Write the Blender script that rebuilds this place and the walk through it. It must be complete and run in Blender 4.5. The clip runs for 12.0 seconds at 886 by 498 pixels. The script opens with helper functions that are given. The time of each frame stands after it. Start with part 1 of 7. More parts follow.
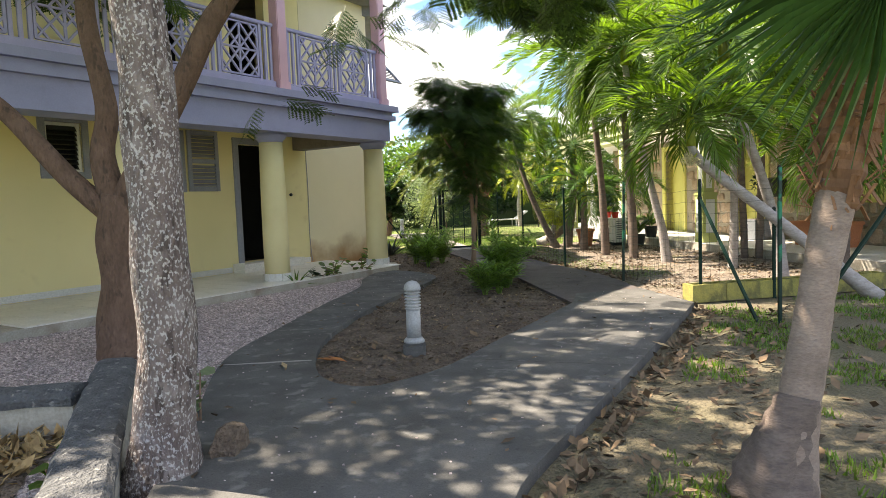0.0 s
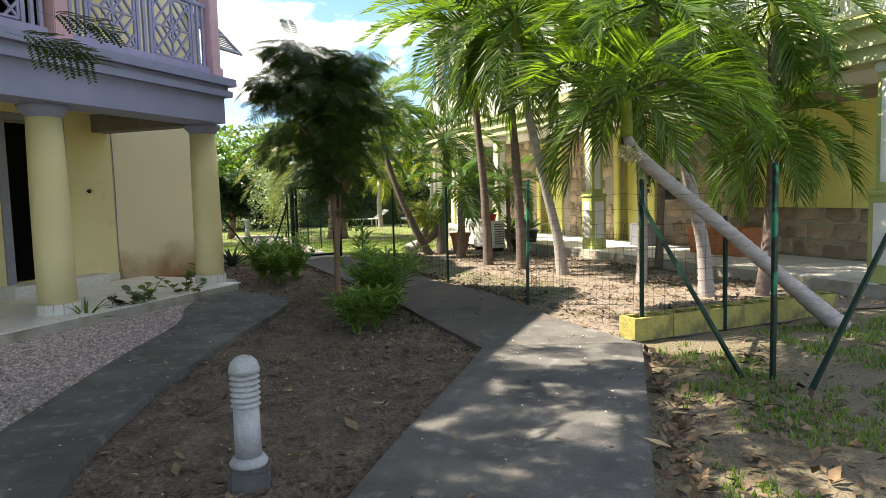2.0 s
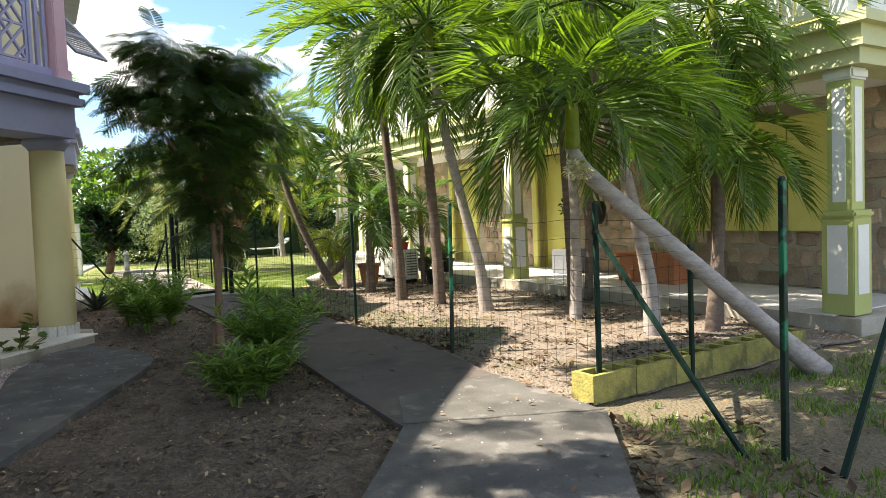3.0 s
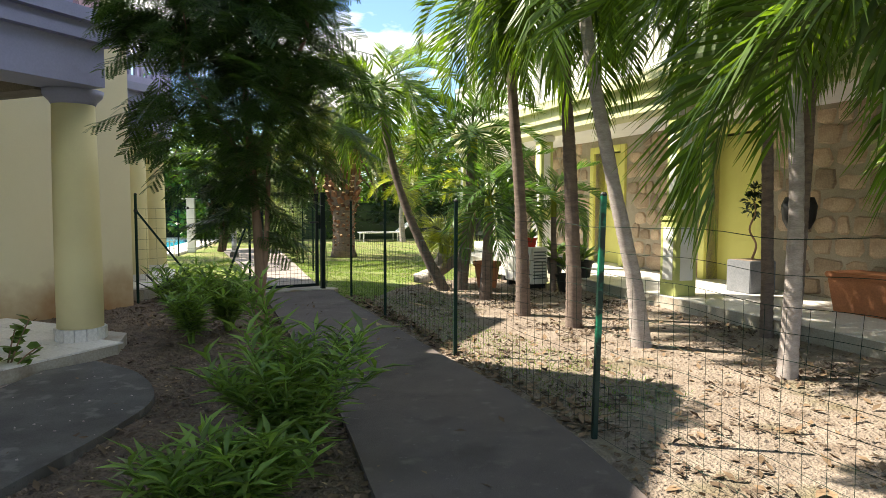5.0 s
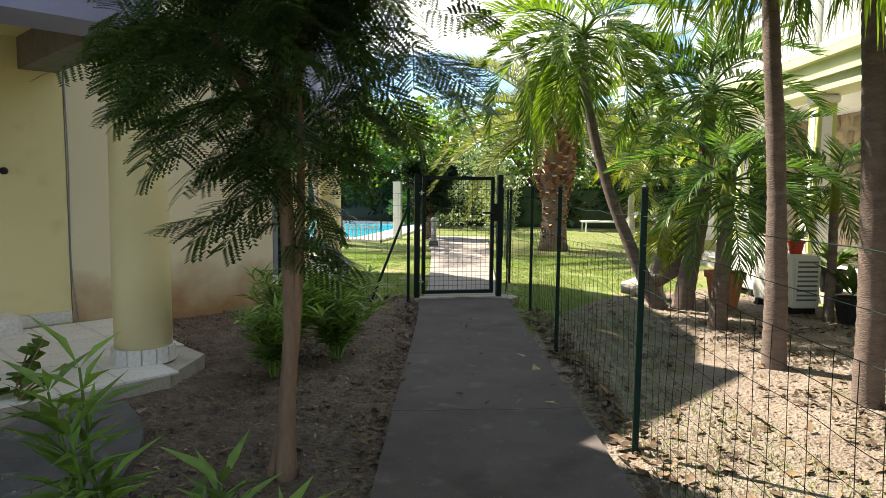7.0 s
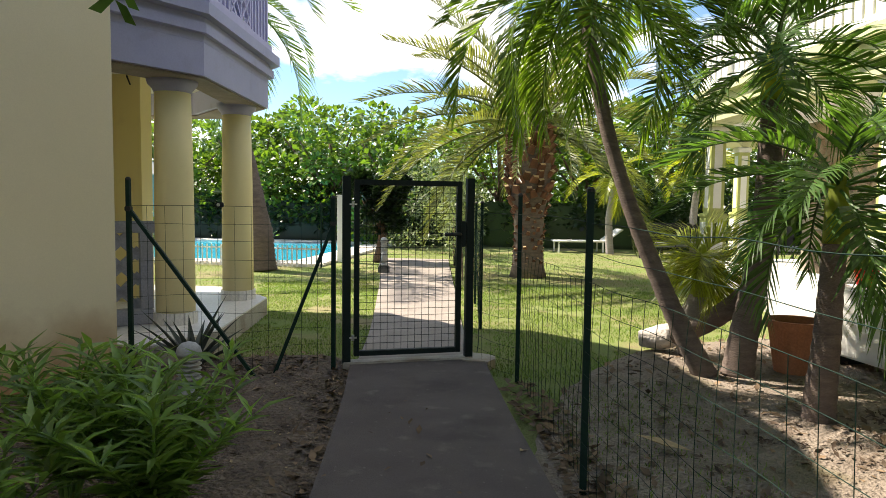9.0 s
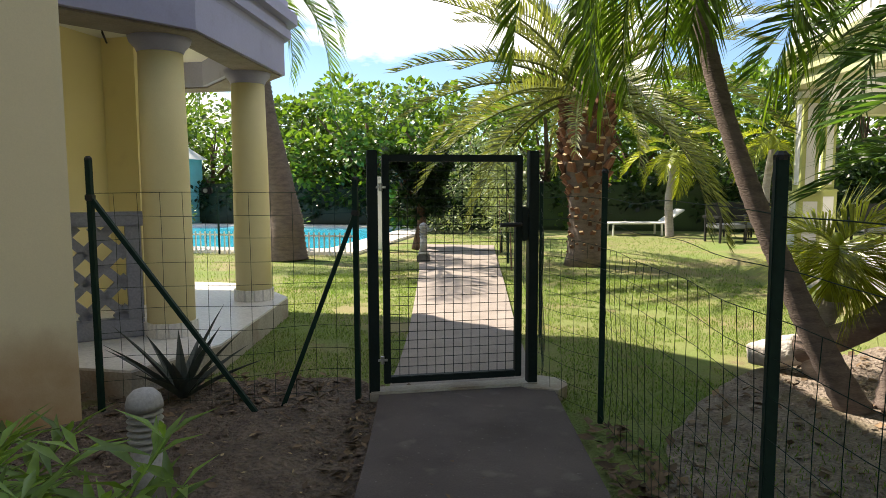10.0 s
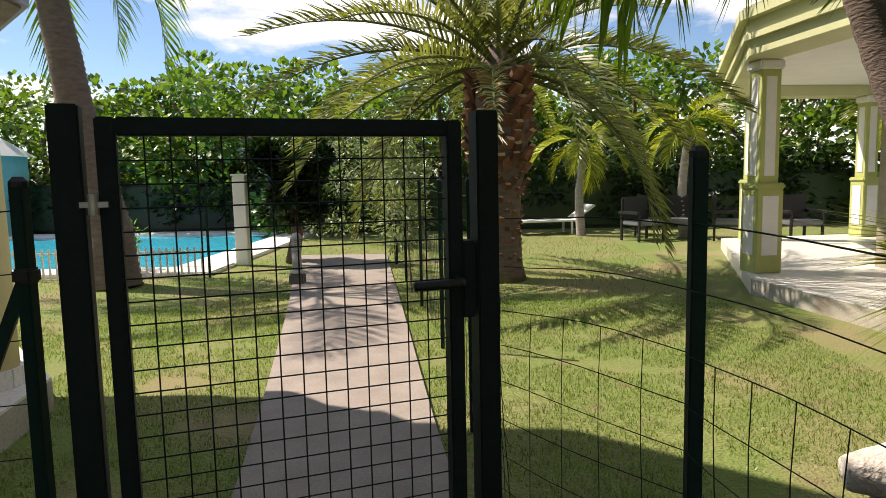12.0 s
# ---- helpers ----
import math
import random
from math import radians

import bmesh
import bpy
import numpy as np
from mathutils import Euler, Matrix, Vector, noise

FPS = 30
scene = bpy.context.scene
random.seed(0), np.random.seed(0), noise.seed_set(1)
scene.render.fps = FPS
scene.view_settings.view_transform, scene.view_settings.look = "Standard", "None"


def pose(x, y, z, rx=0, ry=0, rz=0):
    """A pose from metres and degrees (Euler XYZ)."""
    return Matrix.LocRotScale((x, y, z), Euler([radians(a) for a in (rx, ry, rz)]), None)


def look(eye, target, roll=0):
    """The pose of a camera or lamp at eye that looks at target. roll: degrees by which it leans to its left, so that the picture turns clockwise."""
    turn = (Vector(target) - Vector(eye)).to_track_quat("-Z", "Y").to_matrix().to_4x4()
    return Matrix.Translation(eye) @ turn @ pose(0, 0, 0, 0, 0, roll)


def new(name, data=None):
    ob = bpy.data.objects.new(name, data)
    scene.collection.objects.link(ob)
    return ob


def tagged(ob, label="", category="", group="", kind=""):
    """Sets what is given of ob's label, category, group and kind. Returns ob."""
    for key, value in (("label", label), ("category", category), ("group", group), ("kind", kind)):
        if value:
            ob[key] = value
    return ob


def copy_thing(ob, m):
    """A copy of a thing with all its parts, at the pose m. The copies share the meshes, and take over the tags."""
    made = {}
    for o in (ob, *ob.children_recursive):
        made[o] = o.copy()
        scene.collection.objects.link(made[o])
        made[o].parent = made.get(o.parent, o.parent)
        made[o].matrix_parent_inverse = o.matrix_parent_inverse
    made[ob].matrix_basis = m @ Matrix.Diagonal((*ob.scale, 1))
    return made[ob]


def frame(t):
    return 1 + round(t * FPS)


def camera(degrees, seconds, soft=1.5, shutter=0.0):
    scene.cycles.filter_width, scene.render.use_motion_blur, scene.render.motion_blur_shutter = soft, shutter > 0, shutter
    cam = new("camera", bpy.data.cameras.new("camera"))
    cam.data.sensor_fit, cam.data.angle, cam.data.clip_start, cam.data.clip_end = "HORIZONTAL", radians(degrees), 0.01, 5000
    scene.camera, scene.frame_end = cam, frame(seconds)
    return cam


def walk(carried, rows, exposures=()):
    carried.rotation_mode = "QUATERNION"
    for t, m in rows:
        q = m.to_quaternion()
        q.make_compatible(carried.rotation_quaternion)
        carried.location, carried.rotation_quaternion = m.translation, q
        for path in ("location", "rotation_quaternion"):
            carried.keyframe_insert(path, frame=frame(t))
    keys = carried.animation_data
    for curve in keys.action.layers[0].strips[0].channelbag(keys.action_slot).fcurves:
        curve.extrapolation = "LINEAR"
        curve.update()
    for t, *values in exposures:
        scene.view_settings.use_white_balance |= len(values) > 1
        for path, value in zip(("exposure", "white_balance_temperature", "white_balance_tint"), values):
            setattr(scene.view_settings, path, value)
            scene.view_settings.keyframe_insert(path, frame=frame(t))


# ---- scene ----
cam = camera(67.5, 12.0, 0.5)
PATH = [
    (0, (0.05, 0.321, 1.163), (0.062, 2.315, 1.018), -2.2),
    (0.5, (0.13, 0.867, 1.149), (0.074, 2.865, 1.1), -1.7),
    (1, (0.074, 1.313, 1.189), (-0.038, 3.305, 1.047), -1.6),
    (1.5, (0.095, 1.935, 1.19), (0.329, 3.92, 1.124), -0.9),
    (2, (0.05, 2.498, 1.228), (0.497, 4.44, 1.058), -1.6),
    (2.5, (0.19, 3.119, 1.221), (0.844, 5.005, 1.093), -3.9),
    (2.7, (0.24, 3.341, 1.243), (0.951, 5.207, 1.129), -2.3),
    (4.3, (0.952, 5.196, 1.231), (1.617, 7.082, 1.198), -0.9),
    (4.5, (0.961, 5.329, 1.259), (1.598, 7.224, 1.207), 0.7),
    (5, (1.114, 5.885, 1.279), (1.448, 7.852, 1.141), 0.2),
    (5.5, (1.292, 6.415, 1.282), (1.502, 8.395, 1.09), -1.2),
    (6, (1.52, 6.949, 1.259), (1.384, 8.934, 1.055), 0.2),
    (6.5, (1.691, 7.526, 1.265), (1.48, 9.494, 0.979), 2.3),
    (7, (1.823, 8.069, 1.298), (1.441, 10.023, 1.108), 0.6),
    (7.2, (1.868, 8.33, 1.277), (1.469, 10.279, 1.075), 2.1),
    (8.8, (1.49, 10.303, 1.236), (1.285, 12.284, 1.052), 0.4),
    (9, (1.472, 10.503, 1.234), (1.21, 12.481, 1.097), 0.7),
    (9.5, (1.362, 11.14, 1.228), (1.122, 13.117, 1.034), 1.4),
    (10, (1.233, 11.66, 1.235), (0.851, 13.613, 1.041), -0.2),
    (10.5, (1.1, 12.224, 1.239), (0.679, 14.162, 0.983), -0.5),
    (11, (1.045, 12.804, 1.25), (0.84, 14.781, 1.03), -2.3),
    (11.5, (0.968, 13.399, 1.248), (0.792, 15.378, 1.019), -0.1),
    (12, (0.939, 13.909, 1.261), (0.882, 15.897, 1.048), -1.2),
]
walk(cam, [(t, look(eye, target, roll)) for t, eye, target, roll in PATH], [(0.0, 1.75, 7350, 11), (0.5, 1.95, 7350, 11), (1.0, 1.8, 7300, 11), (2.5, 1.58, 7200, 10), (4.5, 1.56, 7150, 10), (7.2, 1.52, 7100, 11), (9.0, 1.22, 7150, 12), (10.5, 1.1, 7200, 14), (11.0, 1.08, 7200, 15), (12.0, 0.6, 7250, 16)])

# ---- light ----
SUN_TO = Vector((-0.74, 0.30, 1.0)).normalized()
world = bpy.data.worlds.new("world")
scene.world = world
world.use_nodes = True
wn = world.node_tree
bg = wn.nodes["Background"]
sky = wn.nodes.new("ShaderNodeTexSky")
sky.sky_type = "NISHITA"
sky.sun_disc = False
sky.sun_elevation = math.asin(SUN_TO.z)
sky.sun_rotation = math.atan2(SUN_TO.x, SUN_TO.y)
sky.air_density, sky.dust_density, sky.ozone_density = 1.0, 0.25, 1.5
# broken fair-weather cloud laid over the clear sky
tc = wn.nodes.new("ShaderNodeTexCoord")
mp = wn.nodes.new("ShaderNodeMapping")
mp.inputs["Scale"].default_value = (1.6, 1.6, 4.2)
cl = wn.nodes.new("ShaderNodeTexNoise")
cl.inputs["Scale"].default_value, cl.inputs["Detail"].default_value, cl.inputs["Roughness"].default_value = 2.1, 8, 0.55
rp = wn.nodes.new("ShaderNodeValToRGB")
rp.color_ramp.elements[0].position, rp.color_ramp.elements[1].position = 0.50, 0.60
mx = wn.nodes.new("ShaderNodeMixRGB")
tint = wn.nodes.new("ShaderNodeMixRGB")
tint.blend_type = "MULTIPLY"
tint.inputs[0].default_value = 1.0
tint.inputs[2].default_value = (0.74, 0.90, 1.06, 1)
mx.inputs[2].default_value = (9.0, 9.1, 9.3, 1)
for a, b in ((tc.outputs["Generated"], mp.inputs[0]), (mp.outputs[0], cl.inputs["Vector"]), (cl.outputs["Fac"], rp.inputs[0]),
             (rp.outputs[0], mx.inputs[0]), (sky.outputs[0], tint.inputs[1]), (tint.outputs[0], mx.inputs[1]), (mx.outputs[0], bg.inputs[0])):
    wn.links.new(a, b)
bg.inputs[1].default_value = 0.095
sun_data = bpy.data.lights.new("sun", "SUN")
sun_data.energy, sun_data.angle, sun_data.color = 5.0, radians(0.53), (1.0, 0.94, 0.83)
sun = new("sun", sun_data)
sun.matrix_world = look((0, 0, 30), Vector((0, 0, 30)) - SUN_TO)

# ---- materials ----
def material(name, base, second=None, rough=0.7, scale=4.0, fine=60.0, bump=0.25, metal=0.0, contrast=0.5, spec=0.4, random_amount=0.0, stretch=(1, 1, 1), through_light=0.0, vivid=None, bump_dist=0.01, grain=0.14):
    """Two colours mixed by a broad noise, a fine noise for grain and relief; leaves also let light through."""
    m = bpy.data.materials.new(name)
    m.use_nodes = True
    nt = m.node_tree
    p = nt.nodes["Principled BSDF"]
    p.inputs["Roughness"].default_value = rough
    p.inputs["Metallic"].default_value = metal
    p.inputs["Specular IOR Level"].default_value = spec
    second = second or tuple(c * 0.7 for c in base)
    tco = nt.nodes.new("ShaderNodeTexCoord")
    mapp = nt.nodes.new("ShaderNodeMapping")
    mapp.inputs["Scale"].default_value = stretch
    nt.links.new(tco.outputs["Object"], mapp.inputs[0])
    n1 = nt.nodes.new("ShaderNodeTexNoise")
    n1.inputs["Scale"].default_value, n1.inputs["Detail"].default_value, n1.inputs["Roughness"].default_value = scale, 6, 0.62
    n2 = nt.nodes.new("ShaderNodeTexNoise")
    n2.inputs["Scale"].default_value, n2.inputs["Detail"].default_value = fine, 4
    nt.links.new(mapp.outputs[0], n1.inputs["Vector"])
    nt.links.new(mapp.outputs[0], n2.inputs["Vector"])
    r = nt.nodes.new("ShaderNodeValToRGB")
    r.color_ramp.elements[0].position, r.color_ramp.elements[1].position = 0.5 - contrast * 0.4, 0.5 + contrast * 0.4
    r.color_ramp.elements[0].color, r.color_ramp.elements[1].color = (*second, 1), (*base, 1)
    nt.links.new(n1.outputs["Fac"], r.inputs[0])
    hs = nt.nodes.new("ShaderNodeHueSaturation")
    nt.links.new(r.outputs[0], hs.inputs["Color"])
    mr = nt.nodes.new("ShaderNodeMapRange")
    mr.inputs["From Min"].default_value, mr.inputs["From Max"].default_value = 0.3, 0.7
    mr.inputs["To Min"].default_value, mr.inputs["To Max"].default_value = 1 - grain, 1 + grain
    nt.links.new(n2.outputs["Fac"], mr.inputs["Value"])
    out = mr.outputs[0]
    if random_amount:
        oi = nt.nodes.new("ShaderNodeObjectInfo")
        gi = nt.nodes.new("ShaderNodeNewGeometry")
        ad = nt.nodes.new("ShaderNodeMath")
        ad.operation = "ADD"
        nt.links.new(oi.outputs["Random"], ad.inputs[0])
        nt.links.new(gi.outputs["Random Per Island"], ad.inputs[1])
        fr = nt.nodes.new("ShaderNodeMath")
        fr.operation = "FRACT"
        nt.links.new(ad.outputs[0], fr.inputs[0])
        m2 = nt.nodes.new("ShaderNodeMapRange")
        m2.inputs["To Min"].default_value, m2.inputs["To Max"].default_value = 1 - random_amount, 1 + random_amount
        nt.links.new(fr.outputs[0], m2.inputs["Value"])
        mu = nt.nodes.new("ShaderNodeMath")
        mu.operation = "MULTIPLY"
        nt.links.new(out, mu.inputs[0])
        nt.links.new(m2.outputs[0], mu.inputs[1])
        out = mu.outputs[0]
    nt.links.new(out, hs.inputs["Value"])
    nt.links.new(hs.outputs[0], p.inputs["Base Color"])
    if bump:
        b = nt.nodes.new("ShaderNodeBump")
        b.inputs["Strength"].default_value, b.inputs["Distance"].default_value = bump, bump_dist
        nt.links.new(n2.outputs["Fac"], b.inputs["Height"])
        nt.links.new(b.outputs[0], p.inputs["Normal"])
    if through_light:
        tr = nt.nodes.new("ShaderNodeBsdfTranslucent")
        h2 = nt.nodes.new("ShaderNodeMixRGB")
        h2.blend_type = "MULTIPLY"
        h2.inputs[0].default_value = 1.0
        h2.inputs[2].default_value = (*(vivid or (1.5, 1.6, 0.7)), 1)
        nt.links.new(hs.outputs[0], h2.inputs[1])
        nt.links.new(h2.outputs[0], tr.inputs[0])
        ms = nt.nodes.new("ShaderNodeMixShader")
        ms.inputs[0].default_value = through_light
        nt.links.new(p.outputs[0], ms.inputs[1])
        nt.links.new(tr.outputs[0], ms.inputs[2])
        nt.links.new(ms.outputs[0], nt.nodes["Material Output"].inputs[0])
    return m


def layer(mat, colour, scale, low, high, amount=1.0, stretch=(1, 1, 1), zrange=None):
    """Stains, lichen or splash dirt with a shape of their own over a material; zrange fades them between two heights."""
    nt = mat.node_tree
    p = nt.nodes["Principled BSDF"]
    src = p.inputs["Base Color"].links[0].from_socket
    tco = nt.nodes.new("ShaderNodeTexCoord")
    mapp = nt.nodes.new("ShaderNodeMapping")
    mapp.inputs["Scale"].default_value = stretch
    nt.links.new(tco.outputs["Object"], mapp.inputs[0])
    n = nt.nodes.new("ShaderNodeTexNoise")
    n.inputs["Scale"].default_value, n.inputs["Detail"].default_value = scale, 5
    nt.links.new(mapp.outputs[0], n.inputs["Vector"])
    value = n.outputs["Fac"]
    if zrange:
        sx = nt.nodes.new("ShaderNodeSeparateXYZ")
        nt.links.new(tco.outputs["Object"], sx.inputs[0])
        mz = nt.nodes.new("ShaderNodeMapRange")
        mz.inputs["From Min"].default_value, mz.inputs["From Max"].default_value = zrange
        mz.inputs["To Min"].default_value, mz.inputs["To Max"].default_value = 0.5, -0.5
        nt.links.new(sx.outputs["Z"], mz.inputs["Value"])
        ad = nt.nodes.new("ShaderNodeMath")
        ad.operation = "ADD"
        nt.links.new(value, ad.inputs[0])
        nt.links.new(mz.outputs[0], ad.inputs[1])
        value = ad.outputs[0]
    m = nt.nodes.new("ShaderNodeMapRange")
    m.inputs["From Min"].default_value, m.inputs["From Max"].default_value = low, high
    m.inputs["To Max"].default_value = amount
    nt.links.new(value, m.inputs["Value"])
    mixer = nt.nodes.new("ShaderNodeMixRGB")
    mixer.inputs[2].default_value = (*colour, 1)
    nt.links.new(m.outputs[0], mixer.inputs[0])
    nt.links.new(src, mixer.inputs[1])
    nt.links.new(mixer.outputs[0], p.inputs["Base Color"])
    return mat


M_WALL = material("yellow_render", (0.87, 0.76, 0.42), (0.82, 0.71, 0.38), 0.85, 0.9, 140, 0.07, grain=0.025)
layer(M_WALL, (0.55, 0.42, 0.22), 3.0, 0.62, 0.8, 0.35)
M_WALL2 = material("beige_render", (0.84, 0.75, 0.53), (0.78, 0.69, 0.47), 0.85, 0.8, 140, 0.07, grain=0.025)
layer(M_WALL2, (0.38, 0.19, 0.075), 2.2, 0.50, 0.98, 0.9, zrange=(-0.1, 1.15))
M_COLUMN = material("column_render", (0.82, 0.73, 0.42), (0.76, 0.66, 0.37), 0.85, 1.5, 140, 0.07, grain=0.025)
M_LILAC = material("lilac_paint", (0.36, 0.37, 0.56), (0.31, 0.32, 0.50), 0.6, 2.0, 70, 0.08, grain=0.04)
layer(M_LILAC, (0.22, 0.22, 0.28), 5.0, 0.6, 0.8, 0.4)
M_RAIL = material("lilac_wood_paint", (0.45, 0.43, 0.66), (0.39, 0.38, 0.60), 0.55, 6.0, 70, 0.08, grain=0.04)
M_PINK = material("pink_paint", (0.78, 0.50, 0.58), (0.70, 0.44, 0.53), 0.6, 3.0, 70, 0.08, grain=0.04)
M_GREYPAINT = material("grey_shutter_paint", (0.30, 0.31, 0.37), (0.25, 0.26, 0.31), 0.6, 5.0, 60, 0.2)
M_WHITE = material("white_paint", (0.80, 0.80, 0.78), (0.72, 0.72, 0.70), 0.5, 3.0, 60, 0.06, grain=0.03)
# near black: indoor shade put into the room's colour; also used for path cracks
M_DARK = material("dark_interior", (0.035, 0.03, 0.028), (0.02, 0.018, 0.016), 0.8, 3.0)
M_GLASS = material("dark_glass", (0.02, 0.022, 0.025), (0.015, 0.016, 0.018), 0.06, 1.0, 10, 0.0, spec=0.6)
M_BEAM = material("stained_brown_beam", (0.26, 0.23, 0.22), (0.18, 0.15, 0.14), 0.8, 5.0)
M_TILE = material("pale_floor_tile", (0.76, 0.735, 0.70), (0.69, 0.665, 0.63), 0.35, 3.0, 50, 0.08, random_amount=0.04)
M_KERB = material("terrace_edge_concrete", (0.47, 0.44, 0.38), (0.36, 0.33, 0.28), 0.85, 4.0, 60, 0.4)
layer(M_KERB, (0.20, 0.12, 0.07), 3.0, 0.5, 0.72, 0.6)
M_CONC = material("old_grey_concrete", (0.142, 0.136, 0.130), (0.090, 0.086, 0.082), 0.88, 2.4, 150, 0.5, contrast=0.35)
layer(M_CONC, (0.25, 0.24, 0.225), 9.0, 0.57, 0.68, 0.6)
layer(M_CONC, (0.075, 0.07, 0.064), 1.7, 0.56, 0.68, 0.6)
layer(M_CONC, (0.19, 0.175, 0.155), 1.1, 0.55, 0.66, 0.5)
layer(M_CONC, (0.05, 0.046, 0.042), 34, 0.66, 0.72, 0.7)
M_CONC2 = material("dark_worn_concrete", (0.146, 0.119, 0.113), (0.10, 0.082, 0.078), 0.9, 2.2, 140, 0.5)
layer(M_CONC2, (0.22, 0.19, 0.17), 7.0, 0.60, 0.72, 0.5)
layer(M_CONC2, (0.055, 0.045, 0.042), 1.9, 0.55, 0.68, 0.6)
layer(M_CONC2, (0.30, 0.28, 0.26), 60, 0.68, 0.72, 0.6)
M_PALECONC = material("pale_cement", (0.48, 0.46, 0.42), (0.36, 0.34, 0.31), 0.85, 5.0, 90, 0.4)
M_PATH3 = material("pinkish_paving", (0.31, 0.27, 0.245), (0.23, 0.20, 0.18), 0.85, 4.0, 100, 0.3, random_amount=0.08)
M_SOIL = material("brown_soil", (0.265, 0.20, 0.152), (0.13, 0.094, 0.071), 0.95, 5.0, 38, 1.0, bump_dist=0.06, grain=0.25, random_amount=0.25)
layer(M_SOIL, (0.27, 0.20, 0.14), 6.0, 0.58, 0.75, 0.5)
M_SAND = material("dry_pale_earth", (0.35, 0.29, 0.24), (0.235, 0.187, 0.15), 0.95, 3.0, 55, 1.0, bump_dist=0.04, grain=0.2)
layer(M_SAND, (0.15, 0.14, 0.06), 1.7, 0.55, 0.68, 0.6)
layer(M_SAND, (0.13, 0.085, 0.055), 3.1, 0.58, 0.70, 0.6)
M_LAWN = material("lawn_soil", (0.14, 0.22, 0.045), (0.22, 0.22, 0.085), 0.95, 0.55, 60, 0.8, bump_dist=0.03)
layer(M_LAWN, (0.27, 0.22, 0.12), 0.9, 0.50, 0.64, 0.75)
layer(M_LAWN, (0.20, 0.15, 0.085), 4.0, 0.60, 0.70, 0.6)
M_THINLAWN = material("thin_grass_earth", (0.20, 0.16, 0.115), (0.145, 0.13, 0.075), 0.95, 1.3, 45, 1.0, bump_dist=0.03)
M_GRAVEL = material("gravel_bed", (0.42, 0.35, 0.32), (0.28, 0.23, 0.21), 0.95, 12, 50, 1.0, bump_dist=0.02)
M_PEBBLE = material("pink_grey_pebble", (0.60, 0.51, 0.49), (0.30, 0.23, 0.23), 0.85, 55, 90, 0.2, random_amount=0.42, contrast=0.2)
M_STONE = material("rubble_stone", (0.46, 0.36, 0.26), (0.30, 0.21, 0.15), 0.85, 3, 50, 0.6, random_amount=0.36, contrast=0.35)
M_FASCIA = material("pale_lime_fascia", (0.56, 0.57, 0.34), (0.49, 0.50, 0.28), 0.65, 2.0, 70, 0.08, grain=0.04)
M_MORTAR = material("stone_mortar", (0.40, 0.35, 0.28), (0.30, 0.26, 0.2), 0.9, 5)
M_GREYSTONE = material("grey_lichen_stone", (0.15, 0.15, 0.155), (0.07, 0.07, 0.075), 0.9, 9, 60, 1.0, random_amount=0.2, bump_dist=0.03)
layer(M_GREYSTONE, (0.36, 0.35, 0.33), 22, 0.60, 0.68, 0.7)
M_LIME = material("lime_green_paint", (0.46, 0.50, 0.19), (0.40, 0.43, 0.15), 0.65, 2.0, 70, 0.08, grain=0.04)
M_LIMEY = material("lime_yellow_paint", (0.66, 0.64, 0.20), (0.60, 0.57, 0.17), 0.65, 2.0, 70, 0.08, grain=0.04)
M_GREEN = material("green_fence_coating", (0.008, 0.032, 0.022), (0.005, 0.02, 0.015), 0.6, 8, 60, 0.1, spec=0.2)
M_GREENBR = material("worn_green_post", (0.008, 0.035, 0.025), (0.005, 0.02, 0.015), 0.45, 7, 60, 0.15)
layer(M_GREENBR, (0.01, 0.20, 0.11), 3.5, 0.52, 0.56, 1.0)
M_GATE = material("blackgreen_gate_paint", (0.010, 0.020, 0.018), (0.006, 0.012, 0.011), 0.55, 5, 60, 0.1, spec=0.2)
M_STEEL = material("galvanised_steel", (0.55, 0.55, 0.55), (0.4, 0.4, 0.4), 0.35, 8, 40, 0.1, metal=0.9)
M_BOLLARD = material("bollard_grey_white", (0.47, 0.47, 0.475), (0.33, 0.33, 0.335), 0.55, 7, 70, 0.25)
layer(M_BOLLARD, (0.22, 0.17, 0.13), 6, 0.58, 0.7, 0.5)
M_BARK = material("lichen_bark", (0.235, 0.185, 0.17), (0.14, 0.105, 0.098), 0.9, 16, 70, 1.0, stretch=(1, 1, 0.45), bump_dist=0.025)
layer(M_BARK, (0.40, 0.345, 0.32), 9, 0.52, 0.66, 0.5, stretch=(1, 1, 0.8))
layer(M_BARK, (0.06, 0.045, 0.04), 26, 0.58, 0.64, 0.75, stretch=(1, 1, 0.28))
layer(M_BARK, (0.62, 0.58, 0.56), 85, 0.535, 0.60, 0.75, stretch=(1, 1, 0.7))
M_BARK2 = material("brown_bark", (0.205, 0.125, 0.09), (0.115, 0.07, 0.05), 0.9, 11, 50, 1.0, stretch=(1, 1, 0.4), bump_dist=0.025)
layer(M_BARK2, (0.055, 0.038, 0.03), 20, 0.58, 0.66, 0.7, stretch=(1, 1, 0.3))
M_BARK3 = material("smooth_tan_bark", (0.33, 0.21, 0.14), (0.22, 0.14, 0.10), 0.85, 9, 50, 0.6, stretch=(1, 1, 0.3))
M_PALM = material("grey_palm_trunk", (0.44, 0.40, 0.385), (0.27, 0.235, 0.225), 0.85, 7, 50, 0.5, stretch=(1, 1, 3))
M_PALMB = material("brown_palm_trunk", (0.215, 0.165, 0.14), (0.12, 0.09, 0.078), 0.9, 8, 50, 0.7, stretch=(1, 1, 3))
M_STOUT = material("tan_fan_palm_bark", (0.36, 0.275, 0.225), (0.24, 0.175, 0.14), 0.85, 6, 55, 0.6, stretch=(1, 1, 2.2))
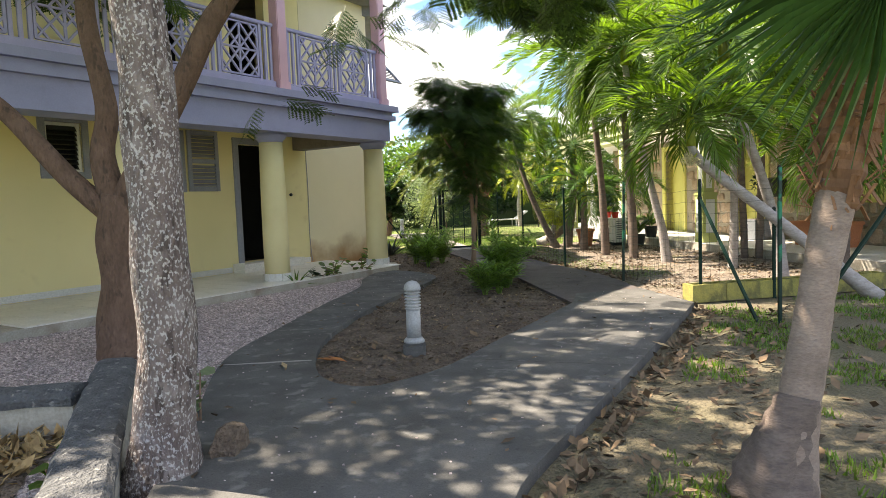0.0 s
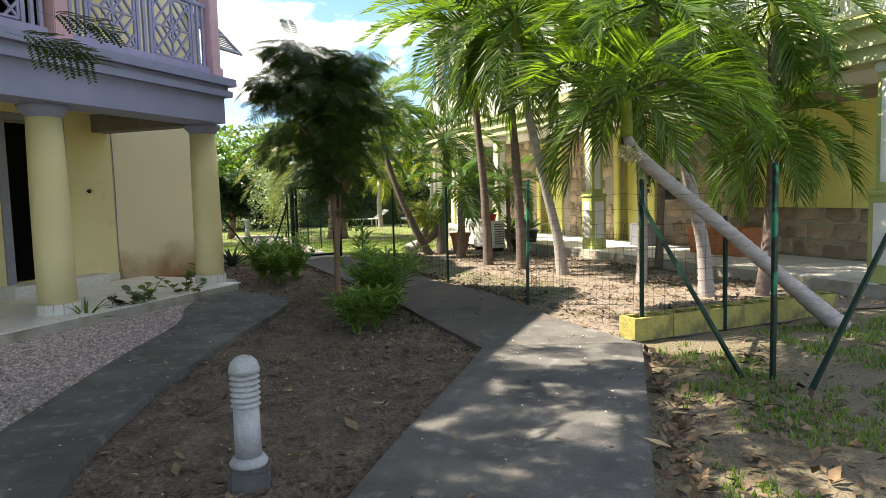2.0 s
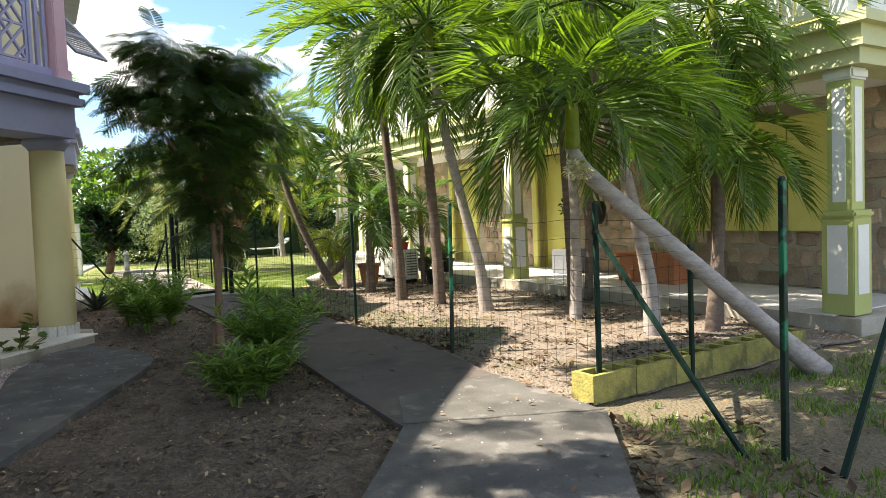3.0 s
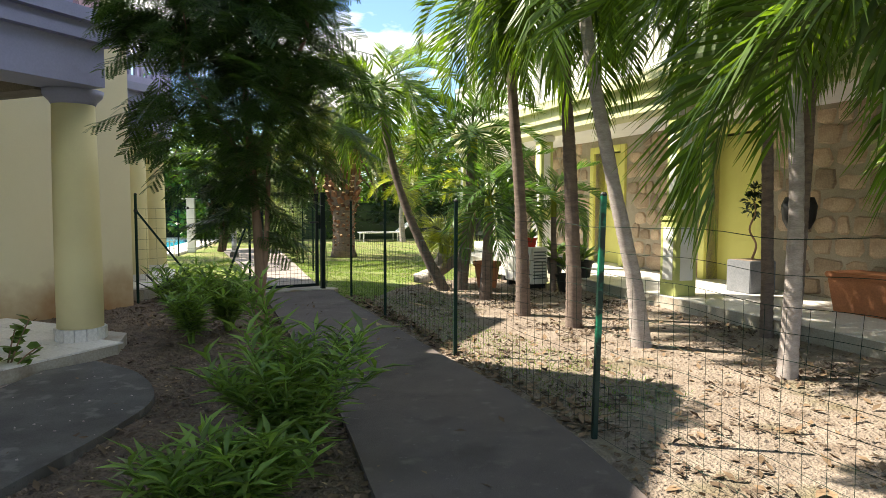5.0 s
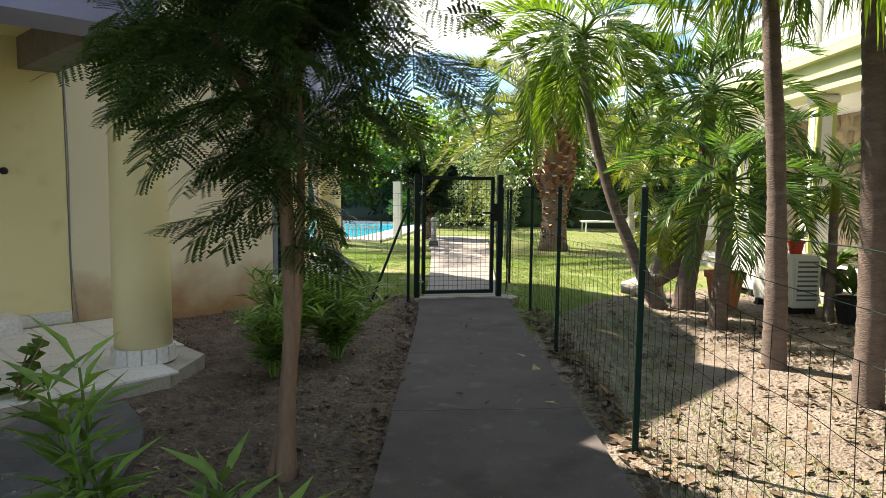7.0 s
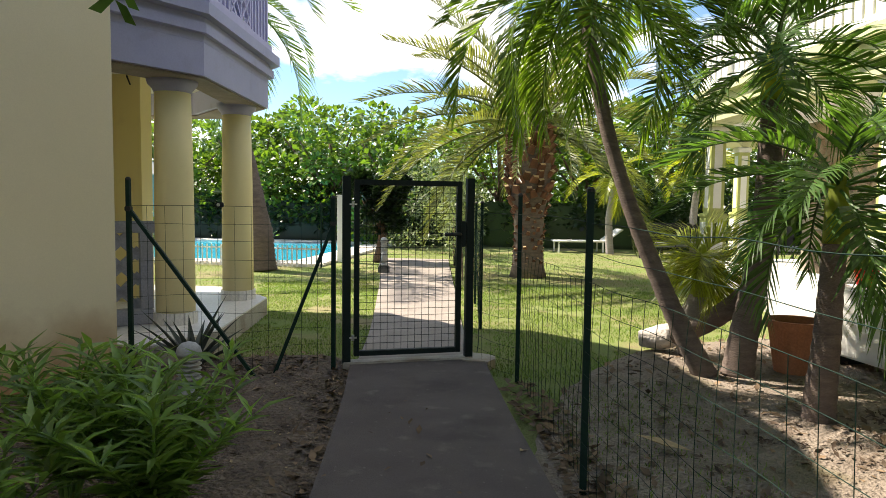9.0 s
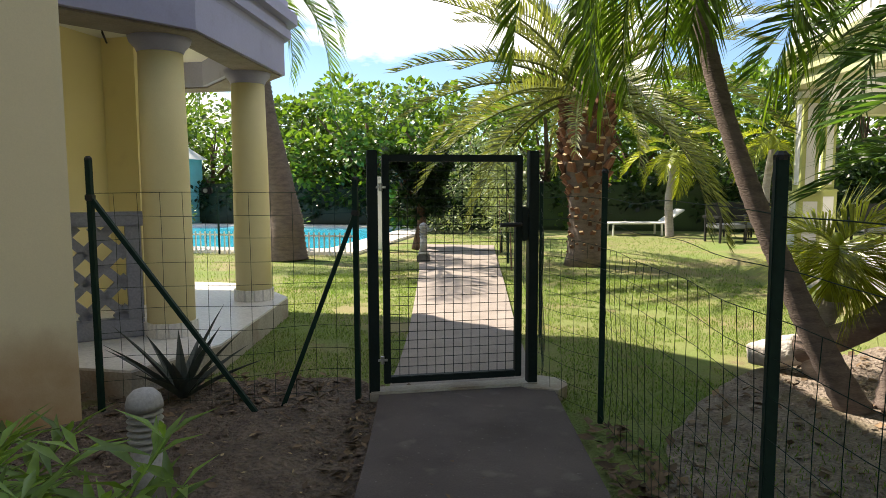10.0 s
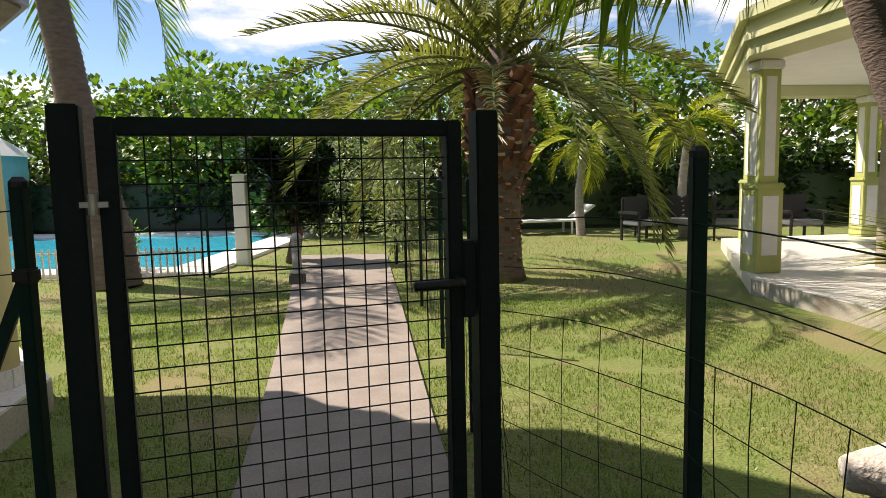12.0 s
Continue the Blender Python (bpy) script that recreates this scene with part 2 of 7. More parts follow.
layer(M_STOUT, (0.10, 0.075, 0.06), 5, 0.56, 0.70, 0.7)
M_FIBRE = material("orange_palm_fibre", (0.36, 0.19, 0.10), (0.20, 0.10, 0.055), 0.95, 12, 40, 0.9, stretch=(1, 1, 0.4), random_amount=0.25)
M_BOOT = material("date_palm_boot", (0.235, 0.105, 0.065), (0.13, 0.062, 0.042), 0.85, 8, 40, 0.5, random_amount=0.5)
M_BOOTCUT = material("cut_boot_face", (0.58, 0.42, 0.24), (0.48, 0.33, 0.19), 0.9, 8, 40, 0.4)
LEAF = dict(rough=0.36, fine=30, bump=0.0, random_amount=0.45, spec=0.45)
M_FROND = material("palm_frond_green", (0.105, 0.185, 0.036), (0.06, 0.115, 0.024), scale=1.0, through_light=0.45, vivid=(2.4, 2.25, 0.5), **LEAF)
M_FRONDY = material("palm_frond_yellowgreen", (0.27, 0.31, 0.05), (0.19, 0.235, 0.04), scale=1.0, through_light=0.5, vivid=(1.7, 1.6, 0.45), **LEAF)
M_FAN = material("fan_palm_green", (0.095, 0.18, 0.05), (0.06, 0.125, 0.035), scale=1.0, through_light=0.4, vivid=(1.8, 1.9, 0.55), **LEAF)
M_DATE = material("date_frond_greygreen", (0.16, 0.19, 0.07), (0.11, 0.135, 0.05), scale=1.0, through_light=0.38, vivid=(1.7, 1.6, 0.6), **LEAF)
M_DEAD = material("dry_frond_straw", (0.33, 0.235, 0.11), (0.22, 0.15, 0.07), scale=1.0, through_light=0.25, vivid=(1.3, 1.2, 0.8), **LEAF)
M_FEATHER = material("feathery_leaf_dark", (0.07, 0.12, 0.035), (0.045, 0.085, 0.025), scale=1.0, through_light=0.42, vivid=(1.9, 1.9, 0.5), **LEAF)
M_FEATHERD = material("feathery_leaf_deep", (0.085, 0.145, 0.05), (0.055, 0.10, 0.035), scale=1.0, through_light=0.42, vivid=(1.7, 1.9, 0.6), **LEAF)
M_OLEANDER = material("oleander_leaf", (0.23, 0.345, 0.085), (0.14, 0.235, 0.06), scale=1.0, through_light=0.38, vivid=(1.6, 1.7, 0.6), **LEAF)
M_BROAD = material("broad_leaf_green", (0.11, 0.19, 0.04), (0.07, 0.13, 0.03), scale=1.0, through_light=0.42, vivid=(1.8, 1.8, 0.5), **LEAF)
M_GREYLEAF = material("greygreen_leaf", (0.22, 0.27, 0.15), (0.15, 0.2, 0.11), scale=1.0, through_light=0.35, vivid=(1.5, 1.5, 0.7), **LEAF)
M_HEDGE = material("dark_hedge_leaf", (0.028, 0.06, 0.018), (0.015, 0.035, 0.012), scale=1.0, through_light=0.2, **LEAF)
M_AGAVE = material("agave_bluegreen", (0.075, 0.09, 0.075), (0.05, 0.06, 0.05), 0.5, 3, 40, 0.1)
M_GRASS = material("grass_blade", (0.125, 0.235, 0.042), (0.145, 0.195, 0.052), scale=0.7, through_light=0.4, vivid=(1.6, 1.6, 0.5), **LEAF)
M_LITTER = material("dead_leaf", (0.215, 0.145, 0.088), (0.12, 0.08, 0.05), 0.9, 6, 40, 0.3, random_amount=0.5)
M_DARKLITTER = material("dark_rotting_leaf", (0.13, 0.09, 0.062), (0.07, 0.048, 0.035), 0.9, 6, 40, 0.3, random_amount=0.4)
M_STRAWHEAP = material("straw_leaf_heap", (0.52, 0.38, 0.19), (0.32, 0.20, 0.09), 0.9, 9, 40, 0.3, random_amount=0.45)
M_ORANGE = material("orange_dead_leaf", (0.50, 0.20, 0.06), (0.36, 0.13, 0.045), 0.85, 9, 40, 0.4)
M_STRAW = material("straw_dead_leaf", (0.50, 0.38, 0.22), (0.38, 0.27, 0.15), 0.9, 9, 40, 0.4)
M_BLOCK = material("mossy_yellow_block", (0.42, 0.36, 0.085), (0.20, 0.19, 0.07), 0.9, 6, 60, 0.6, random_amount=0.1)
layer(M_BLOCK, (0.09, 0.09, 0.05), 5, 0.50, 0.64, 0.8)
M_TERRA = material("terracotta", (0.50, 0.20, 0.10), (0.40, 0.16, 0.08), 0.8, 5)
M_REDPOT = material("red_plastic_pot", (0.62, 0.035, 0.02), (0.5, 0.03, 0.018), 0.4, 3)
M_GREYPOT = material("grey_planter", (0.17, 0.18, 0.20), (0.13, 0.14, 0.155), 0.6, 4)
M_BLACK = material("black_plastic", (0.02, 0.02, 0.022), (0.014, 0.014, 0.015), 0.5, 4)
M_ROCK = material("pale_rock", (0.62, 0.58, 0.54), (0.48, 0.43, 0.39), 0.9, 5, 30, 0.8, bump_dist=0.03)
M_POOL = material("pool_water", (0.05, 0.52, 0.72), (0.03, 0.46, 0.68), 0.08, 2.5, 9, 0.25, spec=0.5)
M_DECK = material("pool_deck_white", (0.72, 0.68, 0.62), (0.64, 0.60, 0.55), 0.8, 2)
M_TURQ = material("turquoise_boards", (0.24, 0.58, 0.62), (0.2, 0.5, 0.55), 0.7, 3)
M_ROOF = material("roof_grey_shingle", (0.30, 0.29, 0.30), (0.22, 0.21, 0.22), 0.85, 4)

# ---- building tools ----
def link_mesh(name, verts, faces, mat, parent=None, label="", smooth=False, matrix=None):
    me = bpy.data.meshes.new(name)
    me.from_pydata([tuple(v) for v in verts], [], [tuple(f) for f in faces])
    me.materials.append(mat)
    if smooth:
        me.polygons.foreach_set("use_smooth", [True] * len(me.polygons))
    ob = new(name, me)
    if parent:
        ob.parent = parent
    if matrix:
        ob.matrix_basis = matrix
    if label:
        ob["label"] = label
    return ob


def link_quads(name, V, F, mat, parent=None, label="", smooth=False):
    """A large mesh of quads from arrays."""
    me = bpy.data.meshes.new(name)
    V, F = np.asarray(V, np.float32), np.asarray(F, np.int32)
    me.vertices.add(len(V))
    me.vertices.foreach_set("co", V.ravel())
    me.loops.add(F.size)
    me.loops.foreach_set("vertex_index", F.ravel())
    me.polygons.add(len(F))
    me.polygons.foreach_set("loop_start", np.arange(len(F), dtype=np.int32) * F.shape[1])
    me.update(calc_edges=True)
    me.materials.append(mat)
    if smooth:
        me.polygons.foreach_set("use_smooth", np.ones(len(F), bool))
    ob = new(name, me)
    if parent:
        ob.parent = parent
    if label:
        ob["label"] = label
    return ob


def part(name, bm, mat, parent=None, label="", smooth=False, matrix=None):
    me = bpy.data.meshes.new(name)
    bm.normal_update()
    bm.to_mesh(me)
    bm.free()
    me.materials.append(mat)
    if smooth:
        me.polygons.foreach_set("use_smooth", [True] * len(me.polygons))
    ob = new(name, me)
    if parent:
        ob.parent = parent
    if matrix:
        ob.matrix_basis = matrix
    if label:
        ob["label"] = label
    return ob


def share(name, source, parent, matrix):
    ob = new(name, source.data)
    ob.parent = parent
    ob.matrix_basis = matrix
    return ob


def thing(name, matrix, label, category, group="", kind=""):
    ob = new(name)
    ob.matrix_basis = matrix
    return tagged(ob, label, category, group, kind)


def add_box(bm, x0, x1, y0, y1, z0, z1, bevel=0.0, m=None):
    vs = [bm.verts.new(p) for p in ((x0, y0, z0), (x1, y0, z0), (x1, y1, z0), (x0, y1, z0), (x0, y0, z1), (x1, y0, z1), (x1, y1, z1), (x0, y1, z1))]
    fs = [bm.faces.new([vs[i] for i in f]) for f in ((3, 2, 1, 0), (4, 5, 6, 7), (0, 1, 5, 4), (1, 2, 6, 5), (2, 3, 7, 6), (3, 0, 4, 7))]
    if m is not None:
        for v in vs:
            v.co = m @ v.co
    if bevel:
        bmesh.ops.bevel(bm, geom=list({e for f in fs for e in f.edges}), offset=bevel, segments=2, affect="EDGES")
    return bm


def box(x0, x1, y0, y1, z0, z1, bevel=0.0, m=None):
    return add_box(bmesh.new(), x0, x1, y0, y1, z0, z1, bevel, m)


def add_bar(bm, a, b, w, h=None):
    """A square bar from a to b."""
    a, b = Vector(a), Vector(b)
    d = b - a
    m = Matrix.Translation(a) @ d.to_track_quat("Z", "Y").to_matrix().to_4x4()
    h = h or w
    return add_box(bm, -w / 2, w / 2, -h / 2, h / 2, 0, d.length, 0, m)


def lathe(profile, n=24, bm=None, cap=True):
    """A turned shape from (radius, height) pairs."""
    bm = bm or bmesh.new()
    rings = []
    for r, z in profile:
        rings.append([bm.verts.new((r * math.cos(2 * math.pi * i / n), r * math.sin(2 * math.pi * i / n), z)) for i in range(n)])
    for a, b in zip(rings, rings[1:]):
        for i in range(n):
            bm.faces.new((a[i], a[(i + 1) % n], b[(i + 1) % n], b[i]))
    if cap:
        bm.faces.new(rings[0][::-1])
        bm.faces.new(rings[-1])
    return bm


def tube(points, radii, n=10, wobble=0.0, bm=None, rng=None, rings_every=0.0, ring_depth=0.0):
    """A tapered limb along smoothed points."""
    bm = bm or bmesh.new()
    pts, rad = [Vector(p) for p in points], list(radii)
    fine, fr = [], []
    steps = 6
    for i in range(len(pts) - 1):
        p0, p1, p2, p3 = pts[max(i - 1, 0)], pts[i], pts[i + 1], pts[min(i + 2, len(pts) - 1)]
        k = max(2, int((p2 - p1).length / rings_every)) if rings_every else steps
        for j in range(k):
            u = j / k
            fine.append(0.5 * ((2 * p1) + (p2 - p0) * u + (2 * p0 - 5 * p1 + 4 * p2 - p3) * u * u + (3 * p1 - p0 - 3 * p2 + p3) * u ** 3))
            fr.append(rad[i] * (1 - u) + rad[i + 1] * u)
    fine.append(pts[-1])
    fr.append(rad[-1])
    prev, side = [], Vector((1, 0, 0))
    for i, p in enumerate(fine):
        d = (fine[min(i + 1, len(fine) - 1)] - fine[max(i - 1, 0)]).normalized()
        side = (side - d * side.dot(d)).normalized()
        up = d.cross(side)
        r = fr[i] * (1 + (ring_depth if i % 2 else -ring_depth))
        ring = []
        for k in range(n):
            a = 2 * math.pi * k / n
            w = 1 + wobble * noise.noise(Vector((math.cos(a) * 1.3, math.sin(a) * 1.3, p.z * 2.5 + p.x))) if wobble else 1
            ring.append(bm.verts.new(p + (side * math.cos(a) + up * math.sin(a)) * r * w))
        if prev:
            for k in range(n):
                bm.faces.new((prev[k], prev[(k + 1) % n], ring[(k + 1) % n], ring[k]))
        else:
            bm.faces.new(ring[::-1])
        prev = ring
    bm.faces.new(prev)
    return bm


def prism(outline, z0, z1, bm=None):
    bm = bm or bmesh.new()
    lo = [bm.verts.new((x, y, z0)) for x, y in outline]
    hi = [bm.verts.new((x, y, z1)) for x, y in outline]
    bm.faces.new(hi)
    bm.faces.new(lo[::-1])
    n = len(outline)
    for i in range(n):
        bm.faces.new((lo[i], lo[(i + 1) % n], hi[(i + 1) % n], hi[i]))
    return bm


def smooth_line(points, per=6):
    """A curve through points in the plane."""
    out = []
    for i in range(len(points) - 1):
        p0, p1, p2, p3 = (Vector(points[max(i - 1, 0)]), Vector(points[i]), Vector(points[i + 1]), Vector(points[min(i + 2, len(points) - 1)]))
        for j in range(per):
            u = j / per
            q = 0.5 * ((2 * p1) + (p2 - p0) * u + (2 * p0 - 5 * p1 + 4 * p2 - p3) * u * u + (3 * p1 - p0 - 3 * p2 + p3) * u ** 3)
            out.append((q.x, q.y))
    out.append(tuple(points[-1]))
    return out


def inside(poly, x, y):
    hit, n = False, len(poly)
    for i in range(n):
        (x0, y0), (x1, y1) = poly[i], poly[(i + 1) % n]
        if (y0 > y) != (y1 > y) and x < (x1 - x0) * (y - y0) / (y1 - y0) + x0:
            hit = not hit
    return hit


def rot_to(direction, roll=0.0):
    """3x3 whose y axis points along direction, z as far up as it can."""
    d = Vector(direction).normalized()
    up = Vector((0, 0, 1)) if abs(d.z) < 0.97 else Vector((1, 0, 0))
    x = d.cross(up).normalized()
    z = x.cross(d)
    m = Matrix((x, d, z)).transposed()
    return m @ Matrix.Rotation(roll, 3, "Y")


def scatter(template, placed):
    """Copies of a quad template (V, F) at a list of (3x3, origin), as arrays."""
    tv, tf = np.asarray(template[0], float), np.asarray(template[1], int)
    rs = np.array([np.array(r) for r, _ in placed], float)
    os_ = np.array([np.array(o) for _, o in placed], float)
    V = np.einsum("nij,vj->nvi", rs, tv) + os_[:, None, :]
    F = tf[None, :, :] + (np.arange(len(placed)) * len(tv))[:, None, None]
    return V.reshape(-1, 3), F.reshape(-1, tf.shape[1])


def frond_arrays(L=2.0, pairs=30, leaf=0.5, droop=0.9, width=0.021, v_angle=0.35, seed=0, hang=0.35, start=0.22):
    """A feather palm frond along +y from the origin, arching down: (V, F) of quads."""
    r = random.Random(seed)
    V, F = [], []

    def spine(u):
        a = droop * u
        return Vector((0, L * (math.sin(a) / droop), -L * (1 - math.cos(a)) / droop))

    k = 9
    for i in range(k + 1):
        u = i / k
        p, w = spine(u), 0.020 * L / 2 * (1 - u * 0.88) + 0.002
        V += [p + Vector((-w, 0, 0)), p + Vector((0, 0, w * 0.9)), p + Vector((w, 0, 0)), p + Vector((0, 0, -w * 0.9))]
        if i:
            b = 4 * (i - 1)
            for j in range(4):
                F.append((b + j, b + (j + 1) % 4, b + 4 + (j + 1) % 4, b + 4 + j))
    for i in range(pairs):
        u = start + (1 - start) * (i + 0.5) / pairs
        for side in (-1, 1):
            uu = min(1, u + r.uniform(-0.008, 0.008))
            p = spine(uu)
            t = (spine(min(1, uu + 0.01)) - spine(uu - 0.01)).normalized()
            out = Vector((side, 0, 0))
            nrm = out.cross(t) * side
            ln = leaf * (0.55 + 0.45 * math.sin(math.pi * min(1, 0.15 + (u - start) / (1 - start) * 0.95))) * r.uniform(0.86, 1.1)
            fwd = 0.5 + 0.75 * u + r.uniform(-0.12, 0.12)
            d = (out * math.cos(fwd) + t * math.sin(fwd) + nrm * (v_angle + r.uniform(-0.15, 0.15))).normalized()
            mid = p + d * ln * 0.5
            end = mid + (d + Vector((0, 0, -hang - r.uniform(0, 0.35)))).normalized() * ln * 0.5
            w = t * width * (L / 2) ** 0.5
            b = len(V)
            V += [p - w * 0.5, p + w * 0.5, mid + w, mid - w, end + w * 0.12, end - w * 0.12]
            F += [(b, b + 1, b + 2, b + 3), (b + 3, b + 2, b + 4, b + 5)]
    return V, F


def fan_arrays(R=0.8, segs=26, petiole=0.7, spread=2.6, seed=0, split=0.45, hang=0.35):
    """A fan palm leaf: stalk along +y, pleated blade split at the edge."""
    r = random.Random(seed)
    V, F = [], []
    w = 0.014
    p0, p1 = Vector((0, 0, 0)), Vector((0, petiole, -0.05 * petiole))
    for p in (p0, p1):
        V += [p + Vector((-w, 0, 0)), p + Vector((0, 0, w)), p + Vector((w, 0, 0)), p + Vector((0, 0, -w))]
    for j in range(4):
        F.append((j, (j + 1) % 4, 4 + (j + 1) % 4, 4 + j))
    for i in range(segs):
        a = (i + 0.5) / segs * 2 * spread - spread
        da = spread / segs
        ln = R * (0.78 + 0.22 * math.cos(a * 0.55)) * r.uniform(0.92, 1.06)

        def at(ang, rad, lift):
            sag = -hang * (rad / R) ** 2 * R * 0.5 - 0.12 * rad * abs(math.sin(ang))
            return p1 + Vector((math.sin(ang) * rad, math.cos(ang) * rad, lift + sag))

        cut = ln * (1 - split)
        b = len(V)
        V += [at(a - da, 0.02, 0), at(a, 0.02, 0.008), at(a + da, 0.02, 0),
              at(a - da, cut, 0), at(a, cut, 0.05 * R), at(a + da, cut, 0)]
        tip = at(a, ln, -0.03 * R) + Vector((0, 0, -r.uniform(0, hang) * 0.35 * R))
        V += [tip + Vector((0.003, 0, 0)), tip, tip - Vector((0.003, 0, 0))]
        F += [(b, b + 1, b + 4, b + 3), (b + 1, b + 2, b + 5, b + 4), (b + 3, b + 4, b + 7, b + 6), (b + 4, b + 5, b + 8, b + 7)]
    return V, F


def feather_spray(seed=0, L=0.42, pinnae=9, leaflets=9, leaf=0.021, droop=0.5):
    """A twice-feathered leaf as of a flame tree: side ribs, each with rows of small leaflets."""
    r = random.Random(seed)
    V, F = [], []
    for i in range(pinnae):
        u = 0.18 + 0.82 * (i + 0.5) / pinnae
        base = Vector((0, L * u, -droop * L * u * u * 0.6))
        for side in (-1, 1):
            pl = L * 0.44 * (0.65 + 0.35 * math.sin(math.pi * u)) * r.uniform(0.85, 1.1)
            d = Vector((side * 0.85, 0.55, -0.12 - r.uniform(0, 0.25))).normalized()
            for k in range(leaflets):
                q = base + d * pl * (k + 1) / leaflets + Vector((0, 0, -0.03 * (k / leaflets) ** 2))
                for s2 in (-1, 1):
                    acr = Vector((-d.y, d.x, 0)) * s2
                    ld = (acr * 0.9 + d * 0.45).normalized() * leaf
                    wv = d * leaf * 0.31
                    b = len(V)
                    V += [q - wv * 0.6, q + ld * 0.5 - wv, q + ld + Vector((0, 0, -0.003)), q + ld * 0.5 + wv]
                    F.append((b, b + 1, b + 2, b + 3))
    w = 0.002
    b = len(V)
    V += [Vector((-w, 0, 0)), Vector((w, 0, 0)), Vector((w, L, -droop * L * 0.6)), Vector((-w, L, -droop * L * 0.6))]
    F.append((b, b + 1, b + 2, b + 3))
    return V, F


def leaf_quad(L, w, fold=0.15, curl=0.2):
    """One pointed leaf along +y, folded along its rib."""
    V = [Vector(v) for v in ((0, 0, 0), (-w, L * 0.45, fold * w), (0, L, -curl * L), (0, L * 0.5, -curl * L * 0.25), (w, L * 0.45, fold * w))]
    return V, [(0, 3, 2, 1), (0, 4, 2, 3)]


def leaf_cloud(name, mat, parent, centres, template, count, seed, size=(0.8, 1.25), up=0.3, label=""):
    """A crown: leaves strewn through many overlapping clumps (x, y, z, radius)."""
    r = random.Random(seed)
    weights = [c[3] ** 2 for c in centres]
    placed = []
    for _ in range(count):
        c = r.choices(centres, weights)[0]
        d = Vector((r.gauss(0, 1), r.gauss(0, 1), r.gauss(0, 1))).normalized()
        rad = c[3] * (0.45 + 0.6 * r.random() ** 0.5)
        p = Vector(c[:3]) + Vector((d.x, d.y, d.z * 0.75)) * rad
        m = rot_to(d + Vector((r.uniform(-0.6, 0.6), r.uniform(-0.6, 0.6), up + r.uniform(-0.6, 0.4))), r.uniform(-0.9, 0.9)) * r.uniform(*size)
        placed.append((m, p))
    V, F = scatter(template, placed)
    return link_quads(name, V, F, mat, parent, label)

# ---- ground ----
GZ = -0.045
V, F = [], []
xs = [-400, -60, -25, -12, -6, -3, 0, 3, 6, 12, 25, 60, 400]
ys = [-400, -40, -10, -4, 0, 4, 8, 12, 16, 20, 25, 32, 60, 400]
for y in ys:
    for x in xs:
        V.append((x, y, GZ))
for j in range(len(ys) - 1):
    for i in range(len(xs) - 1):
        a = j * len(xs) + i
        F.append((a, a + 1, a + 1 + len(xs), a + len(xs)))
tagged(link_mesh("ground", V, F, M_LAWN), "green lawn with bare patches reaching to the hedges", "ground", kind="structure")


def sheet(name, outline, z, mat, label, category="ground", seed=3):
    """A patch of ground with a ragged edge, a little above the lawn."""
    pts = []
    n = len(outline)
    for i in range(n):
        a, b = Vector(outline[i]), Vector(outline[(i + 1) % n])
        k = max(1, int((b - a).length / 0.12))
        for q in range(k):
            p = a.lerp(b, q / k)
            w = noise.noise(Vector((p.x * 2.3, p.y * 2.3, seed))) * 0.10 + noise.noise(Vector((p.x * 9, p.y * 9, seed))) * 0.03
            out = Vector((b.y - a.y, a.x - b.x)).normalized()
            pts.append(p + out * w)
    bm = bmesh.new()
    bm.faces.new([bm.verts.new((p.x, p.y, z)) for p in pts])
    bmesh.ops.triangulate(bm, faces=bm.faces)
    bm.normal_update()
    if sum(f.normal.z for f in bm.faces) < 0:
        bmesh.ops.reverse_faces(bm, faces=bm.faces)
    return tagged(part(name, bm, mat), label, category, kind="structure")


# edges of the walked paths
LOOP_LEFT = smooth_line([(-1.0, -4), (-1.02, 1.5), (-1.3, 3.69), (-1.60, 5.26), (-1.48, 6.51), (-1.28, 8.0), (-1.06, 9.3), (-1.12, 10.3), (-1.0, 11.15)])
LOOP_RIGHT = smooth_line([(-0.72, 11.42), (-0.3, 11.0), (-0.02, 10.35), (-0.08, 9.75), (-0.33, 8.9), (-0.55, 8.11), (-0.80, 7.05), (-0.94, 6.01), (-0.90, 5.2), (-0.74, 4.62), (-0.45, 4.38), (-0.15, 4.56), (0.12, 4.89), (0.5, 5.6), (0.91, 6.33), (1.2, 6.85), (1.46, 7.34)])
SLAB_RIGHT = smooth_line([(2.64, 7.03), (2.0, 5.86), (1.36, 4.70), (0.86, 3.81), (0.27, 2.66), (0.25, 1.4), (0.6, 0), (0.8, -4)])
PATH_A = LOOP_LEFT + LOOP_RIGHT + [(1.62, 7.95), (2.45, 8.2)] + SLAB_RIGHT
DARK_LEFT = smooth_line([(1.46, 7.34), (1.30, 8.6), (1.15, 9.91), (0.80, 11.88), (0.40, 14.1), (0.14, 15.30)])
DARK_RIGHT = smooth_line([(1.12, 15.66), (1.38, 14.3), (1.72, 12.7), (2.05, 11.14), (2.30, 10.1), (2.42, 9.2), (2.45, 8.2)])
PATH_B = DARK_LEFT + DARK_RIGHT + [(1.62, 7.95)]

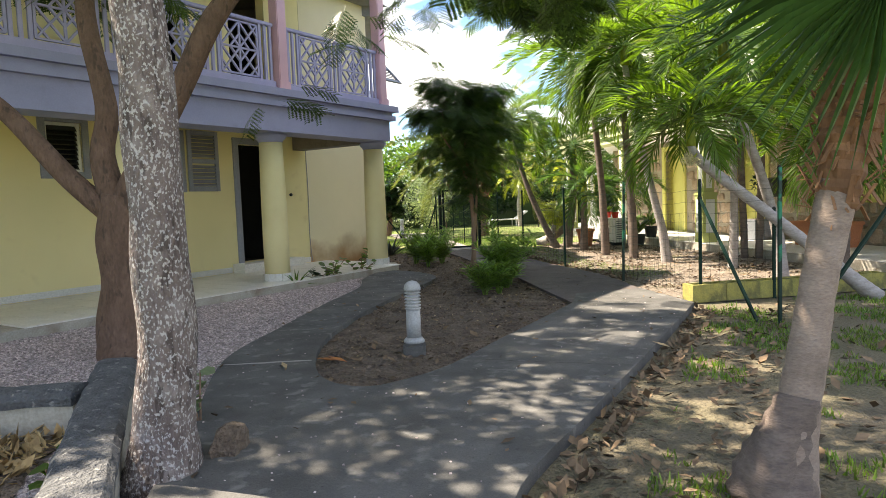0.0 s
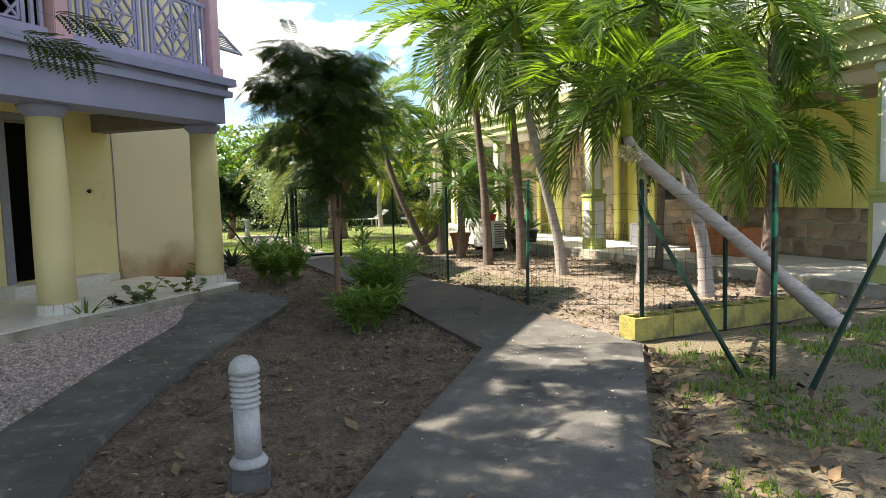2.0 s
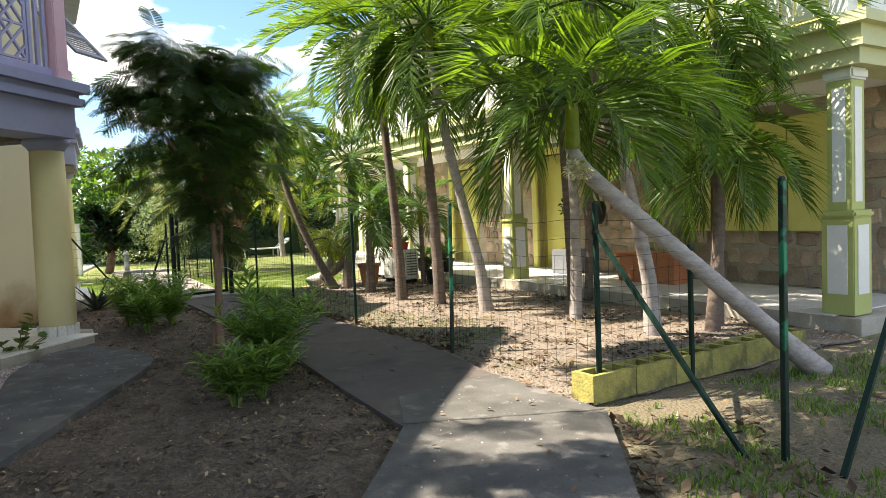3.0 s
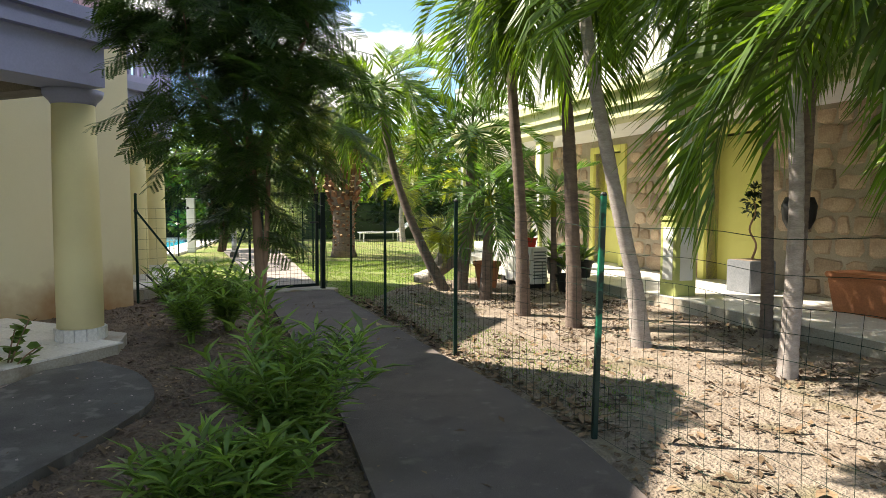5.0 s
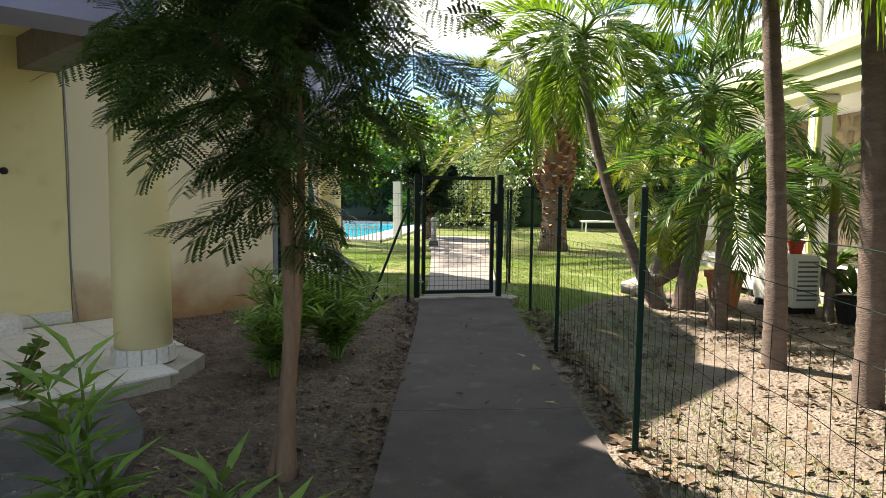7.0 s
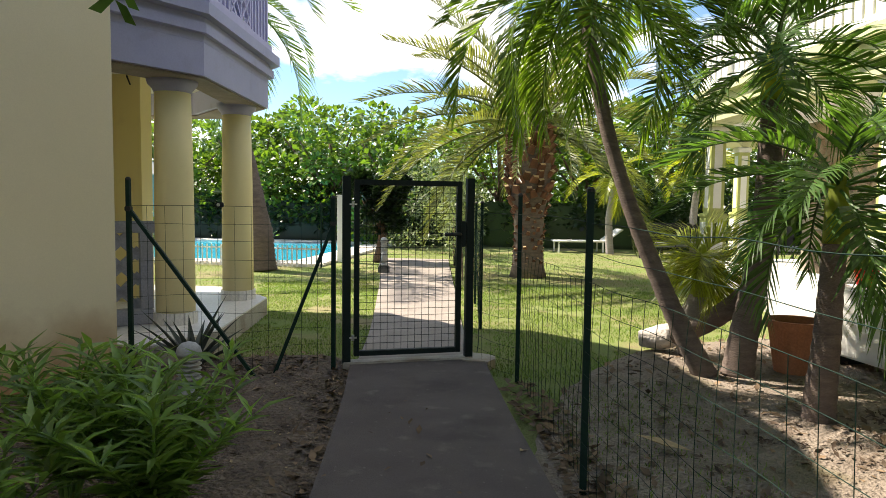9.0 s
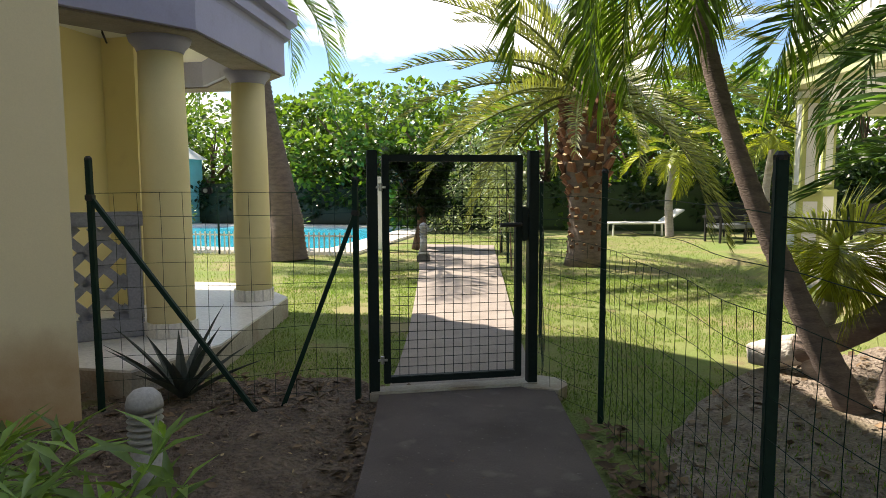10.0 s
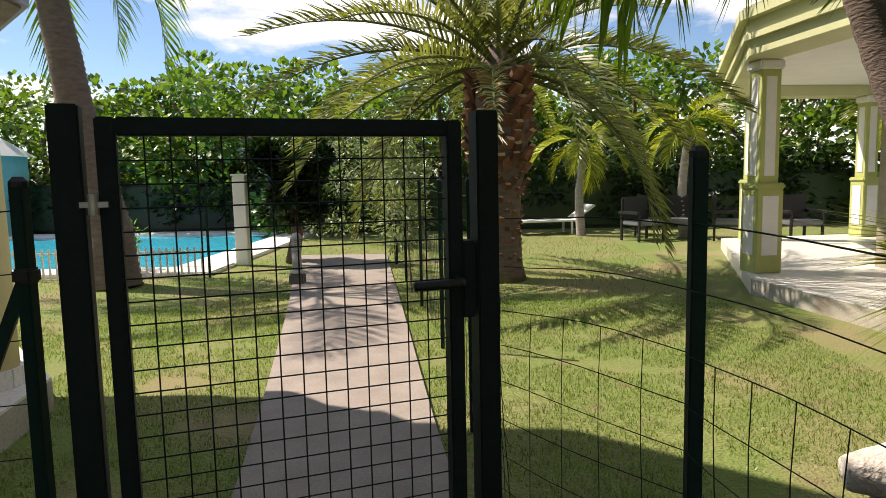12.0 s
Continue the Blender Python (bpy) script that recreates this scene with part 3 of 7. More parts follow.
BED = [(-1.2, 4.0), (-0.3, 4.1), (1.6, 7.0), (1.75, 8.5), (1.5, 10.0), (1.2, 11.9), (0.8, 14.2), (0.5, 15.4), (-0.1, 15.62), (-0.7, 15.55), (-1.3, 15.3), (-1.7, 14.3), (-2.7, 13.2), (-0.9, 11.6), (-0.6, 9)]
GRAVEL = [(-1.1, 2.2), (-1.75, 2.2), (-2.0, 4.1), (-7.5, 4.1), (-7.5, 1.9), (-0.55, 11.9), (-0.75, 9.0), (-1.1, 7), (-1.3, 5), (-1.0, 3)]
SANDY = [(2.1, 8.1), (2.6, 7.3), (5.9, 7.9), (6.5, 8.4), (5.2, 13.7), (4.6, 16.4), (3.6, 17.2), (2.65, 16.55), (2.15, 15.95), (1.75, 15.1), (1.6, 14.4), (1.5, 13.6), (1.9, 11.2), (2.2, 9.5)]
THIN = [(0.3, -6), (0.1, 2.6), (2.5, 7.0), (2.8, 7.55), (6.4, 8.0), (12, 7), (12, -6)]
bed = sheet("planting_bed", BED, -0.016, M_SOIL, "brown bare soil planting bed with dead leaves")
bm = bmesh.new()
bm.from_mesh(bed.data)
for _ in range(5):
    bmesh.ops.subdivide_edges(bm, edges=[e for e in bm.edges if e.calc_length() > 0.11], cuts=1)
    bmesh.ops.triangulate(bm, faces=bm.faces)
for v in bm.verts:
    v.co.z += 0.016 * noise.noise(Vector((v.co.x * 2.2, v.co.y * 2.2, 1))) + 0.010 * noise.noise(Vector((v.co.x * 8, v.co.y * 8, 2)))
bm.to_mesh(bed.data)
bm.free()
sheet("gravel_ground", GRAVEL, -0.022, M_GRAVEL, "pinkish grey gravel strip beside the terrace")
sheet("sandy_ground", SANDY, -0.024, M_SAND, "dry pale sandy earth under the palms")
sheet("thin_lawn", THIN, -0.040, M_THINLAWN, "shaded thin grass over brown earth")
tagged(part("path", prism(PATH_A, -0.12, 0.03), M_CONC), "old grey concrete garden path splitting round a bed", "path", kind="structure")
tagged(part("path", prism(PATH_B, -0.12, 0.022), M_CONC2), "dark worn concrete path leading to the gate", "path", kind="structure")
# cement sill at the gate, and the paved path beyond it
GATE = Matrix.Translation((0.11, 15.30, 0)) @ Matrix.Rotation(math.atan2(0.35, 0.89), 4, "Z")
bm = box(-0.03, 0.99, -0.05, 0.07, -0.10, 0.036, 0.008)
for cx in (1.02,):
    prism([(cx + (0.15 + 0.03 * math.sin(3.1 * k)) * math.cos(k * 0.628), -0.02 + (0.15 + 0.03 * math.cos(2.3 * k)) * math.sin(k * 0.628)) for k in range(10)], -0.10, 0.030, bm)
tagged(part("threshold", bm, M_KERB, matrix=GATE), "pale cement sill under the garden gate", "threshold", kind="structure")
FAR_LEFT = smooth_line([(0.16, 15.36), (-0.05, 16.65), (-0.42, 18.5), (-0.95, 21.0), (-1.49, 23.3), (-1.9, 25.2)])
FAR_RIGHT = smooth_line([(-0.35, 25.2), (-0.10, 23.4), (0.38, 20.1), (0.84, 16.9), (1.08, 15.7)])
tagged(part("path", prism(FAR_LEFT + FAR_RIGHT, -0.12, -0.012), M_PATH3), "pinkish paved garden path beyond the gate", "path", kind="structure")

# ---- the yellow house: x along its front, y into it, z up ----
YH = Matrix.Translation((-0.65, 11.8, 0)) @ Matrix.Rotation(math.atan2(0.834, 0.552), 4, "Z")
T_Z = 0.09        # terrace floor
W_Y = 2.15        # wall face behind the terrace


def setting(name, bm, mat, label, category, smooth=False):
    return tagged(part(name, bm, mat, None, smooth=smooth, matrix=YH), label, category, kind="structure")


bm = prism([(-14, 0.0), (-0.02, 0.0), (0.38, 0.36), (0.38, W_Y - 0.004), (-14, W_Y - 0.004)], -0.2, T_Z - 0.012)
terrace = setting("terrace", bm, M_KERB, "raised terrace slab with a concrete edge and pale tiles", "terrace")
first = None
for i in range(-1, 18):
    for j in range(6):
        if i < 0 and j < 2:
            continue
        x, y = -0.13 - i * 0.34, 0.17 + j * 0.345
        if first is None:
            first = part("tile", box(-0.168, 0.168, -0.17, 0.17, -0.012, 0.002, 0.003), M_TILE, terrace, matrix=Matrix.Translation((x, y, T_Z)))
        else:
            share("tile", first, terrace, Matrix.Translation((x, y, T_Z)))


def wall_with_holes(x0, x1, z0, z1, holes, y0, y1):
    """Wall slab pierced by (x0, x1, z0, z1) openings."""
    bm = bmesh.new()
    xs = sorted({x0, x1, *[h[0] for h in holes], *[h[1] for h in holes]})
    zs = sorted({z0, z1, *[h[2] for h in holes], *[h[3] for h in holes]})
    for a, b in zip(xs, xs[1:]):
        for c, d in zip(zs, zs[1:]):
            if not any(h[0] <= a and b <= h[1] and h[2] <= c and d <= h[3] for h in holes):
                add_box(bm, a, b, y0, y1, c, d)
    bmesh.ops.remove_doubles(bm, verts=bm.verts, dist=1e-4)
    dup = {}
    for f in bm.faces:
        dup.setdefault(tuple(round(v, 3) for v in f.calc_center_median()), []).append(f)
    bmesh.ops.delete(bm, geom=[f for fs in dup.values() if len(fs) > 1 for f in fs], context="FACES")
    return bm


WIN = (-3.17, -2.70, 1.54, 2.32)
WIN0 = (-4.68, -4.20, 1.74, 2.40)
DOOR = (-1.56, -0.84, 0.24, 2.26)
setting("wall_front", wall_with_holes(-14, 0.04, -0.2, 2.45, [WIN, WIN0, DOOR], W_Y, W_Y + 0.2), M_WALL, "pale yellow rendered house wall behind the terrace", "wall")
setting("wall_side", box(0.05, 2.02, W_Y + 0.003, W_Y + 0.25, -0.2, 5.3), M_WALL2, "beige rendered house wall stained brown near the ground", "wall")
setting("wall_return", box(1.80, 2.02, W_Y + 0.25, W_Y + 3.4, -0.2, 5.3), M_WALL2, "beige rendered return wall of the house", "wall")
setting("wall_upper", wall_with_holes(-14, 0.04, 2.45, 5.3, [(-3.6, -2.5, 2.85, 4.95), (-1.6, -0.8, 2.85, 4.95)], W_Y + 0.002, W_Y + 0.2), M_WALL, "cream yellow upper storey wall behind the balcony", "wall")
# room surfaces all near black, their colour standing in for indoor shade
setting("wall_room", box(-14, 1.8, W_Y + 3.2, W_Y + 3.4, -0.2, 5.3), M_DARK, "inner wall seen through the open door, coloured near black as room shade", "wall")
setting("floor_room", box(-14, 1.8, W_Y + 0.2, W_Y + 3.2, -0.2, 0.2), M_DARK, "tiled room floor inside the house, coloured near black as room shade", "floor")
setting("ceiling_room", box(-14, 1.8, W_Y + 0.2, W_Y + 3.2, 2.45, 2.6), M_DARK, "ceiling of the room inside the house, coloured near black as room shade", "ceiling")
setting("partition_room", box(-0.45, -0.35, W_Y + 0.2, W_Y + 3.2, 0.2, 2.45), M_DARK, "partition beside the open door, coloured near black as room shade", "wall")
# roof over house and balcony
bm = bmesh.new()
e = [bm.verts.new(p) for p in ((-14.3, -0.25, 5.30), (0.2, -0.25, 5.30), (0.2, 1.75, 5.30), (2.3, 1.75, 5.30), (2.3, 5.8, 5.30), (-14.3, 5.8, 5.30))]
t = [bm.verts.new(p) for p in ((-11.5, 2.9, 6.5), (0.0, 2.9, 6.5))]
for f in ((e[0], e[1], t[1], t[0]), (e[1], e[2], e[3], t[1]), (e[3], e[4], t[1]), (e[4], e[5], t[0], t[1]), (e[5], e[0], t[0])):
    bm.faces.new(f)
bm.faces.new(e[::-1])
setting("roof", bm, M_ROOF, "grey shingled hipped roof over house and balcony", "roof")
# balcony slab, its moulded lilac edge and the beam back to the wall
bm = bmesh.new()
for y0, z0, z1 in ((-0.02, 2.22, 2.56), (-0.10, 2.56, 2.64), (-0.06, 2.64, 2.70), (-0.14, 2.70, 2.80)):
    add_box(bm, -14, -y0 - 0.02, y0 + 0.1, 0.55, z0, z1)
setting("balcony_edge", bm, M_LILAC, "lilac grey moulded balcony edge", "balcony")
setting("ceiling_terrace", box(-14, 0.0, 0.56, W_Y - 0.003, 2.45, 2.75), M_WALL, "pale yellow ceiling under the balcony", "ceiling")
setting("beam", box(-0.28, 0.0, 0.56, W_Y - 0.003, 2.20, 2.446), M_BEAM, "stained grey brown beam from wall to column", "beam")


def column(x, y, z0=T_Z, z1=2.10, r=0.185):
    c = thing("column", YH @ Matrix.Translation((x, y, z0)), "round pale yellow column with a tiled foot and a lilac capital", "column", "terrace columns")
    h = z1 - z0
    part("shaft", lathe([(r, 0.10), (r, h * 0.33), (r * 0.97, h * 0.66), (r * 0.90, h)], 32), M_COLUMN, c, smooth=True)
    part("capital", lathe([(r * 0.92, h), (r * 1.0, h + 0.03), (r * 1.22, h + 0.07), (r * 1.30, h + 0.12)], 32), M_LILAC, c, "lilac grey turned capital", smooth=True)
    base = None
    n = 14
    for k in range(n):
        a = 2 * math.pi * k / n
        m = Matrix.Rotation(a, 4, "Z") @ Matrix.Translation((r + 0.008, 0, 0))
        if base is None:
            base = part("tile", box(-0.012, 0.012, -math.pi * r / n + 0.001, math.pi * r / n + 0.002, 0.0, 0.105, 0.002), M_TILE, c, matrix=m)
        else:
            share("tile", base, c, m)
    return c


for x in (0.0, -2.36, -4.64, -6.95):
    column(x, 0.47)


def lattice_panel(x, w, z0, z1, y=0.0):
    """Fretwork square: frame, diagonals, cross and inner lozenge."""
    bm = bmesh.new()
    t, cx, cz = 0.028, x + w / 2, (z0 + z1) / 2
    hw, hh = w / 2, (z1 - z0) / 2
    pts = [(-1, -1), (1, -1), (1, 1), (-1, 1)]
    seg = [(pts[i], pts[(i + 1) % 4]) for i in range(4)] + [((-1, -1), (1, 1)), ((-1, 1), (1, -1)), ((0, -1), (0, 1)), ((-1, 0), (1, 0))]
    k = 0.52
    seg += [((-k, 0), (0, k)), ((0, k), (k, 0)), ((k, 0), (0, -k)), ((0, -k), (-k, 0))]
    seg += [((-1, 0.55), (-0.55, 1)), ((0.55, 1), (1, 0.55)), ((1, -0.55), (0.55, -1)), ((-0.55, -1), (-1, -0.55)), ((-1, 0), (0, 1)), ((0, 1), (1, 0)), ((1, 0), (0, -1)), ((0, -1), (-1, 0))]
    out = []
    for (ax, az), (bx, bz) in seg:
        out.append(add_bar(bmesh.new(), (cx + ax * hw, y, cz + az * hh), (cx + bx * hw, y, cz + bz * hh), t, 0.022))
    return out


def balustrade(x0, x1, matrix=YH, y=0.12, z0=2.80, z1=3.70, n_panels=2, end=True):
    b = thing("balustrade", matrix @ Matrix.Translation((x0, y, 0)), "lilac painted wooden balcony railing with fretwork panels and bars", "railing", "balcony railings")
    L = x1 - x0
    part("handrail", box(0, L, -0.035, 0.035, z1 - 0.05, z1, 0.01), M_RAIL, b)
    part("bottom_rail", box(0, L, -0.05, 0.05, z0, z0 + 0.11, 0.01), M_RAIL, b)
    pw = 0.60
    gaps = n_panels + 1
    bars = (L - n_panels * pw) / gaps
    x = 0
    for g in range(gaps):
        k = max(2, round(bars / 0.105))
        for i in range(k):
            bx = x + bars * (i + 0.5) / k
            part("bar", box(bx - 0.02, bx + 0.02, -0.015, 0.015, z0 + 0.11, z1 - 0.05), M_RAIL, b)
        x += bars
        if g < n_panels:
            fret = lattice_panel(x, pw, z0 + 0.14, z1 - 0.08)
            panel = part("fret_panel", fret[0], M_RAIL, b, "fretwork panel of crossed bars and lozenges")
            for q in fret[1:]:
                part("fret_bar", q, M_RAIL, panel)
            x += pw
    return b


for x0, x1 in ((-2.31, -0.26), (-4.58, -2.55), (-6.85, -4.82)):
    balustrade(x0, x1)
for x in (-0.17, -2.43, -4.70, -6.97):
    p = thing("balcony_post", YH @ Matrix.Translation((x, 0.12, 2.78)), "pink painted square post standing on the balcony edge", "post", "balcony posts")
    part("shaft", box(-0.085, 0.085, -0.085, 0.085, 0.0, 2.52, 0.01), M_PINK, p)
    part("foot", box(-0.105, 0.105, -0.105, 0.105, 0.0, 0.14, 0.01), M_PINK, p)


def louvre_shutter(name, x0, x1, z0, z1, y, label, matrix, open_top=False):
    s = thing(name, matrix, label, "shutter")
    w, h, f = x1 - x0, z1 - z0, 0.07
    for a in ((0, f, 0, h), (w - f, w, 0, h), (f, w - f, 0, f), (f, w - f, h - f, h), (f, w - f, h * 0.5 - f / 2, h * 0.5 + f / 2)):
        part("frame", box(a[0], a[1], -0.018, 0.018, a[2], a[3], 0.004), M_GREYPAINT, s)
    k = int((h - 2 * f) / 0.058)
    for i in range(k):
        z = f + (h - 2 * f) * (i + 0.5) / k
        if abs(z - h / 2) < f * 0.6 or (open_top and (z > h / 2 or i % 3 == 0)):
            continue
        part("slat", box(f, w - f, -0.004, 0.004, -0.03, 0.03, 0, Matrix.Translation((0, 0, z)) @ Matrix.Rotation(radians(-42), 4, "X")), M_GREYPAINT, s)
    return s


def window(name, hole, label, louvres=False):
    x0, x1, z0, z1 = hole
    w = thing(name, YH, label, "window", kind="structure")
    f = 0.09
    for a in ((x0 - f, x0, z0 - f, z1 + f), (x1, x1 + f, z0 - f, z1 + f), (x0, x1, z0 - f, z0), (x0, x1, z1, z1 + f)):
        part("trim", box(a[0], a[1], W_Y - 0.03, W_Y + 0.05, a[2], a[3], 0.004), M_GREYPAINT, w, "grey painted trim")
    i = 0.04
    for a in ((x0, x0 + i, z0, z1), (x1 - i, x1, z0, z1), (x0 + i, x1 - i, z0, z0 + i), (x0 + i, x1 - i, z1 - i, z1)):
        part("window_frame", box(a[0], a[1], W_Y + 0.03, W_Y + 0.08, a[2], a[3], 0.004), M_WHITE, w, "white window frame")
    if louvres:
        n = 9
        for k in range(n):
            z = z0 + i + (z1 - z0 - 2 * i) * (k + 0.5) / n
            part("pane", box(x0 + i, x1 - i, -0.003, 0.003, -0.045, 0.045, 0, Matrix.Translation((0, W_Y + 0.06, z)) @ Matrix.Rotation(radians(-35), 4, "X")), M_GLASS, w)
    else:
        part("pane", box(x0 + i, x1 - i, W_Y + 0.05, W_Y + 0.056, z0 + i, z1 - i), M_GLASS, w)


window("window_1", WIN, "white framed window with dark glass and grey trim")
window("window_2", WIN0, "dark louvred window with a grey frame", True)
louvre_shutter("shutter", -2.58, -2.0, 1.46, 2.42, 0, "grey louvred wooden shutter folded open against the wall", YH @ Matrix.Translation((-2.57, W_Y - 0.035, 1.46)))
louvre_shutter("shutter", 0, 0.52, 0, 0.90, 0, "broken grey shutter frame leaning against the terrace wall", YH @ Matrix.Translation((-3.32, W_Y - 0.21, T_Z + 0.012)) @ Matrix.Rotation(radians(-11), 4, "X"), True)
d = thing("door_1", YH, "grey door frame round a dark open doorway", "door", kind="structure")
for a in ((DOOR[0] - 0.11, DOOR[0], T_Z, DOOR[3] + 0.1), (DOOR[1], DOOR[1] + 0.11, T_Z, DOOR[3] + 0.1), (DOOR[0], DOOR[1], DOOR[3], DOOR[3] + 0.1)):
    part("door_frame", box(a[0], a[1], W_Y - 0.03, W_Y + 0.05, a[2], a[3], 0.005), M_GREYPAINT, d)
# the leaf's colour carries the same painted room shade
part("door_leaf", box(DOOR[0], DOOR[0] + 0.04, W_Y + 0.08, W_Y + 0.85, 0.24, DOOR[3]), M_DARK, d, "door leaf swung inwards, coloured near black as room shade")
for x0, x1 in ((-1.80, -0.40),):
    st = setting("step", box(x0, x1, W_Y - 0.30, W_Y - 0.003, T_Z - 0.01, 0.235, 0.006), M_TILE, "tiled doorstep", "step")
setting("skirting", box(-0.38, 0.04, W_Y - 0.012, W_Y - 0.003, T_Z, T_Z + 0.1), M_TILE, "pale tile skirting", "skirting")
setting("skirting", box(-14, -1.82, W_Y - 0.012, W_Y - 0.003, T_Z, T_Z + 0.09), M_TILE, "pale tile skirting", "skirting")

# second terrace beyond the beige wall: splayed platform, columns, balcony
T2 = [(-1.30, 15.05), (-1.12, 15.75), (-1.47, 17.62), (-2.2, 18.4), (-6.5, 18.4), (-6.5, 15.2), (-3.0, 15.05)]
tagged(part("terrace", prism(T2, -0.2, 0.135), M_KERB), "splayed end terrace with pale tiled floor", "terrace", kind="structure")
tagged(part("terrace_floor", prism([(x * 0.996 - 0.01, y) for x, y in T2], 0.135, 0.15), M_TILE), "pale glossy tiles of the end terrace", "floor", kind="structure")


def column2(x, y):
    c = copy_thing(bpy.data.objects["column"], Matrix.Translation((x, y, 0.15)) @ Matrix.Diagonal((0.9, 0.9, 1.0, 1.0)))
    return c


for x, y in ((-1.64, 15.98), (-1.74, 17.46)):
    column2(x, y)
B2 = [(-1.75, 15.0), (-1.28, 15.85), (-1.50, 17.75), (-2.3, 18.55), (-6.5, 18.55), (-6.5, 15.0)]


def grown(outline, d):
    cx, cy = sum(p[0] for p in outline) / len(outline), sum(p[1] for p in outline) / len(outline)
    return [(x + d * math.copysign(1, x - cx) * (x > -6), y + d * math.copysign(1, y - cy)) for x, y in outline]


bm = prism(B2, 2.56, 2.62)
inner = grown(B2, -0.34)
for i in range(4):
    prism([B2[i], B2[i + 1], inner[i + 1], inner[i]], 2.28, 2.559, bm)
prism(grown(B2, 0.05), 2.62, 2.70, bm)
prism(grown(B2, 0.02), 2.70, 2.76, bm)
prism(grown(B2, 0.10), 2.76, 2.86, bm)
tagged(part("balcony_edge", bm, M_LILAC), "lilac grey splayed balcony slab on columns", "balcony", kind="structure")
bm = bmesh.new()
rim, inner2 = grown(B2, -0.03), grown(B2, -0.31)
for i in range(4):
    prism([rim[i], rim[i + 1], inner2[i + 1], inner2[i]], 2.262, 2.277, bm)
tagged(part("beam", bm, M_BEAM), "grey brown stained beam soffit under the splayed balcony", "beam", kind="structure")
cw = thing("ceiling_wire", Matrix.Translation((-1.95, 15.75, 2.0)), "loose lamp wire hanging from the terrace ceiling", "wire")
part("wire", tube([(0, 0, 0.53), (0.01, 0, 0.35), (0.05, 0.02, 0.2), (0.03, 0.0, 0.27)], [0.006] * 4, 6), M_BLACK, cw)
tagged(part("ceiling_terrace_end", prism(grown(B2, -0.30), 2.535, 2.553), M_WHITE), "white ceiling under the splayed balcony", "ceiling", kind="structure")
tagged(part("wall_end", box(-6.5, -2.58, 17.0, 17.2, -0.2, 5.3), M_WALL), "yellow wall behind the end terrace", "wall", kind="structure")
tagged(part("wall_end_side", box(-3.1, -2.9, 14.9, 17.0, -0.2, 5.3), M_WALL), "yellow wall beside the end terrace", "wall", kind="structure")
tagged(part("roof_end", prism([(-6.5, 14.5), (-1.2, 14.6), (-1.0, 15.8), (-1.4, 18.0), (-2.4, 18.8), (-6.5, 18.8)], 5.1, 5.3), M_ROOF), "grey roof edge over the end balcony", "roof", kind="structure")


def rail_between(a, b, z0, z1, name="balustrade", label="lilac wooden railing of the splayed balcony"):
    a, b = Vector((*a, 0)), Vector((*b, 0))
    L = (b - a).length
    m = Matrix.Translation(a) @ Matrix.Rotation(math.atan2(b.y - a.y, b.x - a.x), 4, "Z")
    o = balustrade(0, L, m, 0.0, z0, z1, 1 if L > 1 else 0)
    o["label"] = label
    return o


for a, b in zip(B2[:3], B2[1:4]):
    rail_between(a, b, 2.86, 3.72)


# fretwork screen between wall corner and first end column
def screen():
    m = Matrix.Translation((-2.37, 15.45, 0.15)) @ Matrix.Rotation(radians(40), 4, "Z")
    s = thing("lattice_screen", m, "grey lilac concrete lattice screen between wall and column", "screen")
    part("cap", box(-0.03, 0.75, -0.07, 0.07, 0.80, 0.90, 0.01), M_GREYPAINT, s)
    part("base", box(0, 0.72, -0.05, 0.05, 0.0, 0.14, 0.01), M_GREYPAINT, s)
    for x in (0.0, 0.62):
        part("side_post", box(x, x + 0.10, -0.05, 0.05, 0.14, 0.80), M_GREYPAINT, s)
    for sgn in (1, -1):
        for k in range(-3, 5):
            u0, u1 = 0.10, 0.62
            za, zb = 0.14 + k * 0.22, 0.14 + k * 0.22 + 0.52
            if sgn < 0:
                za, zb = zb, za
            pa, pb = Vector((u0, 0, za)), Vector((u1, 0, zb))
            lo, hi = 0.14, 0.80
            d = pb - pa
            ts = sorted(((lo - pa.z) / d.z, (hi - pa.z) / d.z))
            t0, t1 = max(0, ts[0]), min(1, ts[1])
            if t1 - t0 > 0.05:
                part("bar", add_bar(bmesh.new(), pa + d * t0, pa + d * t1, 0.05, 0.06 + 0.002 * sgn), M_GREYPAINT, s)


screen()


# propped awning shutter on the upper side wall
louvre_shutter("shutter", 0, 0.62, 0, 0.95, 0, "pale slatted awning shutter propped open under the eaves", YH @ Matrix.Translation((1.72, W_Y - 0.66, 3.66)) @ Matrix.Rotation(radians(-44), 4, "X"))
wire = thing("cable", YH, "thin grey cable running down the house wall", "cable")
part("cable", tube([(0.045, W_Y - 0.006, 2.42), (0.06, W_Y - 0.006, 1.5), (0.05, W_Y - 0.006, 0.6), (0.09, W_Y - 0.006, 0.1)], [0.006] * 4, 6), M_GREYPAINT, wire)
kn = thing("wall_tap", YH @ Matrix.Translation((-0.42, W_Y - 0.005, 1.38)) @ Matrix.Rotation(radians(90), 4, "X"), "small dark round knob on the house wall", "tap")
part("knob", lathe([(0.012, 0), (0.012, 0.03), (0.03, 0.035), (0.03, 0.05), (0.01, 0.06)], 14), M_BLACK, kn, smooth=True)
# ---- the green house: x along its front towards the start, y into it ----
RH = Matrix.Translation((5.389, 12.502, 0)) @ Matrix.Rotation(math.atan2(-0.9878, 0.1597), 4, "Z")
R_Z = 0.13
R_X0, R_X1 = -8.6, 4.55


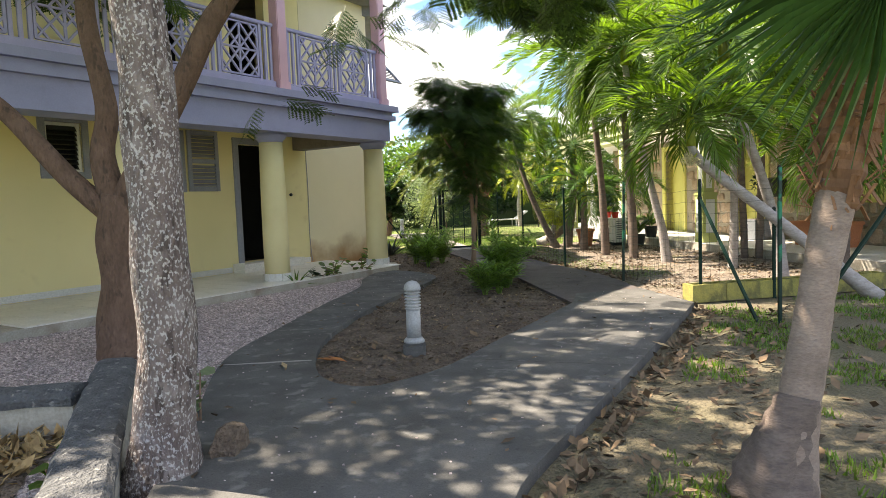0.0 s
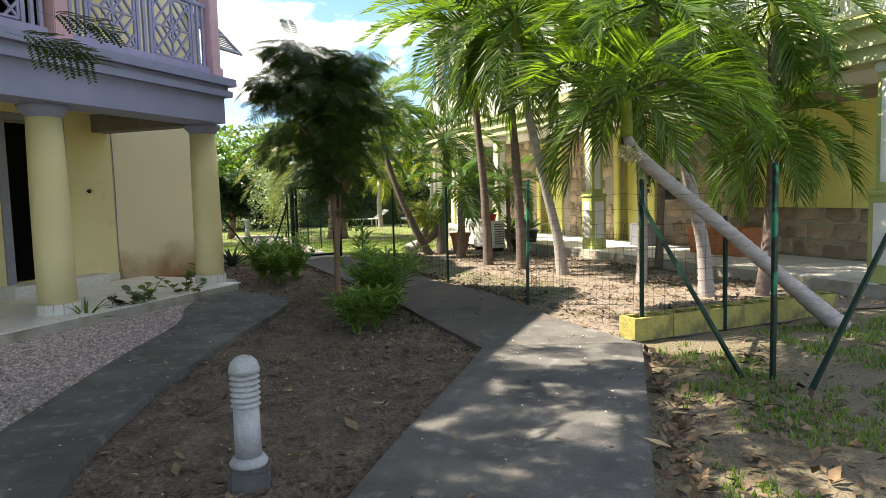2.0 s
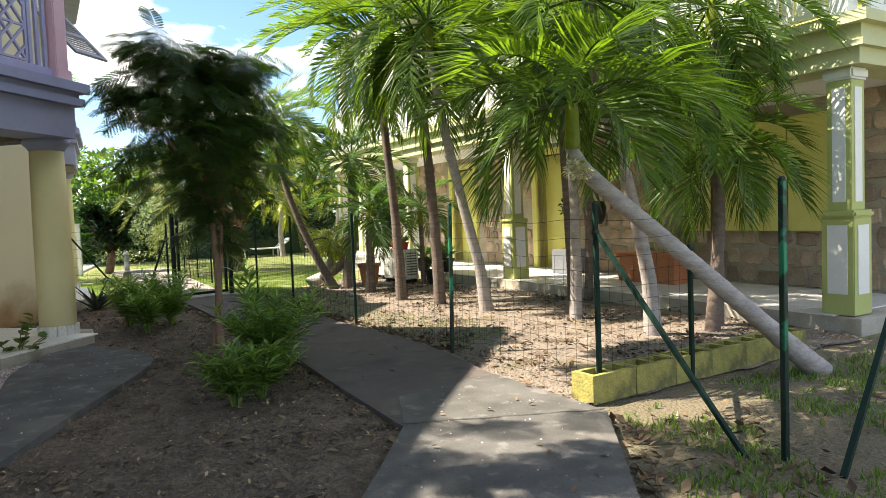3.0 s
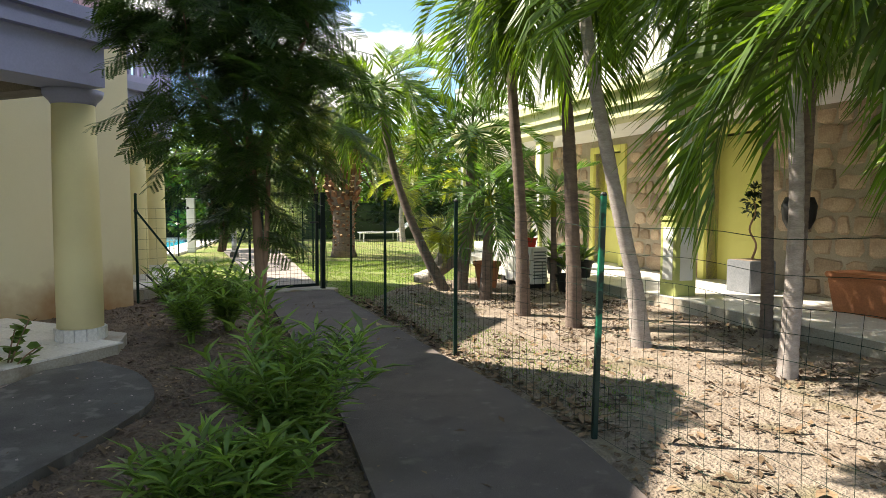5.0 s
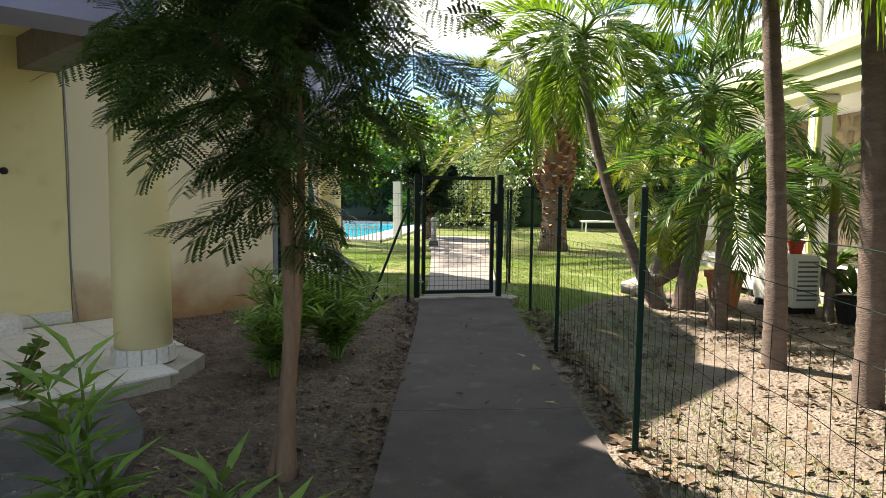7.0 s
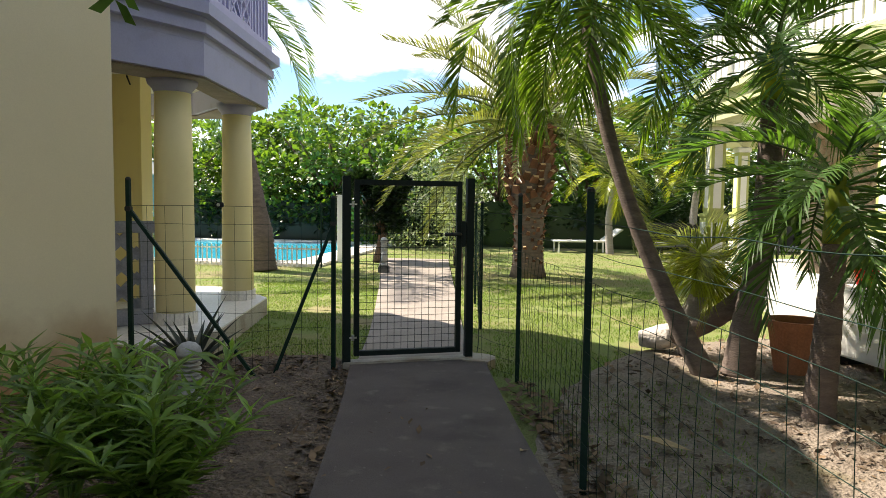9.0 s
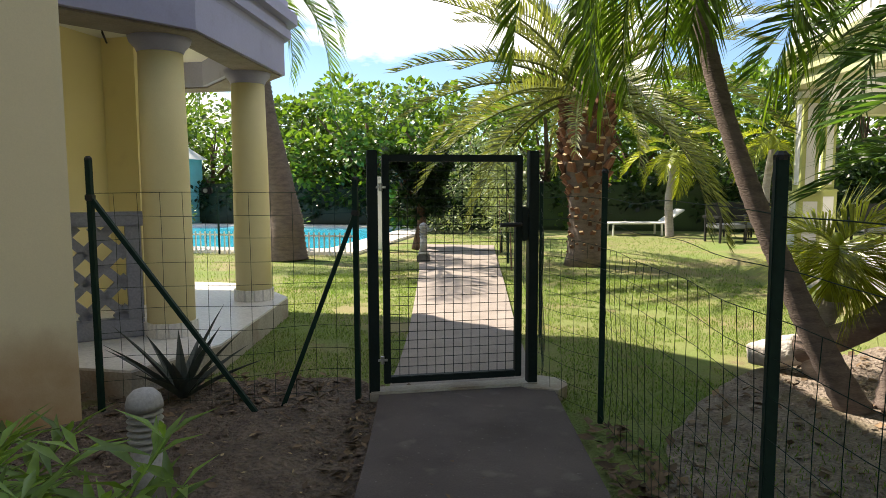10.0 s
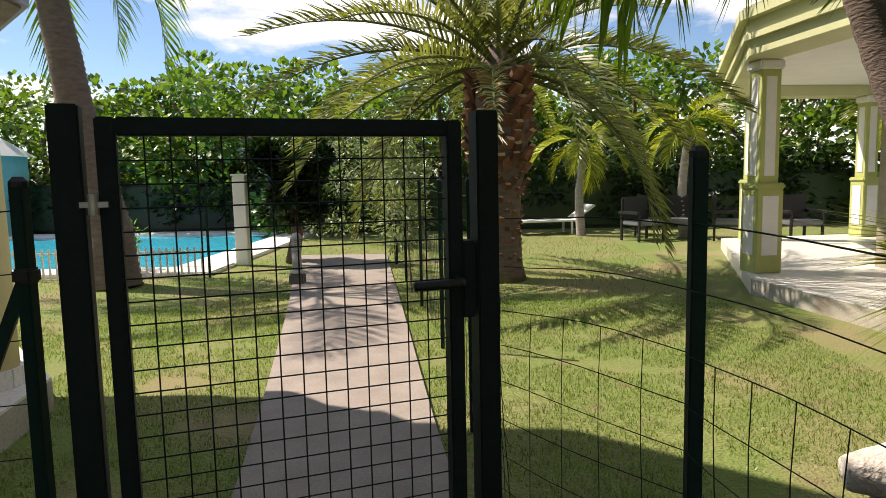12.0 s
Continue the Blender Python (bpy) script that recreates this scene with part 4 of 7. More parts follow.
def rset(name, bm, mat, label, category):
    return tagged(part(name, bm, mat, None, matrix=RH), label, category, kind="structure")


rterr = rset("terrace", box(R_X0, R_X1, 0.0, 6.0, -0.2, R_Z - 0.01), M_KERB, "raised terrace of the green house with pale tiles", "terrace")
first = None
for i in range(32):
    for j in range(5):
        m = Matrix.Translation((R_X0 + 0.2 + i * 0.403, 0.2 + j * 0.403, R_Z))
        if first is None:
            first = part("tile", box(-0.199, 0.199, -0.199, 0.199, -0.01, 0.002, 0.003), M_TILE, rterr, matrix=m)
        else:
            share("tile", first, rterr, m)
END = [(R_X0, 0.0), (R_X0, 6.0), (-12.7, 6.0), (-12.7, 2.05)]
rset("terrace", prism(END, -0.2, R_Z), M_TILE, "splayed end of the tiled porch terrace", "terrace")
WY = 1.8
RD1 = (-2.42, -1.42, R_Z, 2.30)
holes = [RD1, (-5.6, -4.7, R_Z, 2.25)]


def rwall(x0, x1, z0, z1):
    return wall_with_holes(x0, x1, z0, z1, [h for h in holes if h[0] >= x0 and h[1] <= x1], WY, WY + 0.25)


rset("wall_right", rwall(-9.0, R_X1 - 0.2, -0.2, 2.55), M_MORTAR, "stone clad ground floor wall of the green house", "wall")
rset("wall_right_end", box(-9.0, -8.75, WY + 0.25, 6.0, -0.2, 2.55), M_WHITE, "white end wall of the green house", "wall")
rset("wall_right_near", box(R_X1 - 0.45, R_X1 - 0.2, WY + 0.25, 6.0, -0.2, 2.55), M_MORTAR, "stone clad side wall of the green house", "wall")
rset("wall_right_upper", box(-9.0, R_X1 - 0.2, WY - 0.2, WY + 0.05, 2.9, 5.6), M_LIMEY, "yellow green upper storey wall", "wall")
rset("wall_right_back", box(-9.0, R_X1, 5.8, 6.0, -0.2, 5.6), M_LIMEY, "back wall of the green house", "wall")
rset("ceiling_right", box(R_X0 + 0.3, R_X1 - 0.3, 0.35, WY - 0.003, 2.50, 2.62), M_WHITE, "pale ceiling of the green house porch", "ceiling")
rset("roof_right", box(R_X0 - 0.2, R_X1 + 0.3, 0.1, 6.3, 5.6, 5.8), M_ROOF, "flat grey roof edge of the green house", "roof")
bm = bmesh.new()
for g, z0, z1 in ((0.0, 2.47, 2.62), (0.06, 2.62, 2.68), (0.03, 2.68, 2.82), (0.12, 2.82, 2.92)):
    prism([(R_X1 + g, -g), (R_X1 + g, 0.45), (-9.05, 0.45), (-12.2, 2.32), (-12.2, 6.0), (-12.65 - g, 6.0), (-12.65 - g, 2.05 - g), (-8.75, -g)], z0, z1, bm)
    add_box(bm, R_X1 - 0.4, R_X1 + g, 0.451, 6.0, z0, z1)
rset("balcony_edge", bm, M_FASCIA, "lime green moulded balcony edge of the green house", "balcony")
rset("ceiling_right_end", prism([(-9.0, 0.5), (-9.0, 6.0), (-12.18, 6.0), (-12.18, 2.36)], 2.64, 2.80), M_WHITE, "white ceiling under the splayed end balcony", "ceiling")
rset("balcony_floor", box(-8.99, R_X1 - 0.401, 0.451, 5.8, 2.64, 2.80), M_PALECONC, "balcony floor slab of the green house", "floor")


def pilaster(x, y):
    p = thing("pilaster", RH @ Matrix.Translation((x, y, R_Z)), "square lime green porch pillar with white inset panels", "pillar", "porch pillars")
    part("pedestal", box(-0.155, 0.155, -0.155, 0.155, 0, 0.93, 0.008), M_LIME, p)
    part("moulding", box(-0.175, 0.175, -0.175, 0.175, 0.93, 1.0, 0.02), M_LIME, p)
    part("shaft", box(-0.115, 0.115, -0.115, 0.115, 1.0, 2.23, 0.006), M_LIME, p)
    part("capital", box(-0.145, 0.145, -0.145, 0.145, 2.23, 2.338, 0.02), M_WHITE, p, "white moulded capital")
    for a in range(4):
        r = Matrix.Rotation(a * math.pi / 2, 4, "Z")
        for z0, z1, hw, d in ((0.2, 0.86, 0.095, 0.158), (1.08, 2.16, 0.062, 0.118)):
            part("inset_panel", box(-hw, hw, -d - 0.004, -d + 0.004, z0, z1, 0.002), M_WHITE, p, "white inset panel", matrix=r)
    return p


pl = [pilaster(-1.08, 0.22)]
for x, y in ((4.30, 0.22), (-9.03, 0.38), (-4.75, 0.22), (4.3, 2.0), (-12.35, 2.4), (-12.3, 4.4)):
    pl.append(copy_thing(pl[0], RH @ Matrix.Translation((x, y, R_Z))))


def stone_cladding():
    wall = bpy.data.objects["wall_right"]
    r = random.Random(5)
    x, count = -8.9, 0
    rows = 9
    for j in range(rows):
        z, x = R_Z + j * 0.265 + r.uniform(-0.02, 0.02), -8.9 + r.uniform(0, 0.2)
        while x < R_X1 - 0.3:
            w = r.uniform(0.16, 0.52)
            h = r.choice((0.2, 0.24, 0.25, 0.27, 0.30))
            if not any(hh[0] - 0.12 < x + w and x < hh[1] + 0.12 and z < hh[3] + 0.12 for hh in holes) and not (1.0 < x + w / 2 < 3.4 and z > 0.75):
                bmq = bmesh.new()
                pts = []
                for k in range(7):
                    a = 2 * math.pi * (k + r.uniform(-0.38, 0.38)) / 7
                    sx = math.copysign(abs(math.cos(a)) ** 0.55, math.cos(a))
                    sz = math.copysign(abs(math.sin(a)) ** 0.55, math.sin(a))
                    pts.append((sx * w * 0.48, sz * h * 0.48))
                d = r.uniform(0.012, 0.035)
                back = [bmq.verts.new((px, 0, pz)) for px, pz in pts]
                front = [bmq.verts.new((px * 0.86, -d, pz * 0.86)) for px, pz in pts]
                bmq.faces.new(front)
                for k in range(7):
                    bmq.faces.new((back[k], back[(k + 1) % 7], front[(k + 1) % 7], front[k]))
                bmesh.ops.recalc_face_normals(bmq, faces=bmq.faces)
                part("stone", bmq, M_STONE, wall, matrix=Matrix.Translation((x + w / 2, WY, z + h / 2)))
                count += 1
            x += w + 0.01
    return count


def panel_door(x0, x1, z1, m, label):
    d = thing("door", m, label, "door")
    w, h = x1 - x0, z1
    part("door_leaf", box(0, w, 0, 0.05, 0, h, 0.004), M_LIMEY, d)
    for zz0, zz1 in ((0.12, 0.62), (0.72, 1.30), (1.40, h - 0.14)):
        part("panel", box(0.12, w - 0.12, -0.012, 0.0, zz0, zz1, 0.008), M_LIMEY, d)
    part("door_handle", lathe([(0.01, 0), (0.012, 0.03), (0.028, 0.05), (0.02, 0.07)], 12), M_STEEL, d, "metal knob", smooth=True, matrix=Matrix.Translation((w - 0.07, 0, 1.0)) @ Matrix.Rotation(radians(90), 4, "X"))


stone_cladding()
for h in holes:
    fr = thing("door_surround", RH, "lime yellow painted reveal round a door", "door frame", kind="structure")
    for a in ((h[0] - 0.14, h[0], h[2], h[3] + 0.12), (h[1], h[1] + 0.14, h[2], h[3] + 0.12), (h[0], h[1], h[3], h[3] + 0.12)):
        part("trim", box(a[0], a[1], WY - 0.05, WY + 0.26, a[2], a[3], 0.006), M_LIMEY, fr)
    panel_door(h[0], h[1], h[3] - h[2] - 0.004, RH @ Matrix.Translation((h[0], WY + 0.2, h[2] + 0.002)), "lime yellow panelled front door, closed")
# closed lime board shutters on the near wall
s = thing("shutter", RH @ Matrix.Translation((1.1, WY - 0.06, 0.86)), "lime green closed board shutters", "shutter")
for i in range(4):
    part("board", box(i * 0.55 + 0.01, i * 0.55 + 0.54, -0.02, 0.02, 0, 1.45, 0.006), M_LIMEY, s)
part("top_rail", box(0, 2.2, -0.035, -0.021, 1.36, 1.44), M_LIMEY, s)


def white_balustrade(x0, x1, y, matrix):
    b = thing("balustrade", matrix @ Matrix.Translation((x0, y, 0)), "white painted picket balcony railing in bright sun", "railing", "white railings")
    L = x1 - x0
    part("handrail", box(0, L, -0.05, 0.05, 3.84, 3.92, 0.01), M_WHITE, b)
    part("bottom_rail", box(0, L, -0.04, 0.04, 3.0, 3.08, 0.01), M_WHITE, b)
    n = int(L / 0.155)
    first = None
    for i in range(n):
        m = Matrix.Translation((L * (i + 0.5) / n, 0, 0))
        if first is None:
            first = part("picket", box(-0.06, 0.06, -0.012, 0.012, 3.08, 3.84, 0.003), M_WHITE, b, matrix=m)
        else:
            share("picket", first, b, m)
    return b


for x0, x1 in ((-9.0, -8.1), (-7.9, -4.85), (-4.65, -1.2), (-1.0, 1.5), (1.7, 4.2)):
    white_balustrade(x0, x1, 0.1, RH)
for x in (-8.0, -4.75, -1.1, 1.6, 4.35):
    p = thing("balcony_post", RH @ Matrix.Translation((x, 0.1, 2.92)), "white square balcony post", "post", "white balcony posts")
    part("shaft", box(-0.09, 0.09, -0.09, 0.09, 0, 2.66, 0.008), M_WHITE, p)
white_balustrade(0, 3.5, 0, RH @ Matrix.Translation((4.45, 0.3, 0)) @ Matrix.Rotation(radians(90), 4, "Z"))

# ---- palms ----
SHARED = {}


def leaf_mesh(key, arrays, mat):
    """Leaf meshes made once and shared."""
    if key not in SHARED:
        V, F = arrays
        me = bpy.data.meshes.new(key)
        me.from_pydata([tuple(v) for v in V], [], F)
        me.materials.append(mat)
        SHARED[key] = me
    return SHARED[key]


def put_leaf(name, me, parent, origin, azimuth, elevation, scale=1.0, roll=0.0):
    ob = new(name, me)
    ob.parent = parent
    d = Vector((math.cos(azimuth) * math.cos(elevation), math.sin(azimuth) * math.cos(elevation), math.sin(elevation)))
    ob.matrix_basis = Matrix.Translation(origin) @ rot_to(d, roll).to_4x4() @ Matrix.Scale(scale, 4)
    return ob


def feather_palm(points, radii, label, fronds=18, L=1.9, seed=0, mat=None, trunk_mat=None, droop=1.25, leaf=0.5, hang=0.4, group="grove palms", shaft=True, pairs=42, low=-0.6, high=1.25):
    base = Vector(points[0])
    palm = thing("palm_tree", Matrix.Translation(base), label, "palm tree", group)
    loc = [Vector(p) - base for p in points]
    part("trunk", tube(loc, [q * (0.72 if group == "grove palms" else 0.9) for q in radii], 12, 0.10, rings_every=0.04, ring_depth=0.03), trunk_mat or M_PALM, palm, smooth=True)
    top = loc[-1]
    if shaft:
        part("crownshaft", tube([top - Vector((0, 0, 0.02)), top + Vector((0, 0, 0.22)), top + Vector((0, 0, 0.42))], [radii[-1] * 1.05, radii[-1] * 0.95, 0.02], 10), M_FRONDY, palm, "green crownshaft below the fronds", smooth=True)
    r = random.Random(seed)
    mat = mat or M_FROND
    for k in range(fronds):
        v = k % 3
        me = leaf_mesh(f"frond_{mat.name}_{L:.2f}_{droop:.2f}_{leaf:.2f}_{v}", frond_arrays(L, pairs, leaf, droop + 0.2 * v, seed=v + 11, hang=hang), mat)
        el = high - (high - low) * ((k + 0.5) / fronds) ** 0.9 + r.uniform(-0.12, 0.12)
        put_leaf("frond", me, palm, top + Vector((0, 0, 0.3 if shaft else 0.05)), k * 2.4 + r.uniform(-0.3, 0.3), el, r.uniform(0.85, 1.1), r.uniform(-0.3, 0.3))
    return palm


def fan_palm(points, radii, label, leaves=14, R=0.6, petiole=0.6, seed=0, mat=None, trunk_mat=None, group="fan palms", low=-0.7, high=1.3, hang=0.4, skirt=False, segs=26):
    base = Vector(points[0])
    palm = thing("fan_palm", Matrix.Translation(base), label, "palm tree", group)
    loc = [Vector(p) - base for p in points]
    part("trunk", tube(loc, [q * (0.78 if group else 0.88) for q in radii], 12, 0.15, rings_every=0.06, ring_depth=0.02), trunk_mat or M_PALMB, palm, smooth=True)
    r = random.Random(seed)
    mat = mat or M_FAN
    top = loc[-1]
    if skirt:
        part("fibre_sheath", tube([top + Vector((-0.07, -0.03, -0.48)), top + Vector((-0.04, -0.02, -0.3)), top + Vector((0, 0, -0.05)), top + Vector((0.0, 0, 0.16))], [0.078, 0.096, 0.118, 0.05], 14, 0.45, rings_every=0.03, ring_depth=0.07), M_FIBRE, palm, "orange brown fibrous sheath", smooth=False)
        for k in range(120):
            a, z = r.uniform(0, 6.28), r.uniform(-0.5, 0.1)
            p = top + Vector((z * 0.12, z * 0.05, z)) + Vector((math.cos(a), math.sin(a), 0)) * 0.092
            tip = p + Vector((math.cos(a) * r.uniform(0.02, 0.08), math.sin(a) * r.uniform(0.02, 0.08), r.uniform(-0.10, 0.12)))
            part("fibre", add_bar(bmesh.new(), p, tip, r.uniform(0.006, 0.022), 0.004), M_FIBRE, palm)
    for k in range(leaves):
        v = k % 3
        me = leaf_mesh(f"fan_{mat.name}_{R:.2f}_{petiole:.2f}_{hang:.2f}_{v}", fan_arrays(R, segs, petiole, 2.2 + 0.2 * v, seed=v + 3, hang=hang + 0.15 * v), mat)
        el = high - (high - low) * ((k + 0.5) / leaves) ** 0.9 + r.uniform(-0.12, 0.12)
        put_leaf("fan_leaf", me, palm, top, k * 2.4 + r.uniform(-0.3, 0.3), el, r.uniform(0.8, 1.1), r.uniform(-0.4, 0.4))
    return palm


G = "slender ringed grey palm trunk with arching green feather fronds"
feather_palm([(4.68, 7.25, -0.04), (4.25, 7.36, 0.35), (3.55, 7.55, 0.98), (3.05, 7.66, 1.42), (2.92, 7.69, 1.57), (2.88, 7.70, 1.68)], [0.13, 0.095, 0.085, 0.082, 0.07, 0.05], "leaning pale ringed palm trunk bent upright below its crown", 18, 1.05, 1, high=1.35, low=0.0, droop=1.45)
feather_palm([(4.6, 9.05, -0.04), (4.50, 9.0, 0.6), (4.2, 8.85, 1.4), (3.72, 8.6, 2.35), (3.6, 8.5, 2.7)], [0.13, 0.10, 0.085, 0.08, 0.07], G, 24, 1.56, 2)
feather_palm([(4.5, 10.3, -0.04), (4.52, 10.3, 1.2), (4.46, 10.3, 2.2), (4.40, 10.3, 3.1)], [0.11, 0.075, 0.07, 0.06], G, 24, 1.48, 3)
feather_palm([(3.92, 11.5, -0.04), (3.82, 11.5, 0.6), (3.60, 11.5, 1.5), (3.40, 11.5, 2.4), (3.25, 11.5, 3.3)], [0.14, 0.10, 0.085, 0.08, 0.07], G, 25, 1.62, 4)
feather_palm([(3.65, 12.5, -0.04), (3.60, 12.5, 1.2), (3.52, 12.5, 2.4), (3.44, 12.5, 3.4)], [0.13, 0.10, 0.085, 0.075], G, 26, 1.62, 5, trunk_mat=M_PALMB)
feather_palm([(3.33, 13.3, -0.04), (3.28, 13.3, 1.2), (3.18, 13.3, 2.4), (3.08, 13.3, 3.6)], [0.13, 0.095, 0.085, 0.075], G, 28, 1.75, 6, trunk_mat=M_PALMB)
feather_palm([(5.33, 11.7, -0.04), (5.28, 11.7, 1.4), (5.2, 11.7, 3.0)], [0.09, 0.075, 0.06], G, 24, 1.31, 7, trunk_mat=M_PALMB)
feather_palm([(5.5, 11.55, -0.04), (5.52, 11.5, 1.4), (5.5, 11.4, 3.3)], [0.09, 0.075, 0.06], G, 24, 1.31, 8, trunk_mat=M_PALMB)
feather_palm([(2.80, 15.62, -0.04), (2.50, 15.67, 0.55), (2.20, 15.77, 1.3), (2.0, 15.87, 2.0), (1.87, 15.93, 2.70)], [0.13, 0.10, 0.08, 0.075, 0.07], "leaning brown palm trunk with drooping fronds over the lawn", 28, 1.45, 9, droop=1.4, low=-0.4, trunk_mat=M_PALMB)
feather_palm([(5.2, 8.9, -0.04), (5.3, 8.9, 1.0), (5.3, 8.9, 1.6)], [0.11, 0.085, 0.07], G, 20, 1.07, 10, trunk_mat=M_PALMB)
feather_palm([(5.45, 9.1, -0.04), (5.47, 9.1, 1.6), (5.45, 9.1, 2.95)], [0.10, 0.078, 0.065], G, 22, 1.3, 12, trunk_mat=M_PALMB)
# pale flower cluster below the leaning palm's crown
fl = thing("palm_blossom", Matrix.Translation((2.93, 7.62, 1.52)), "cluster of pale cream palm flowers below a crown", "flower")
part("stalk", tube([(0, 0.05, 0.05), (-0.03, -0.02, 0.04), (-0.10, -0.06, -0.02)], [0.012, 0.01, 0.006], 6), M_FRONDY, fl, smooth=True)
M_BLOSSOM = material("cream_blossom", (0.70, 0.66, 0.45), (0.55, 0.50, 0.30), 0.8, 20, 60, 0.1, random_amount=0.25)
leaf_cloud("blossoms", M_BLOSSOM, fl, [(-0.10, -0.06, -0.02, 0.06), (-0.15, -0.04, -0.03, 0.05), (-0.06, -0.08, -0.04, 0.05), (-0.12, -0.02, 0.02, 0.04)], leaf_quad(0.022, 0.009), 420, 5)
F_ = "short bushy palm with brown trunk and dense feathered fronds"
SHORT = dict(mat=M_FAN, trunk_mat=M_PALMB, group="bushy palms", leaf=0.36, pairs=34, droop=1.25, hang=0.3, low=-0.35, high=1.42)
feather_palm([(3.20, 14.65, -0.04), (3.21, 14.63, 0.5), (3.22, 14.6, 1.05)], [0.11, 0.085, 0.07], F_, 17, 1.05, 1, **SHORT)
feather_palm([(3.04, 15.68, -0.04), (3.10, 15.70, 0.45), (3.19, 15.73, 1.0), (3.24, 15.80, 2.05)], [0.14, 0.11, 0.10, 0.085], F_, 26, 1.2, 3, **SHORT)
feather_palm([(4.37, 15.27, -0.04), (4.37, 15.27, 0.6), (4.36, 15.27, 1.1)], [0.06, 0.05, 0.045], F_, 14, 0.8, 4, **SHORT)
# stout fan palm by the start
stout = fan_palm([(1.34, 2.80, -0.04), (1.42, 2.83, 0.35), (1.55, 2.9, 0.85), (1.66, 2.95, 1.25), (1.70, 2.97, 1.55)], [0.165, 0.09, 0.077, 0.088, 0.10], "stout leaning fan palm with orange fibrous leaf bases", 0, 0.85, 0.75, 5, trunk_mat=M_STOUT, skirt=True, group="", segs=34, hang=0.5)
part("root_boss", tube([(-0.03, -0.02, 0.0), (-0.01, -0.01, 0.1), (0.03, 0.0, 0.24), (0.07, 0.02, 0.40)], [0.165, 0.145, 0.105, 0.078], 16, 0.5, rings_every=0.03, ring_depth=0.04), M_PALMB, stout, "dark gnarled root boss", smooth=True)
for k, (az, el, up, sc, rl) in enumerate(((150, 20, 0.62, 0.85, 0.2), (250, 35, 0.5, 1.0, 0.3), (20, 10, 0.45, 1.0, 0), (60, 25, 0.5, 1.0, 0.2), (-30, 15, 0.45, 1.0, -0.2), (-80, 20, 0.5, 0.9, 0), (100, 40, 0.55, 1.0, 0), (0, 60, 0.55, 1.0, 0), (40, -25, 0.4, 0.9, 0.3), (-20, -30, 0.4, 0.9, 0), (75, 70, 0.55, 1.0, 0))):
    a = radians(az)
    hub = Vector((0.36 + 0.10 * math.cos(a), 0.17 + 0.10 * math.sin(a), 1.58 + up))
    part("stalk", tube([(0.36, 0.17, 1.5), (0.36 + 0.04 * math.cos(a), 0.17 + 0.04 * math.sin(a), 1.58 + up * 0.6), hub], [0.022, 0.016, 0.012], 7), M_FAN, stout, smooth=True)
    put_leaf("fan_leaf", leaf_mesh(f"fan_stout_{k % 2}", fan_arrays(0.68, 36, 0.02, 1.35 + 0.3 * (k % 2), seed=k % 2, hang=0.4, split=0.45), M_FAN), stout, hub, a, radians(el), sc, rl)

put_leaf("fan_leaf", leaf_mesh("fan_stout_0", fan_arrays(0.68, 36, 0.02, 1.35, seed=0, hang=0.4, split=0.45), M_FAN), stout, Vector((0.30, -0.16, 1.95)), radians(187), radians(-27), 1.0, -1.0)
part("stalk", tube([(0.36, 0.17, 1.5), (0.36, 0.05, 1.92), (0.30, -0.16, 1.95)], [0.022, 0.016, 0.012], 7), M_FAN, stout, smooth=True)


